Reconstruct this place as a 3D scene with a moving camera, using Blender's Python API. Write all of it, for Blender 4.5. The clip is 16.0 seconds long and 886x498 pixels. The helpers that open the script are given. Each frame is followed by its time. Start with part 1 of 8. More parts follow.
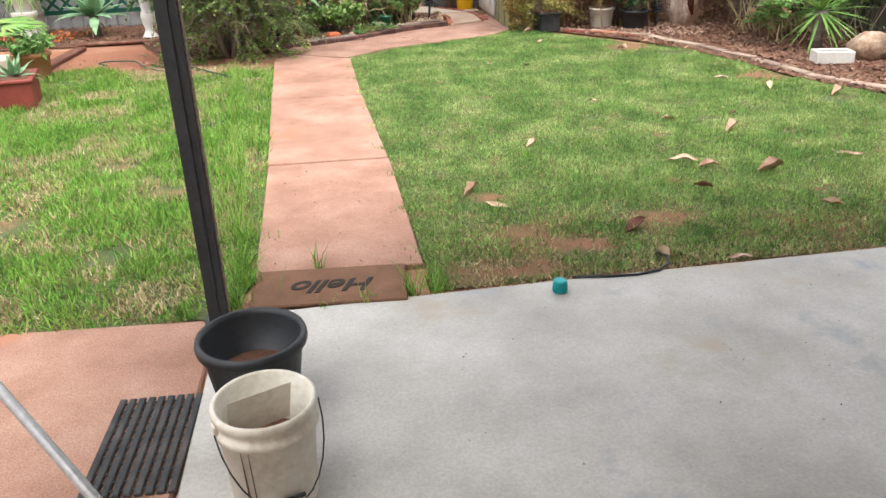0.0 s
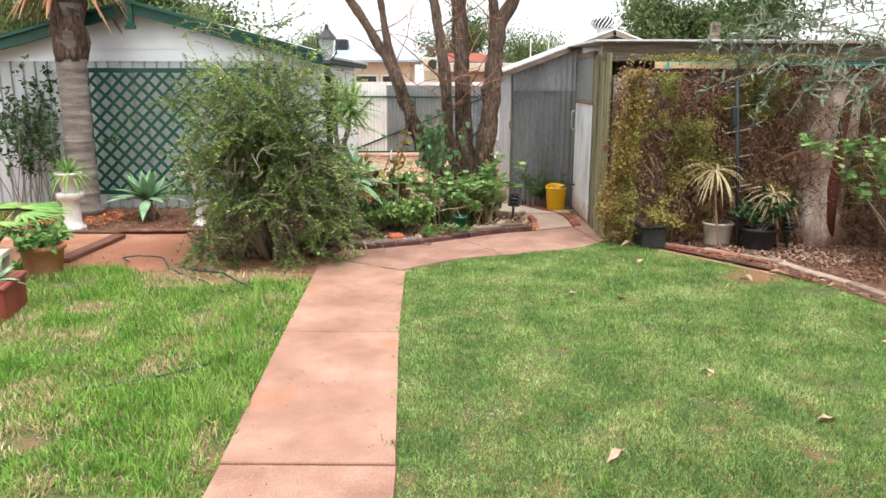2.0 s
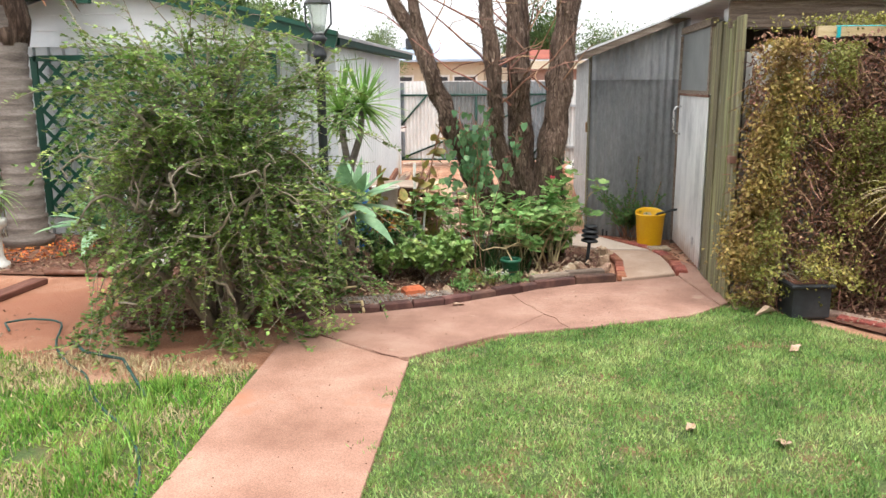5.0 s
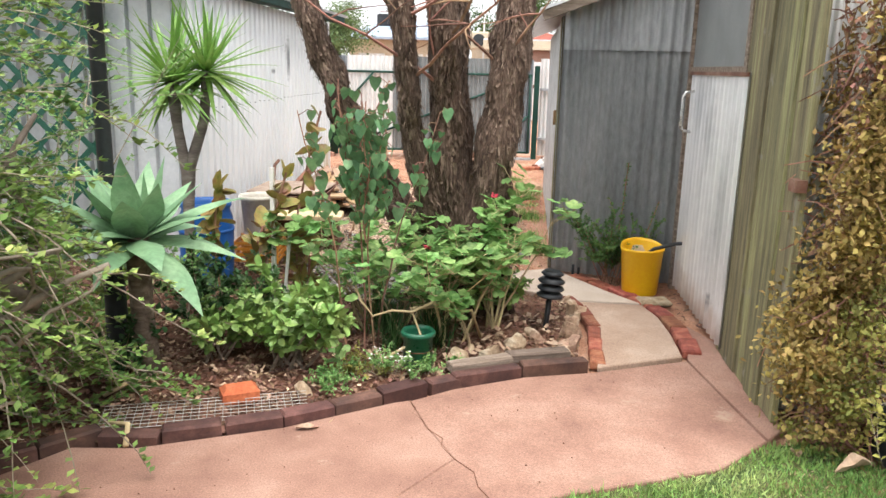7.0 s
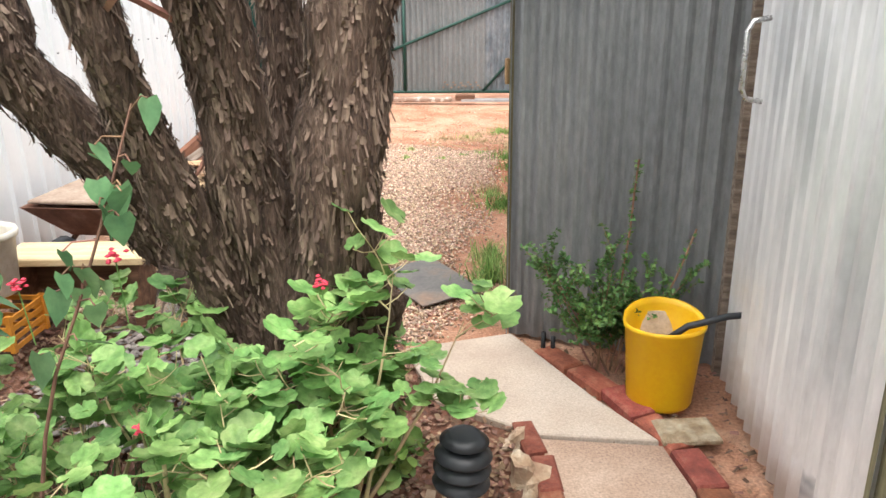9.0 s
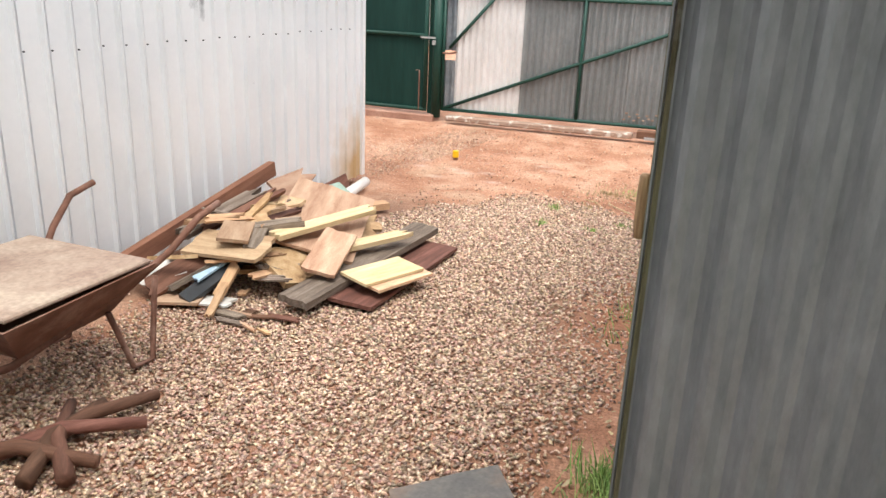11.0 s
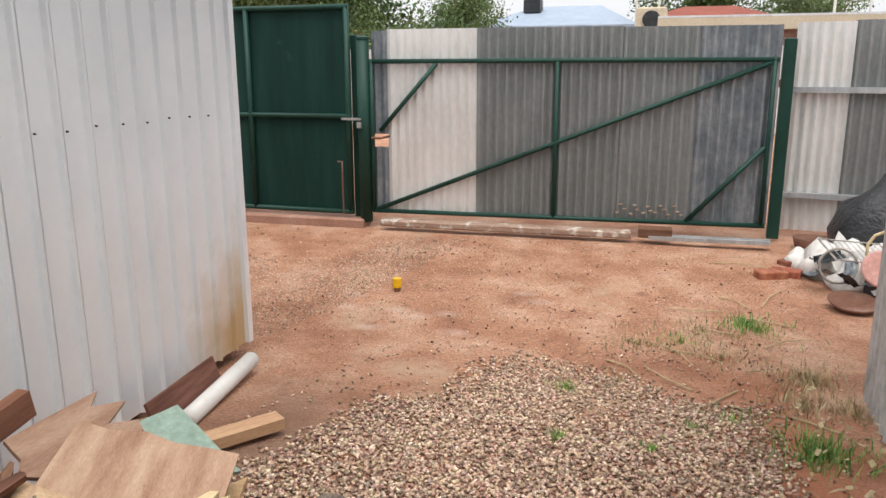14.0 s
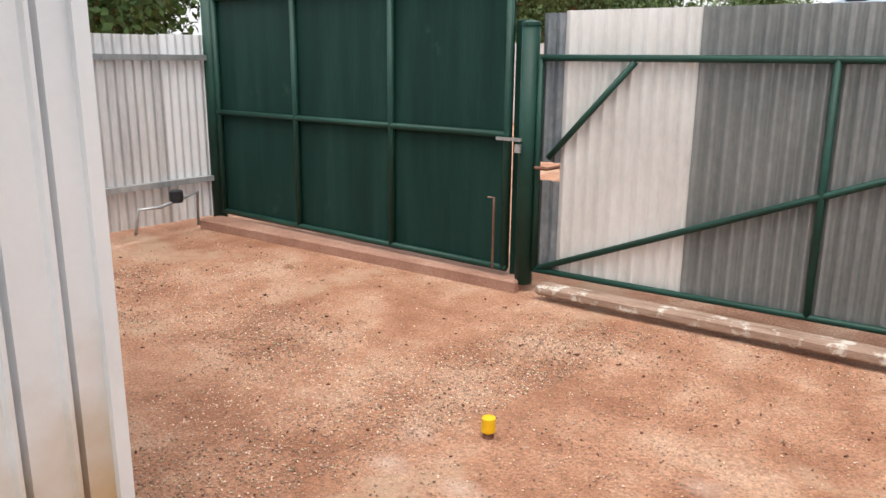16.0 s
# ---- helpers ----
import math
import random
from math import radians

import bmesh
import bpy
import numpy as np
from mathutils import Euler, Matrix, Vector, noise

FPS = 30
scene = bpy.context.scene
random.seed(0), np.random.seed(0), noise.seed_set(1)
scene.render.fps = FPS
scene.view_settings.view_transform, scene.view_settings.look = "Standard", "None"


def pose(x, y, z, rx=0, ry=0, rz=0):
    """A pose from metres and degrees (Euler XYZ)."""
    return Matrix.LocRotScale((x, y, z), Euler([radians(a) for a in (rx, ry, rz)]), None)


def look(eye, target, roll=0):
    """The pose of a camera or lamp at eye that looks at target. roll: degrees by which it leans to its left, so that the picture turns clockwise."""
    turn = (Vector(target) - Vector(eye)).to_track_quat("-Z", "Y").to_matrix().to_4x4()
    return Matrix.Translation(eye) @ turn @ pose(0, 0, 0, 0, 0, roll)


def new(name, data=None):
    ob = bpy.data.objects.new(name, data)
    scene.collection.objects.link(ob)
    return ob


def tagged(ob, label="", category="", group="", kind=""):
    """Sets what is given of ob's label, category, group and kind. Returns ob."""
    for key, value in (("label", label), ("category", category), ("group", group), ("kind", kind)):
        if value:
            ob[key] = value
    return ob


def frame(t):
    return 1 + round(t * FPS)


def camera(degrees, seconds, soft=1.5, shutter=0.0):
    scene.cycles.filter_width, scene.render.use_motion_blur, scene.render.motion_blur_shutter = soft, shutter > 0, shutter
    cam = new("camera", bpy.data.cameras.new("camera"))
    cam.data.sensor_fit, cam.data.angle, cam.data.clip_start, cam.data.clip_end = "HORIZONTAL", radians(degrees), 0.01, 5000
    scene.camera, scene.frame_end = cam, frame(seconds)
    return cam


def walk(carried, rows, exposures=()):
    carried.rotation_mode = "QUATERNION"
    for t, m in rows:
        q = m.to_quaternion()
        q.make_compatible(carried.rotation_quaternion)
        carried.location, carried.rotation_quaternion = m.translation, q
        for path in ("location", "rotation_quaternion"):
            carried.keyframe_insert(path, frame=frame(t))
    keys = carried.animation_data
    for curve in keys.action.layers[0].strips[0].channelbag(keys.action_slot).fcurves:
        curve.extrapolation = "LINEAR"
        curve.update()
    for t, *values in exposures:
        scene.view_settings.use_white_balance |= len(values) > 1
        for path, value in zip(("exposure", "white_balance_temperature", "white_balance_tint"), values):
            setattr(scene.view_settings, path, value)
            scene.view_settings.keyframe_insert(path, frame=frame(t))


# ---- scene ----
cam = camera(59.7, 16.0)
EXPOSURES = [(0, 0.9), (0.6, 0.95), (2, 0.78), (3.5, 0.68), (6, 0.95), (8, 1.0), (9.5, 1.25), (11.8, 0.48), (13, 0.24), (14.5, 0.2), (16, 0.42)]
PATH = [
    (0, (0.081, 0.255, 1.658), (0.298, 2.06, 0.824), -1.8),
    (0.5, (0.313, 0.678, 1.708), (0.448, 2.517, 0.936), -0.1),
    (1, (0.462, 1.214, 1.71), (0.558, 3.079, 0.994), -0.3),
    (1.5, (0.547, 1.667, 1.732), (0.591, 3.577, 1.138), -0.1),
    (2, (0.588, 2.105, 1.758), (0.568, 4.059, 1.331), 0.1),
    (2.5, (0.601, 2.482, 1.764), (0.56, 4.447, 1.397), -0.5),
    (3, (0.646, 2.884, 1.759), (0.569, 4.841, 1.353), 0.3),
    (3.5, (0.649, 3.282, 1.749), (0.545, 5.236, 1.333), -0.1),
    (3.7, (0.652, 3.452, 1.738), (0.547, 5.406, 1.323), -0.5),
    (5.8, (0.944, 5.908, 1.537), (0.672, 7.843, 1.111), -0.1),
    (6, (0.935, 6.149, 1.539), (0.68, 8.083, 1.1), -0.1),
    (6.5, (1.045, 6.774, 1.488), (0.831, 8.711, 1.039), 0.5),
    (7, (1.131, 7.431, 1.476), (0.961, 9.371, 1.018), 1.5),
    (7.5, (1.211, 8.091, 1.45), (1.125, 10.018, 0.922), 0.8),
    (8, (1.321, 8.744, 1.439), (1.197, 10.645, 0.831), 0.5),
    (8.5, (1.43, 9.354, 1.463), (1.274, 11.245, 0.828), -0.6),
    (9, (1.55, 9.974, 1.473), (1.316, 11.852, 0.828), -0.6),
    (9.5, (1.604, 10.584, 1.454), (1.263, 12.432, 0.77), -0.1),
    (9.6, (1.602, 10.685, 1.458), (1.256, 12.531, 0.77), 0.7),
    (11.8, (1.451, 12.541, 1.44), (0.653, 14.285, 0.873), 2.3),
    (12, (1.397, 12.634, 1.436), (0.606, 14.39, 0.897), 2.2),
    (12.5, (1.235, 12.929, 1.457), (0.496, 14.726, 0.986), 1.2),
    (13, (1.074, 13.266, 1.403), (0.369, 15.078, 0.937), -0.4),
    (13.5, (0.863, 13.698, 1.368), (0.245, 15.543, 0.903), -0.8),
    (14, (0.737, 14.199, 1.346), (0.161, 16.057, 0.883), -0.2),
    (14.5, (0.661, 14.727, 1.333), (-0.016, 16.552, 0.876), 0.2),
    (15, (0.645, 15.29, 1.336), (-0.174, 17.058, 0.885), 0.4),
    (15.5, (0.621, 15.888, 1.32), (-0.437, 17.527, 0.879), 0.5),
    (16, (0.601, 16.449, 1.37), (-0.602, 17.973, 0.891), 0.5),
]
walk(cam, [(t, look(eye, target, roll)) for t, eye, target, roll in PATH], EXPOSURES)

# ---- light ----
W = bpy.data.worlds.new("sky")
scene.world = W
W.use_nodes = True
wn, wl = W.node_tree.nodes, W.node_tree.links
sky = wn.new("ShaderNodeTexSky")
sky.sky_type, sky.sun_disc = "NISHITA", False
sky.sun_elevation, sky.sun_rotation = radians(66), radians(221)
sky.air_density, sky.dust_density, sky.ozone_density = 1.0, 6.0, 1.0
hsv = wn.new("ShaderNodeHueSaturation")
hsv.inputs["Saturation"].default_value = 0.14
hsv.inputs["Value"].default_value = 1.9
wl.new(sky.outputs[0], hsv.inputs["Color"])
cloud = wn.new("ShaderNodeMix")
cloud.data_type = "RGBA"
cloud.inputs[0].default_value = 0.7
cloud.inputs[7].default_value = (7.2, 7.35, 7.6, 1)
wl.new(hsv.outputs[0], cloud.inputs[6])
wl.new(cloud.outputs[2], wn["Background"].inputs["Color"])
wn["Background"].inputs["Strength"].default_value = 0.142
sun = new("sun", bpy.data.lights.new("sun", "SUN"))
sun.data.energy, sun.data.angle, sun.data.color = 1.75, radians(30), (1.0, 0.95, 0.88)
sun.matrix_world = look((0, 0, 0), (-0.27, 0.31, -0.91))
scene.view_settings.exposure = 0.0

R = random.Random(7)
NR = np.random.RandomState(11)


# ---- materials ----
def surf(name, colors, scale=3.0, fine=45.0, rough=0.85, bump=0.4, depth=0.01, metal=0.0, squash=(1, 1, 1), rand=0.0,
         island=0.0, finemix=0.35, detail=6.0, spec=0.4, spots=None, wide=(0.3, 0.7), translucent=0.0, speck=None):
    """Procedural surface: a coarse noise through a colour ramp, a finer grain over it, relief from both."""
    m = bpy.data.materials.new(name)
    m.use_nodes = True
    n, l = m.node_tree.nodes, m.node_tree.links
    b = n["Principled BSDF"]
    tc, mp = n.new("ShaderNodeTexCoord"), n.new("ShaderNodeMapping")
    mp.inputs["Scale"].default_value = squash
    l.new(tc.outputs["Object"], mp.inputs["Vector"])
    oi = n.new("ShaderNodeObjectInfo")
    if rand:
        k = n.new("ShaderNodeMath")
        k.operation = "MULTIPLY"
        k.inputs[1].default_value = 37.0
        l.new(oi.outputs["Random"], k.inputs[0])
        l.new(k.outputs[0], mp.inputs["Location"])
    a = n.new("ShaderNodeTexNoise")
    a.inputs["Scale"].default_value, a.inputs["Detail"].default_value, a.inputs["Roughness"].default_value = scale, detail, 0.6
    f = n.new("ShaderNodeTexNoise")
    f.inputs["Scale"].default_value, f.inputs["Detail"].default_value, f.inputs["Roughness"].default_value = fine, 4.0, 0.65
    l.new(mp.outputs[0], a.inputs["Vector"])
    l.new(mp.outputs[0], f.inputs["Vector"])
    r = n.new("ShaderNodeValToRGB")
    e = r.color_ramp.elements
    while len(e) < len(colors):
        e.new(0.5)
    for i, c in enumerate(colors):
        e[i].position = wide[0] + (wide[1] - wide[0]) * i / max(1, len(colors) - 1)
        e[i].color = (*c, 1)
    l.new(a.outputs["Fac"], r.inputs[0])
    fr = n.new("ShaderNodeValToRGB")
    fr.color_ramp.elements[0].position, fr.color_ramp.elements[1].position = 0.3, 0.72
    fr.color_ramp.elements[0].color, fr.color_ramp.elements[1].color = (0.22, 0.22, 0.22, 1), (0.8, 0.8, 0.8, 1)
    l.new(f.outputs["Fac"], fr.inputs[0])
    mix = n.new("ShaderNodeMix")
    mix.data_type, mix.blend_type = "RGBA", "OVERLAY"
    mix.inputs[0].default_value = finemix
    l.new(r.outputs[0], mix.inputs[6])
    l.new(fr.outputs[0], mix.inputs[7])
    col = mix.outputs[2]
    if spots:
        # spots: colour, scale, threshold: patches of another colour with their own shape
        for c, sc, th in spots:
            s = n.new("ShaderNodeTexNoise")
            s.inputs["Scale"].default_value, s.inputs["Detail"].default_value = sc, 5.0
            s.inputs["Roughness"].default_value = 0.65
            l.new(tc.outputs["Object"], s.inputs["Vector"])
            q = n.new("ShaderNodeMapRange")
            q.inputs[1].default_value, q.inputs[2].default_value = th, th + 0.09
            l.new(s.outputs["Fac"], q.inputs[0])
            mm = n.new("ShaderNodeMix")
            mm.data_type = "RGBA"
            l.new(q.outputs[0], mm.inputs[0])
            l.new(col, mm.inputs[6])
            mm.inputs[7].default_value = (*c, 1)
            col = mm.outputs[2]
    if rand or island:
        src = oi.outputs["Random"]
        if island:
            g = n.new("ShaderNodeNewGeometry")
            src = g.outputs["Random Per Island"]
        amount = island or rand
        q = n.new("ShaderNodeMapRange")
        q.inputs[3].default_value, q.inputs[4].default_value = 1 - amount, 1 + amount
        l.new(src, q.inputs[0])
        h = n.new("ShaderNodeHueSaturation")
        l.new(q.outputs[0], h.inputs["Value"])
        w2 = n.new("ShaderNodeMath")
        w2.operation = "PINGPONG"
        w2.inputs[1].default_value = 0.13
        l.new(src, w2.inputs[0])
        w3 = n.new("ShaderNodeMapRange")
        w3.inputs[1].default_value, w3.inputs[2].default_value = 0.0, 0.13
        w3.inputs[3].default_value, w3.inputs[4].default_value = 0.5 - 0.05 * amount, 0.5 + 0.05 * amount
        l.new(w2.outputs[0], w3.inputs[0])
        l.new(w3.outputs[0], h.inputs["Hue"])
        l.new(col, h.inputs["Color"])
        col = h.outputs[0]
    l.new(col, b.inputs["Base Color"])
    rr = n.new("ShaderNodeMapRange")
    rr.inputs[3].default_value, rr.inputs[4].default_value = max(0.02, rough - 0.12), min(1, rough + 0.12)
    l.new(f.outputs["Fac"], rr.inputs[0])
    l.new(rr.outputs[0], b.inputs["Roughness"])
    b.inputs["Metallic"].default_value = metal
    b.inputs["Specular IOR Level"].default_value = spec
    if bump:
        ad = n.new("ShaderNodeMath")
        ad.operation = "MULTIPLY_ADD"
        ad.inputs[1].default_value = 0.5
        l.new(f.outputs["Fac"], ad.inputs[0])
        l.new(a.outputs["Fac"], ad.inputs[2])
        bp = n.new("ShaderNodeBump")
        bp.inputs["Strength"].default_value, bp.inputs["Distance"].default_value = bump, depth
        l.new(ad.outputs[0], bp.inputs["Height"])
        l.new(bp.outputs[0], b.inputs["Normal"])
    if translucent:
        tr = n.new("ShaderNodeBsdfTranslucent")
        l.new(col, tr.inputs["Color"])
        ms = n.new("ShaderNodeMixShader")
        ms.inputs[0].default_value = translucent
        l.new(b.outputs[0], ms.inputs[1])
        l.new(tr.outputs[0], ms.inputs[2])
        l.new(ms.outputs[0], n["Material Output"].inputs["Surface"])
    return m


SOIL = surf("red_soil", [(0.31, 0.14, 0.08), (0.42, 0.215, 0.132), (0.51, 0.315, 0.215)], 2.6, 75, 0.95, 1.0, 0.03, finemix=0.75, wide=(0.34, 0.66),
            spots=[((0.46, 0.30, 0.20), 0.9, 0.58), ((0.28, 0.135, 0.08), 4.1, 0.62), ((0.52, 0.36, 0.26), 9, 0.65), ((0.17, 0.10, 0.07), 26, 0.70)])
LAWNSOIL = surf("lawn_soil", [(0.06, 0.10, 0.028), (0.11, 0.12, 0.042), (0.22, 0.12, 0.06)], 4.5, 70, 0.95, 1.0, 0.03, finemix=0.85, wide=(0.38, 0.68))
BEDSOIL = surf("bed_soil", [(0.07, 0.035, 0.022), (0.15, 0.065, 0.04), (0.24, 0.12, 0.075)], 3, 70, 0.95, 0.9, 0.02, finemix=0.6)
PINK = surf("pink_concrete", [(0.24, 0.125, 0.086), (0.325, 0.18, 0.13), (0.395, 0.245, 0.182)], 2.4, 150, 0.88, 0.55, 0.005, finemix=0.6,
            spots=[((0.36, 0.165, 0.10), 1.1, 0.60), ((0.20, 0.10, 0.07), 17, 0.71)])
TANC = surf("weathered_tan_concrete", [(0.205, 0.108, 0.080), (0.295, 0.166, 0.123), (0.37, 0.23, 0.175)], 2.6, 150, 0.9, 0.55, 0.005, finemix=0.6,
            spots=[((0.24, 0.15, 0.11), 1.5, 0.60), ((0.14, 0.085, 0.06), 19, 0.72), ((0.38, 0.27, 0.20), 5, 0.64)])
GREYC = surf("grey_concrete", [(0.33, 0.305, 0.28), (0.43, 0.41, 0.38), (0.53, 0.51, 0.485)], 2.0, 90, 0.42, 0.22, 0.003, finemix=0.25,
             spots=[((0.40, 0.33, 0.25), 0.9, 0.56), ((0.30, 0.31, 0.33), 1.7, 0.60), ((0.16, 0.14, 0.12), 30, 0.77)])
PALEC = surf("pale_concrete", [(0.36, 0.28, 0.22), (0.44, 0.36, 0.29), (0.50, 0.43, 0.36)], 2, 120, 0.8, 0.25, 0.003,
             spots=[((0.30, 0.25, 0.2), 18, 0.74)])
CREAMC = surf("warm_cream_concrete", [(0.27, 0.175, 0.125), (0.36, 0.25, 0.185), (0.44, 0.33, 0.255)], 2.5, 120, 0.88, 0.5, 0.004, finemix=0.55, spots=[((0.24, 0.16, 0.12), 16, 0.71)])
REDBRICK = surf("red_paver", [(0.15, 0.045, 0.03), (0.27, 0.08, 0.05), (0.36, 0.16, 0.10)], 14, 90, 0.9, 0.8, 0.01, rand=0.3)
DARKBRICK = surf("dark_edging", [(0.05, 0.026, 0.023), (0.09, 0.043, 0.034), (0.16, 0.08, 0.062)], 8, 90, 0.8, 0.5, 0.005, rand=0.25)
GALV = surf("galvanised_iron", [(0.31, 0.325, 0.34), (0.41, 0.425, 0.44), (0.51, 0.525, 0.535)], 3.5, 26, 0.42, 0.16, 0.002, metal=0.45, squash=(1, 1, 0.35), rand=0.16, finemix=0.3, spots=[((0.24, 0.16, 0.11), 3.5, 0.72)])
SHEDSIDE = surf("mottled_pale_iron", [(0.36, 0.37, 0.375), (0.49, 0.50, 0.505), (0.62, 0.63, 0.63)], 4, 26, 0.42, 0.2, 0.002, metal=0.35, squash=(1.5, 1.5, 0.6), finemix=0.45, spots=[((0.28, 0.27, 0.25), 5, 0.66)])
GALVDARK = surf("weathered_iron", [(0.17, 0.178, 0.187), (0.225, 0.235, 0.243), (0.29, 0.298, 0.305)], 2.2, 30, 0.42, 0.2, 0.002, metal=0.5, squash=(1.4, 1.4, 0.5), finemix=0.3, rand=0.05,
               spots=[((0.20, 0.15, 0.12), 3.0, 0.70), ((0.42, 0.44, 0.45), 22, 0.74)])
GALVWHITE = surf("pale_iron", [(0.56, 0.57, 0.58), (0.69, 0.70, 0.71), (0.79, 0.80, 0.80)], 3.2, 30, 0.34, 0.12, 0.002, metal=0.45, squash=(1.6, 1.6, 0.35), finemix=0.3,
                 spots=[((0.23, 0.24, 0.26), 1.7, 0.66)])
GATEGREY = surf("grey_gate_iron", [(0.215, 0.232, 0.232), (0.245, 0.26, 0.26), (0.29, 0.303, 0.302)], 3.5, 30, 0.42, 0.12, 0.002, metal=0.45, squash=(1, 1, 0.6), rand=0.10, finemix=0.2, spots=[((0.37, 0.385, 0.38), 16, 0.72)])
GATECREAM = surf("cream_gate_iron", [(0.60, 0.59, 0.57), (0.68, 0.675, 0.66), (0.76, 0.755, 0.745)], 3.2, 30, 0.42, 0.1, 0.002, metal=0.3, squash=(1, 1, 0.5), finemix=0.2)
GATEBLUE = surf("bluish_gate_iron", [(0.15, 0.175, 0.20), (0.205, 0.23, 0.25), (0.31, 0.33, 0.345)], 6, 30, 0.46, 0.1, 0.002, metal=0.45, squash=(1, 1, 0.6))
COLORB = surf("painted_steel", [(0.74, 0.765, 0.79), (0.80, 0.82, 0.84), (0.85, 0.865, 0.88)], 1.3, 30, 0.38, 0.05, 0.001, metal=0.2, finemix=0.12,
              spots=[((0.52, 0.54, 0.56), 6.5, 0.70)])
# COLORB's cladding again, a darker copy for the dimmer light on the front.
COLORBDIM = surf("painted_steel_dim_front", [(0.50, 0.525, 0.55), (0.57, 0.59, 0.61), (0.63, 0.65, 0.665)], 1.3, 30, 0.5, 0.05, 0.001, metal=0.05, finemix=0.2)
GREEN = surf("green_paint", [(0.006, 0.032, 0.023), (0.009, 0.045, 0.033), (0.014, 0.06, 0.045)], 2, 40, 0.5, 0.1, 0.002, finemix=0.2, spec=0.3)
GREENPANEL = surf("weathered_green_panel", [(0.003, 0.020, 0.016), (0.005, 0.029, 0.023), (0.010, 0.040, 0.032)], 1.6, 20, 0.7, 0.1, 0.002, squash=(4, 4, 0.35), finemix=0.3, spec=0.2,
                  spots=[((0.018, 0.050, 0.038), 2.5, 0.64)])
GREENTRIM = surf("green_trim", [(0.006, 0.055, 0.035), (0.009, 0.075, 0.048)], 2, 40, 0.45, 0.1, 0.002, finemix=0.15)
MOSSWOOD = surf("mossy_timber", [(0.085, 0.073, 0.045), (0.158, 0.145, 0.080), (0.26, 0.255, 0.125)], 3.2, 34, 0.9, 0.9, 0.008, squash=(5, 5, 0.22), finemix=0.7, rand=0.25, wide=(0.34, 0.66), spots=[((0.20, 0.19, 0.15), 6, 0.62)])
GREYWOOD = surf("grey_weathered_wood", [(0.10, 0.073, 0.055), (0.19, 0.145, 0.112), (0.30, 0.245, 0.20)], 3, 40, 0.9, 0.8, 0.006, squash=(1.2, 14, 14), finemix=0.6, rand=0.2)
PLY = surf("raw_ply", [(0.40, 0.22, 0.12), (0.52, 0.32, 0.18), (0.60, 0.40, 0.24)], 2.5, 30, 0.8, 0.3, 0.002, squash=(1, 6, 6), rand=0.2,
           spots=[((0.30, 0.18, 0.11), 6, 0.68)])
PALEPINE = surf("pale_pine", [(0.52, 0.38, 0.20), (0.62, 0.48, 0.28), (0.68, 0.56, 0.36)], 2.5, 40, 0.75, 0.3, 0.002, squash=(1, 10, 10), rand=0.1)
DARKWOOD = surf("dark_stained_wood", [(0.07, 0.03, 0.018), (0.12, 0.055, 0.033), (0.20, 0.10, 0.065)], 3, 40, 0.8, 0.5, 0.004, squash=(1, 10, 10), rand=0.3)
REDWOOD = surf("red_brown_beam", [(0.16, 0.065, 0.04), (0.23, 0.10, 0.06), (0.29, 0.14, 0.09)], 3, 40, 0.8, 0.4, 0.003, squash=(1, 10, 10))
BARK = surf("flaking_bark", [(0.035, 0.02, 0.014), (0.105, 0.066, 0.047), (0.23, 0.16, 0.12)], 11, 45, 0.95, 1.0, 0.04, squash=(3, 3, 0.5), finemix=0.8)
FLAKE = surf("bark_flake", [(0.07, 0.045, 0.033), (0.14, 0.095, 0.07), (0.27, 0.195, 0.148)], 14, 60, 0.95, 0.9, 0.008, squash=(2, 2, 0.5), island=0.2, finemix=0.5)
PALMBARK = surf("ringed_palm_bark", [(0.085, 0.068, 0.06), (0.165, 0.138, 0.12), (0.26, 0.225, 0.20)], 3, 40, 0.9, 0.8, 0.01, squash=(1, 1, 5), finemix=0.5)
GUM = surf("pale_gum_bark", [(0.38, 0.25, 0.20), (0.55, 0.43, 0.37), (0.68, 0.60, 0.55)], 5, 50, 0.85, 0.8, 0.012, squash=(1.5, 1.5, 0.6), finemix=0.55, spots=[((0.40, 0.235, 0.175), 2.2, 0.50), ((0.16, 0.06, 0.04), 9, 0.66)])
SPLIT = surf("split_heartwood", [(0.06, 0.015, 0.01), (0.16, 0.04, 0.025)], 6, 50, 0.9, 0.8, 0.01, squash=(2, 2, 0.5))
TWIG = surf("grey_twig", [(0.20, 0.16, 0.12), (0.33, 0.28, 0.22)], 8, 60, 0.9, 0.3, 0.002, island=0.35)
BROWNTWIG = surf("dry_brown_twig", [(0.13, 0.062, 0.042), (0.36, 0.20, 0.135)], 8, 60, 0.95, 0.3, 0.002, island=0.5)
GRASS = surf("lawn_blades", [(0.115, 0.225, 0.06), (0.23, 0.36, 0.105), (0.45, 0.53, 0.22)], 2.2, 9, 0.75, 0, island=0.5, finemix=0.3, translucent=0.3, spec=0.25)
TALLGRASS = surf("long_blades", [(0.12, 0.25, 0.04), (0.20, 0.37, 0.065), (0.34, 0.46, 0.13)], 2.2, 9, 0.75, 0, island=0.5, finemix=0.3, translucent=0.35, spec=0.25)
STRAW = surf("straw", [(0.36, 0.27, 0.14), (0.52, 0.43, 0.26)], 5, 20, 0.9, 0, island=0.3)
BUSHLEAF = surf("small_bush_leaf", [(0.06, 0.12, 0.032), (0.18, 0.28, 0.07), (0.42, 0.50, 0.15)], 3.4, 15, 0.6, 0, island=0.5, translucent=0.3, finemix=0.3)
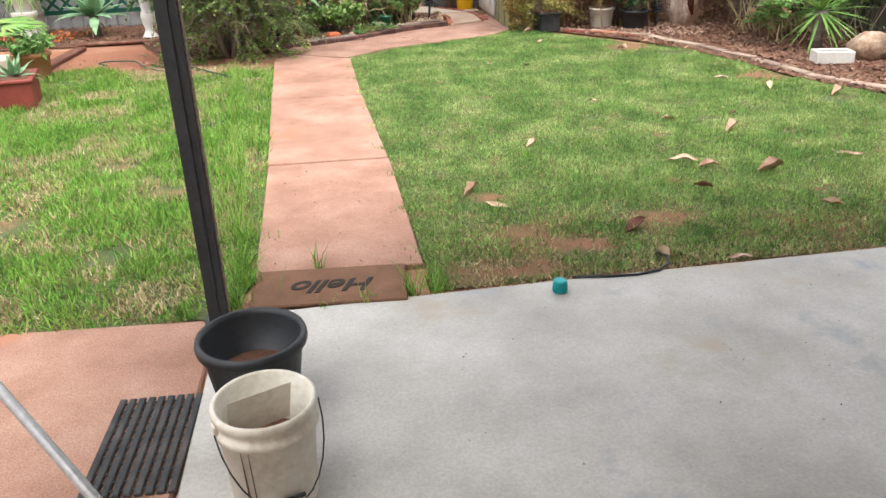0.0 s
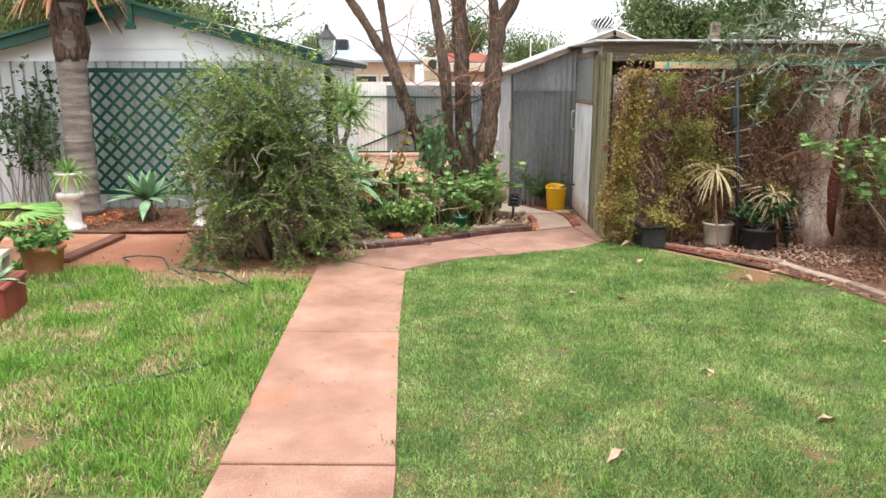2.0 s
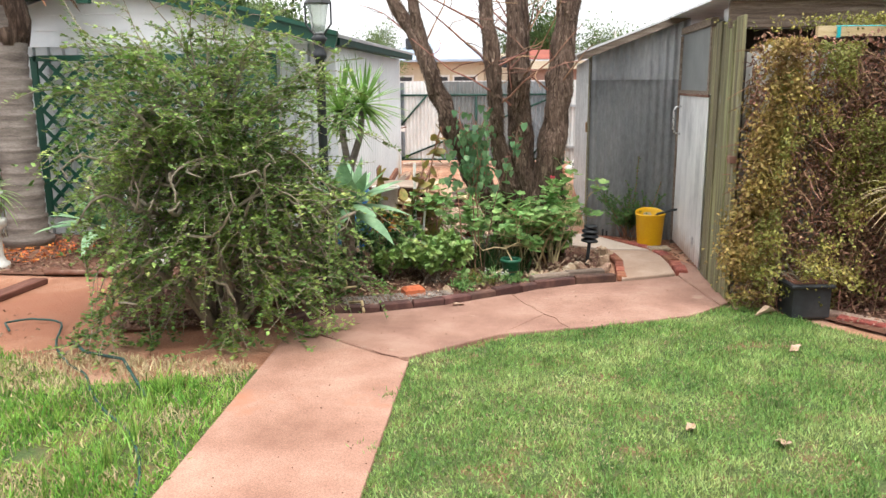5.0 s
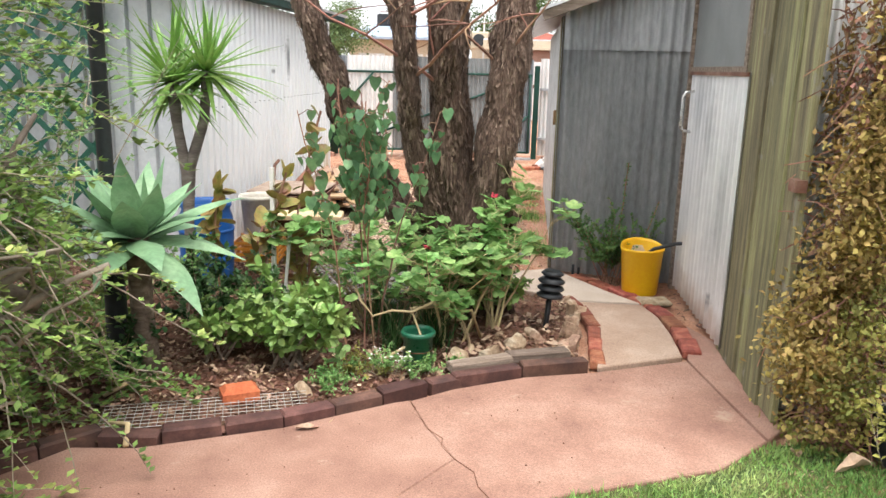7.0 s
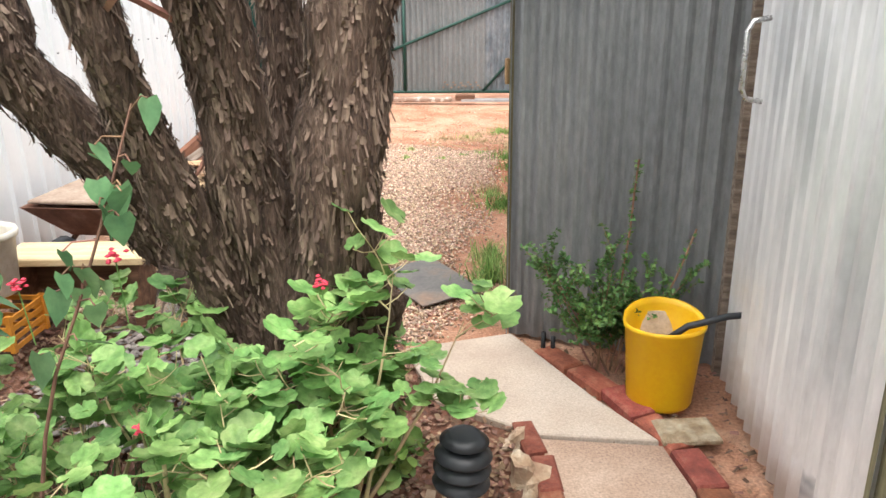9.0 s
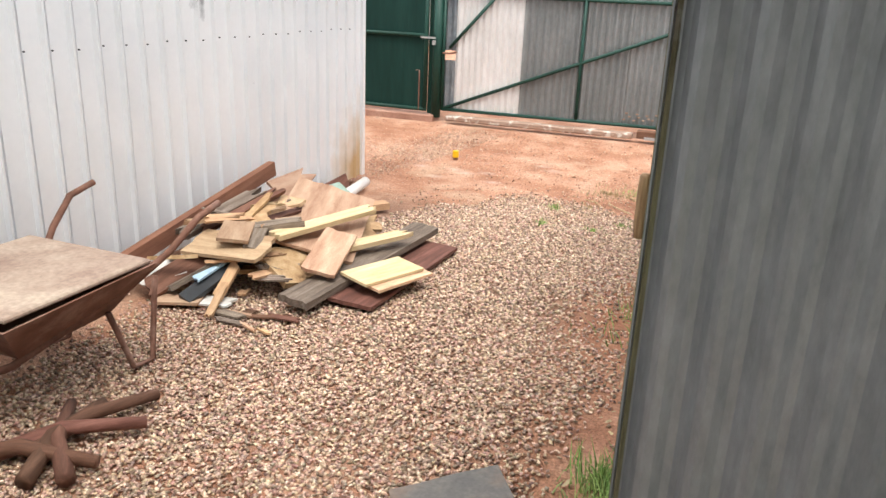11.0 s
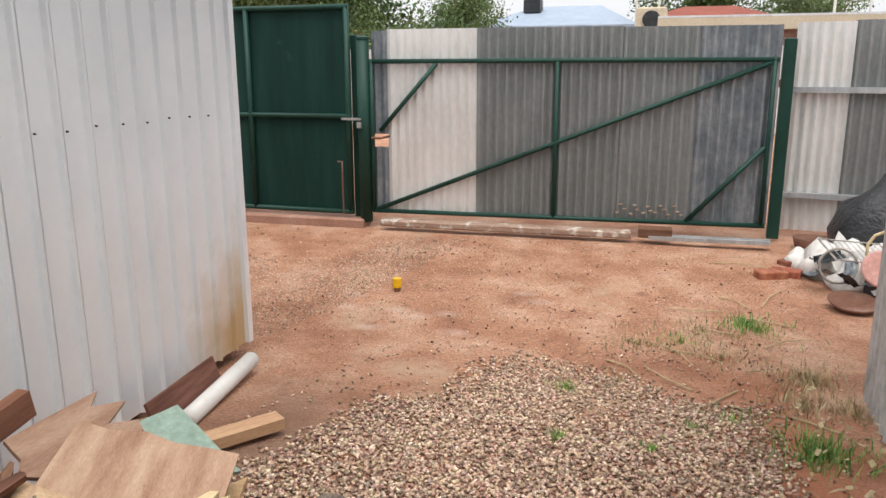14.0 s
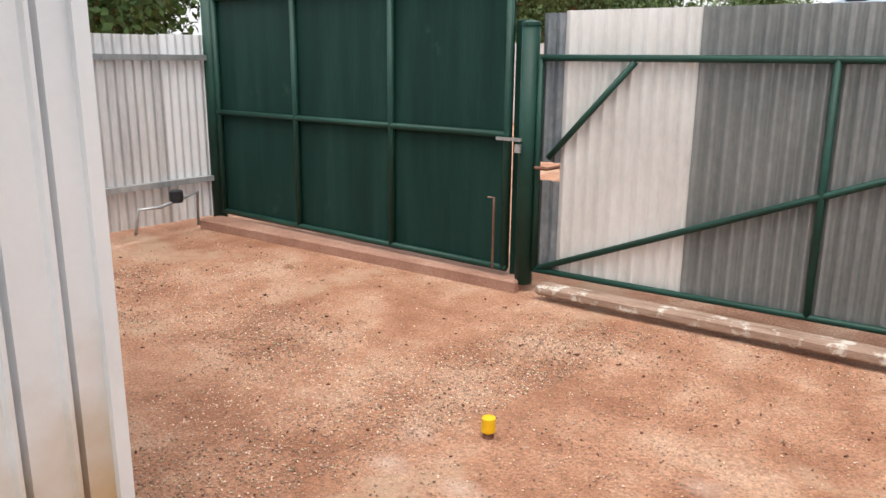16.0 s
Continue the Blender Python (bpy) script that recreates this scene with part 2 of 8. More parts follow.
GERLEAF = surf("geranium_leaf", [(0.085, 0.19, 0.05), (0.18, 0.335, 0.10), (0.35, 0.49, 0.19)], 16, 60, 0.6, 0.2, 0.003, island=0.3, translucent=0.3)
SHRUBLEAF = surf("mid_green_leaf", [(0.04, 0.10, 0.03), (0.09, 0.19, 0.05), (0.17, 0.29, 0.08)], 6, 30, 0.55, 0.1, 0.002, island=0.4, translucent=0.25)
DARKLEAF = surf("dark_leaf", [(0.02, 0.055, 0.018), (0.04, 0.10, 0.028), (0.07, 0.14, 0.04)], 3, 30, 0.55, 0.2, 0.003, island=0.4, translucent=0.25)
JADE = surf("jade_leaf", [(0.13, 0.24, 0.06), (0.23, 0.36, 0.10), (0.36, 0.44, 0.16)], 6, 30, 0.4, 0.1, 0.002, island=0.3, translucent=0.15)
HEART = surf("heart_leaf", [(0.06, 0.15, 0.07), (0.13, 0.26, 0.12), (0.22, 0.36, 0.17)], 7, 30, 0.5, 0.1, 0.002, island=0.3, translucent=0.25)
RUBBER = surf("rubber_leaf", [(0.16, 0.19, 0.04), (0.30, 0.24, 0.07), (0.27, 0.12, 0.06)], 13, 30, 0.45, 0.1, 0.003, island=0.35, translucent=0.2, wide=(0.35, 0.65))
AGAVE = surf("agave_leaf", [(0.11, 0.22, 0.115), (0.19, 0.33, 0.18), (0.30, 0.44, 0.26)], 4, 40, 0.5, 0.1, 0.003, island=0.2, translucent=0.1)
YUCCA = surf("yucca_leaf", [(0.10, 0.22, 0.045), (0.17, 0.32, 0.07), (0.30, 0.40, 0.12)], 4, 40, 0.5, 0.1, 0.003, island=0.3, translucent=0.2)
OCHRELEAF = surf("ochre_vine_leaf", [(0.20, 0.13, 0.05), (0.38, 0.28, 0.09), (0.55, 0.44, 0.16)], 2.6, 20, 0.7, 0, island=0.4, translucent=0.3)
VINELEAF = surf("yellowing_vine_leaf", [(0.11, 0.13, 0.03), (0.24, 0.23, 0.055), (0.45, 0.36, 0.10)], 2.6, 20, 0.7, 0, island=0.4, translucent=0.25)
ORANGEFROND = surf("dry_orange_frond", [(0.22, 0.11, 0.05), (0.36, 0.20, 0.10)], 5, 30, 0.9, 0, island=0.35)
DRYLEAF = surf("dry_leaf", [(0.30, 0.17, 0.11), (0.47, 0.32, 0.225), (0.62, 0.475, 0.36)], 9, 60, 0.85, 0.4, 0.003, rand=0.25)
LITTER = surf("leaf_litter", [(0.09, 0.045, 0.03), (0.19, 0.105, 0.07), (0.33, 0.22, 0.155)], 5, 40, 0.9, 0.3, 0.003, island=0.5)
ORANGELIT = surf("orange_litter", [(0.55, 0.13, 0.03), (0.65, 0.2, 0.05)], 5, 40, 0.8, 0, island=0.4)
PEBBLE = surf("gravel_stone", [(0.24, 0.13, 0.09), (0.43, 0.29, 0.205), (0.68, 0.56, 0.45)], 40, 90, 0.75, 0.2, 0.002, island=0.6)
RIVER = surf("river_pebble", [(0.20, 0.17, 0.155), (0.33, 0.29, 0.265)], 5, 60, 0.6, 0.2, 0.002, island=0.5)
ROCK = surf("pale_rock", [(0.22, 0.13, 0.085), (0.38, 0.27, 0.18), (0.55, 0.46, 0.35)], 12, 50, 0.95, 1.0, 0.02, rand=0.3)
BLACKP = surf("black_plastic", [(0.014, 0.016, 0.019), (0.022, 0.025, 0.029), (0.04, 0.042, 0.046)], 4, 50, 0.5, 0.1, 0.002)
RUBBERM = surf("black_rubber", [(0.018, 0.018, 0.02), (0.035, 0.035, 0.037), (0.08, 0.07, 0.065)], 9, 70, 0.75, 0.3, 0.003)
WHITEP = surf("stained_white_plastic", [(0.50, 0.45, 0.37), (0.66, 0.62, 0.54), (0.72, 0.69, 0.63)], 3, 40, 0.45, 0.1, 0.002, spots=[((0.40, 0.17, 0.06), 5, 0.68)])
YELLOWP = surf("yellow_plastic", [(0.72, 0.40, 0.01), (0.80, 0.48, 0.012)], 3, 40, 0.4, 0.05, 0.001, finemix=0.15)
BLUEP = surf("blue_plastic", [(0.01, 0.09, 0.35), (0.02, 0.14, 0.45)], 4, 40, 0.35, 0.05, 0.001, finemix=0.15)
ORANGEP = surf("orange_plastic", [(0.55, 0.20, 0.02), (0.62, 0.27, 0.04)], 4, 40, 0.4, 0.05, 0.001)
TEALP = surf("teal_plastic", [(0.0, 0.30, 0.32), (0.01, 0.38, 0.40)], 4, 40, 0.4, 0.05, 0.001, finemix=0.15)
GREENP = surf("dark_green_glaze", [(0.01, 0.08, 0.045), (0.02, 0.13, 0.07)], 4, 40, 0.3, 0.1, 0.002)
COIR = surf("brown_coir", [(0.13, 0.065, 0.035), (0.20, 0.10, 0.06)], 6, 150, 0.95, 0.8, 0.004, finemix=0.6)
INK = surf("black_print", [(0.02, 0.015, 0.012), (0.04, 0.03, 0.025)], 6, 150, 0.95, 0.5, 0.003)
TERRA = surf("terracotta", [(0.42, 0.16, 0.08), (0.54, 0.23, 0.12), (0.58, 0.31, 0.19)], 4, 60, 0.85, 0.3, 0.003)
REDPOT = surf("dark_red_glaze", [(0.18, 0.03, 0.025), (0.26, 0.055, 0.04)], 4, 60, 0.6, 0.2, 0.003)
PIPEWHITE = surf("dusty_white_pipe", [(0.66, 0.64, 0.61), (0.80, 0.79, 0.77)], 5, 50, 0.4, 0.05, 0.001, finemix=0.15)
WHITECER = surf("white_plaster", [(0.58, 0.56, 0.52), (0.72, 0.71, 0.68)], 5, 50, 0.5, 0.2, 0.003)
DARKMETAL = surf("dark_painted_metal", [(0.03, 0.034, 0.038), (0.055, 0.06, 0.066)], 4, 50, 0.55, 0.1, 0.002, metal=0.3)
CHROME = surf("dull_chrome", [(0.55, 0.55, 0.54), (0.65, 0.65, 0.64)], 5, 60, 0.28, 0.05, 0.001, metal=0.9, finemix=0.1)
ALU = surf("grey_pole", [(0.28, 0.28, 0.28), (0.36, 0.36, 0.36)], 4, 50, 0.45, 0.05, 0.001, metal=0.4)
RUST = surf("rusty_steel", [(0.10, 0.045, 0.03), (0.19, 0.09, 0.06), (0.30, 0.19, 0.15)], 5, 60, 0.8, 0.4, 0.003, metal=0.2)
HOSE = surf("dark_green_hose", [(0.012, 0.045, 0.04), (0.02, 0.07, 0.06)], 5, 60, 0.5, 0.1, 0.001)
CREAM = surf("cream_render", [(0.50, 0.42, 0.30), (0.58, 0.50, 0.38)], 2, 30, 0.85, 0.2, 0.003)
REDTILE = surf("red_roof", [(0.20, 0.05, 0.035), (0.28, 0.08, 0.05)], 2, 30, 0.85, 0.2, 0.003)
BLUEROOF = surf("blue_grey_roof", [(0.27, 0.33, 0.42), (0.34, 0.40, 0.49)], 2, 30, 0.6, 0.1, 0.003)
# Fence timber; the same dark tone stands for shade under the eave.
DARKTIMBER = surf("dark_timber_and_shade", [(0.06, 0.05, 0.045), (0.11, 0.095, 0.085), (0.16, 0.14, 0.125)], 3, 40, 0.9, 0.5, 0.004, squash=(8, 8, 0.5), rand=0.2)
SCREEN = surf("grey_fly_mesh", [(0.17, 0.18, 0.18), (0.22, 0.235, 0.235)], 3, 220, 0.7, 0.3, 0.001)
REDFLOWER = surf("red_petal", [(0.45, 0.02, 0.05), (0.6, 0.05, 0.09)], 8, 50, 0.6, 0)
CANOPY = surf("tree_leaf", [(0.03, 0.065, 0.02), (0.065, 0.115, 0.03), (0.12, 0.17, 0.06)], 0.6, 6, 0.7, 0, island=0.45, translucent=0.25)
PALECANOPY = surf("pale_tree_leaf", [(0.10, 0.16, 0.06), (0.17, 0.23, 0.09)], 0.6, 6, 0.7, 0, island=0.4, translucent=0.25)
GUMLEAF = surf("grey_gum_leaf", [(0.14, 0.20, 0.13), (0.22, 0.28, 0.20)], 3, 20, 0.6, 0, island=0.3, translucent=0.2)
BAGW = surf("white_sack", [(0.55, 0.53, 0.50), (0.70, 0.68, 0.66)], 6, 40, 0.6, 0.6, 0.01)
BAGB = surf("black_bag", [(0.012, 0.013, 0.016), (0.03, 0.032, 0.036)], 5, 30, 0.3, 0.9, 0.03)
WIRE = surf("wire", [(0.30, 0.28, 0.25), (0.42, 0.40, 0.37)], 9, 60, 0.6, 0, metal=0.5)
CARD = surf("cardboard", [(0.50, 0.40, 0.28), (0.58, 0.48, 0.35)], 3, 50, 0.9, 0.2, 0.002)

GLASS = bpy.data.materials.new("bottle_glass")
GLASS.use_nodes = True
g_ = GLASS.node_tree.nodes["Principled BSDF"]
g_.inputs["Transmission Weight"].default_value, g_.inputs["Roughness"].default_value = 0.9, 0.08
g_.inputs["Base Color"].default_value = (0.85, 0.88, 0.84, 1)


# ---- mesh tools ----
class MB:
    """Gathers vertices and faces of one mesh."""

    def __init__(self):
        self.v, self.f = [], []

    def add(self, vs, fs, m=None):
        o = len(self.v)
        self.v += [tuple(m @ Vector(p)) if m else tuple(p) for p in vs]
        self.f += [tuple(i + o for i in q) for q in fs]
        return self

    def box(self, c, s, m=None, bev=0.0):
        x, y, z = (a / 2 for a in s)
        if not bev:
            vs = [(c[0] + i * x, c[1] + j * y, c[2] + k * z) for k in (-1, 1) for i, j in ((-1, -1), (1, -1), (1, 1), (-1, 1))]
            return self.add(vs, [(3, 2, 1, 0), (4, 5, 6, 7), (0, 1, 5, 4), (1, 2, 6, 5), (2, 3, 7, 6), (3, 0, 4, 7)], m)
        b = min(bev, x * 0.9, y * 0.9, z * 0.9)
        vs, rings = [], ((-z, b), (-z + b, 0), (z - b, 0), (z, b))
        for h, d in rings:
            for i, j in ((-1, -1), (1, -1), (1, 1), (-1, 1)):
                vs.append((c[0] + i * (x - d), c[1] + j * (y - d), c[2] + h))
        fs = [(3, 2, 1, 0), (12, 13, 14, 15)]
        for r in range(3):
            for q in range(4):
                a, d = r * 4 + q, r * 4 + (q + 1) % 4
                fs.append((a, d, d + 4, a + 4))
        return self.add(vs, fs, m)

    def tube(self, pts, radii, n=8, wob=0.0, seed=0.0, cap=True):
        pts = [Vector(p) for p in pts]
        if not hasattr(radii, "__len__"):
            radii = [radii] * len(pts)
        vs, fs = [], []
        up = Vector((0, 0, 1)) if abs((pts[-1] - pts[0]).normalized().z) < 0.9 else Vector((1, 0, 0))
        for i, p in enumerate(pts):
            d = (pts[min(i + 1, len(pts) - 1)] - pts[max(i - 1, 0)]).normalized()
            a = d.cross(up)
            if a.length < 1e-4:
                a = d.cross(Vector((0, 1, 0)))
            a.normalize()
            c = a.cross(d)
            for k in range(n):
                t = 2 * math.pi * k / n
                r = radii[i]
                q = p + (a * math.cos(t) + c * math.sin(t)) * r
                if wob:
                    q += (a * math.cos(t) + c * math.sin(t)) * wob * r * (noise.noise(Vector((q.x * 9 + seed, q.y * 9, q.z * 4))) + 0.35 * noise.noise(Vector((q.x * 34 + seed, q.y * 34, q.z * 9))))
                vs.append(q)
        for i in range(len(pts) - 1):
            for k in range(n):
                a, b = i * n + k, i * n + (k + 1) % n
                fs.append((a, b, b + n, a + n))
        if cap:
            fs += [tuple(reversed(range(n))), tuple(range((len(pts) - 1) * n, len(pts) * n))]
        return self.add(vs, fs)

    def lathe(self, prof, n=24, c=(0, 0, 0), sq=1.0, m_=None):
        vs, fs = [], []
        for r, z in prof:
            for k in range(n):
                t = 2 * math.pi * k / n
                vs.append((c[0] + r * math.cos(t), c[1] + r * math.sin(t) * sq, c[2] + z))
        for i in range(len(prof) - 1):
            for k in range(n):
                a, b = i * n + k, i * n + (k + 1) % n
                fs.append((a, b, b + n, a + n))
        fs += [tuple(reversed(range(n))), tuple(range((len(prof) - 1) * n, len(prof) * n))]
        return self.add(vs, fs, m_)

    def blade(self, pts, widths, side, fold=0.0):
        """A long leaf along pts, as wide as widths, spread along side, folded up by fold."""
        vs, fs = [], []
        for i, (p, w) in enumerate(zip(pts, widths)):
            p = Vector(p)
            d = (Vector(pts[min(i + 1, len(pts) - 1)]) - Vector(pts[max(i - 1, 0)])).normalized()
            s = Vector(side)
            s = (s - d * s.dot(d)).normalized()
            nn = s.cross(d)
            vs += [p - s * w / 2 + nn * fold * w, p, p + s * w / 2 + nn * fold * w]
        for i in range(len(pts) - 1):
            a = i * 3
            fs += [(a, a + 1, a + 4, a + 3), (a + 1, a + 2, a + 5, a + 4)]
        return self.add(vs, fs)

    def to(self, name, mat, parent=None, label="", smooth=False, kind="", cat="", group="", m=None):
        me = bpy.data.meshes.new(name)
        me.from_pydata(self.v, [], self.f)
        me.materials.append(mat)
        if smooth:
            me.shade_smooth()
        me.update()
        ob = new(name, me)
        ob.parent = parent
        if m:
            ob.matrix_basis = m
        return tagged(ob, label, cat, group, kind)


def thing(name, x, y, z=0.0, rz=0.0, label="", cat="", group="", kind="", rx=0, ry=0):
    ob = new(name)
    ob.empty_display_size = 0.05
    ob.matrix_basis = pose(x, y, z, rx, ry, rz)
    return tagged(ob, label, cat, group, kind)


def piece(name, me, parent, m):
    ob = new(name, me)
    ob.parent = parent
    ob.matrix_basis = m
    return ob


def mass(name, tv, tf, pos, yaw, pitch, roll, size, mat, parent=None, label="", kind="stuff", cat="", smooth=False):
    """One mesh of many small alike shapes, each turned, sized and placed for itself."""
    tv, pos = np.array(tv, float), np.array(pos, float)
    n, k = len(pos), len(tv)
    yaw, pitch, roll = (np.broadcast_to(np.array(a, float), (n,)) for a in (yaw, pitch, roll))
    size = np.array(size, float)
    if size.ndim < 2:
        size = np.broadcast_to(size.reshape(-1, 1) if size.ndim else size, (n, 3))
    v = tv[None] * size[:, None, :]
    cr, sr = np.cos(roll)[:, None], np.sin(roll)[:, None]
    x, y, z = v[..., 0], v[..., 1] * 1.0, v[..., 2] * 1.0
    x, z = x * cr + z * sr, -x * sr + z * cr
    cp, sp = np.cos(pitch)[:, None], np.sin(pitch)[:, None]
    y, z = y * cp - z * sp, y * sp + z * cp
    cy, sy = np.cos(yaw)[:, None], np.sin(yaw)[:, None]
    x, y = x * cy - y * sy, x * sy + y * cy
    v = (np.stack([x, y, z], -1) + pos[:, None, :]).reshape(-1, 3)
    tf = np.array(tf, np.int32)
    f = (tf[None] + (np.arange(n, dtype=np.int32) * k)[:, None, None]).reshape(-1, tf.shape[1])
    me = bpy.data.meshes.new(name)
    me.vertices.add(len(v))
    me.vertices.foreach_set("co", v.ravel().astype(np.float32))
    me.loops.add(f.size)
    me.loops.foreach_set("vertex_index", f.ravel())
    me.polygons.add(len(f))
    me.polygons.foreach_set("loop_start", np.arange(0, f.size, f.shape[1], dtype=np.int32))
    me.materials.append(mat)
    me.update(calc_edges=True)
    if smooth:
        me.shade_smooth()
    ob = new(name, me)
    ob.parent = parent
    return tagged(ob, label, cat, "", kind)


def inside(px, py, poly):
    """Which of the points lie in the polygon."""
    c = np.zeros(len(px), bool)
    for (x0, y0), (x1, y1) in zip(poly, poly[1:] + poly[:1]):
        if y0 != y1:
            c ^= ((py < y0) != (py < y1)) & (px < x0 + (py - y0) * (x1 - x0) / (y1 - y0))
    return c


def scatter(poly, n, seed=0):
    r = np.random.RandomState(seed)
    a = np.array(poly)
    p = r.uniform(a.min(0), a.max(0), (int(n * np.prod(a.max(0) - a.min(0))), 2))
    return p[inside(p[:, 0], p[:, 1], poly)]


def vnoise(x, y, s, seed=0):
    """Smooth value noise in 0..1 for arrays."""
    r = np.random.RandomState(seed)
    g = r.rand(64, 64)
    x, y = np.asarray(x) * s + 31.7, np.asarray(y) * s + 17.3
    i, j = np.floor(x).astype(int), np.floor(y).astype(int)
    u, w = x - i, y - j
    u, w = u * u * (3 - 2 * u), w * w * (3 - 2 * w)
    a = g[i % 64, j % 64] * (1 - u) + g[(i + 1) % 64, j % 64] * u
    b = g[i % 64, (j + 1) % 64] * (1 - u) + g[(i + 1) % 64, (j + 1) % 64] * u
    return a * (1 - w) + b * w


def height(x, y):
    """The ground's height: level, with a shallow dip in the back yard."""
    t = min(1.0, max(0.0, (y - 16.0) / 2.3))
    u = min(1.0, max(0.0, (y - 19.2) / 1.2))
    return -0.09 * t * t * (3 - 2 * t) + 0.06 * u


LEAF = ([(0, 0, 0), (0.32, 0.45, 0.05), (0, 1, -0.06), (-0.32, 0.45, 0.05)], [(0, 1, 2), (0, 2, 3)])
OVAL = ([(0, 0, 0), (0.26, 0.22, 0.06), (0.33, 0.55, 0.07), (0.18, 0.88, 0.02), (0, 1, -0.05), (-0.18, 0.88, 0.02), (-0.33, 0.55, 0.07), (-0.26, 0.22, 0.06), (0, 0.5, -0.02)],
        [(8, i, (i + 1) % 8) for i in range(8)])
def scalloped(lobes=6, n=24):
    """A round cupped leaf with scalloped rim: centre, middle ring, rim."""
    v, f = [(0, 0.40, -0.07)], []
    for ring, r in ((0, 0.27), (1, 0.53)):
        for k in range(n):
            a = 2 * math.pi * k / n
            q = r * (1 if ring == 0 else 1 + 0.07 * math.cos(lobes * a) + 0.04 * (k % 2))
            if k == 0:
                q *= 0.35
            v.append((math.sin(a) * q, 0.42 - math.cos(a) * q, (-0.03 if ring == 0 else 0.015) + (0.018 + 0.018 * ring) * math.cos(lobes * a + 0.6)))
    for k in range(n):
        a, b = 1 + k, 1 + (k + 1) % n
        f += [(0, a, b), (a, a + n, b + n), (a, b + n, b)]
    return v, f


ROUND = scalloped()
HEARTV = ([(0, 0, 0), (0.3, -0.1, 0.04), (0.45, 0.2, 0.04), (0.3, 0.6, 0.0), (0, 1, -0.1), (-0.3, 0.6, 0.0), (-0.45, 0.2, 0.04), (-0.3, -0.1, 0.04), (0, 0.35, -0.05)],
          [(8, i, (i + 1) % 8) for i in range(8)])
BLADE1 = ([(-0.5, 0, 0), (0.5, 0, 0), (0, 0.25, 1)], [(0, 1, 2)])
BLADE3 = ([(-0.5, 0, 0), (0.5, 0, 0), (-0.4, 0.12, 0.55), (0.4, 0.12, 0.55), (0, 0.45, 1)], [(0, 1, 3), (0, 3, 2), (2, 3, 4)])
OCTA = ([(1, 0, 0), (0, 1, 0), (-1, 0, 0), (0, -1, 0), (0, 0, 0.75), (0, 0, -0.75)],
        [(0, 1, 4), (1, 2, 4), (2, 3, 4), (3, 0, 4), (1, 0, 5), (2, 1, 5), (3, 2, 5), (0, 3, 5)])
CHIP = ([(-0.5, -0.5, 0), (0.45, -0.4, 0.1), (0.5, 0.5, -0.05), (-0.4, 0.45, 0.12)], [(0, 1, 2), (0, 2, 3)])


def arch(start, d, length, steps, droop, wob=0.1, r=R):
    """Points of a stem that leaves start along d and bends down by droop."""
    p, d = Vector(start), Vector(d).normalized()
    out = [p.copy()]
    for _ in range(steps):
        d = (d + Vector((r.uniform(-wob, wob), r.uniform(-wob, wob), r.uniform(-wob, wob) - droop))).normalized()
        p = p + d * (length / steps)
        out.append(p.copy())
    return out


def leafy(name, label, cat, x, y, stems, leafmat, tmpl, leafsize, stemmat=None, z=0.0, group="", smooth=False, extra=None, r=R, flat=0.6, parent=None, along=False, reach=0.0):
    """A plant: stems is a list of (points, radii, leaves on it) in the plant's own metres."""
    ob = parent or thing(name, x, y, z, 0, label, cat, group)
    sm, pos, yaw, pit, rol, siz = MB(), [], [], [], [], []
    for pts, rad, cnt, lo in stems:
        sm.tube(pts, rad, 5)
        for _ in range(cnt):
            t = r.uniform(lo, 1.0) * (len(pts) - 1)
            i = min(int(t), len(pts) - 2)
            p = pts[i].lerp(pts[i + 1], t - i)
            if reach:
                q = p + Vector((r.uniform(-1, 1), r.uniform(-1, 1), r.uniform(-0.2, 1.0))) * reach
                sm.tube([p, p.lerp(q, 0.55) + Vector((0, 0, -0.006)), q], 0.0016, 3, cap=False)
                p = q
            pos.append(p)
            e = pts[i + 1] - pts[i]
            yaw.append(math.atan2(-e.x, e.y) + r.choice((-0.75, 0.75)) + r.gauss(0, 0.25) if along else r.uniform(0, 6.28))
            pit.append(r.gauss(0.25, flat))
            rol.append(r.gauss(0, flat * 0.7))
            siz.append(leafsize * r.uniform(0.6, 1.25))
    sm.to("twig", stemmat or TWIG, ob, kind="stuff")
    if pos:
        mass("leaves", tmpl[0], tmpl[1], pos, yaw, pit, rol, siz, leafmat, ob, smooth=smooth)
    return ob


def twiggy(start, d, length, r, radius, twigs, leaves, droop=0.1, twiglen=0.35, lo=0.25, wob=0.18, steps=8):
    """A bough with side twigs; returns stems for leafy()."""
    main = arch(start, d, length, steps, droop, wob, r)
    out = [(main, [radius * (1 - 0.85 * i / steps) for i in range(steps + 1)], leaves // 3, lo)]
    for _ in range(twigs):
        t = r.uniform(lo, 1.0) * steps
        i = min(int(t), steps - 1)
        p = main[i].lerp(main[i + 1], t - i)
        dd = (main[i + 1] - main[i]).normalized() + Vector((r.uniform(-1, 1), r.uniform(-1, 1), r.uniform(-0.7, 0.8)))
        k = arch(p, dd, twiglen * r.uniform(0.5, 1.3), 4, droop * 1.5, wob, r)
        out.append((k, [radius * 0.3, radius * 0.25, radius * 0.2, radius * 0.15, radius * 0.1], leaves, 0.05))
    return out


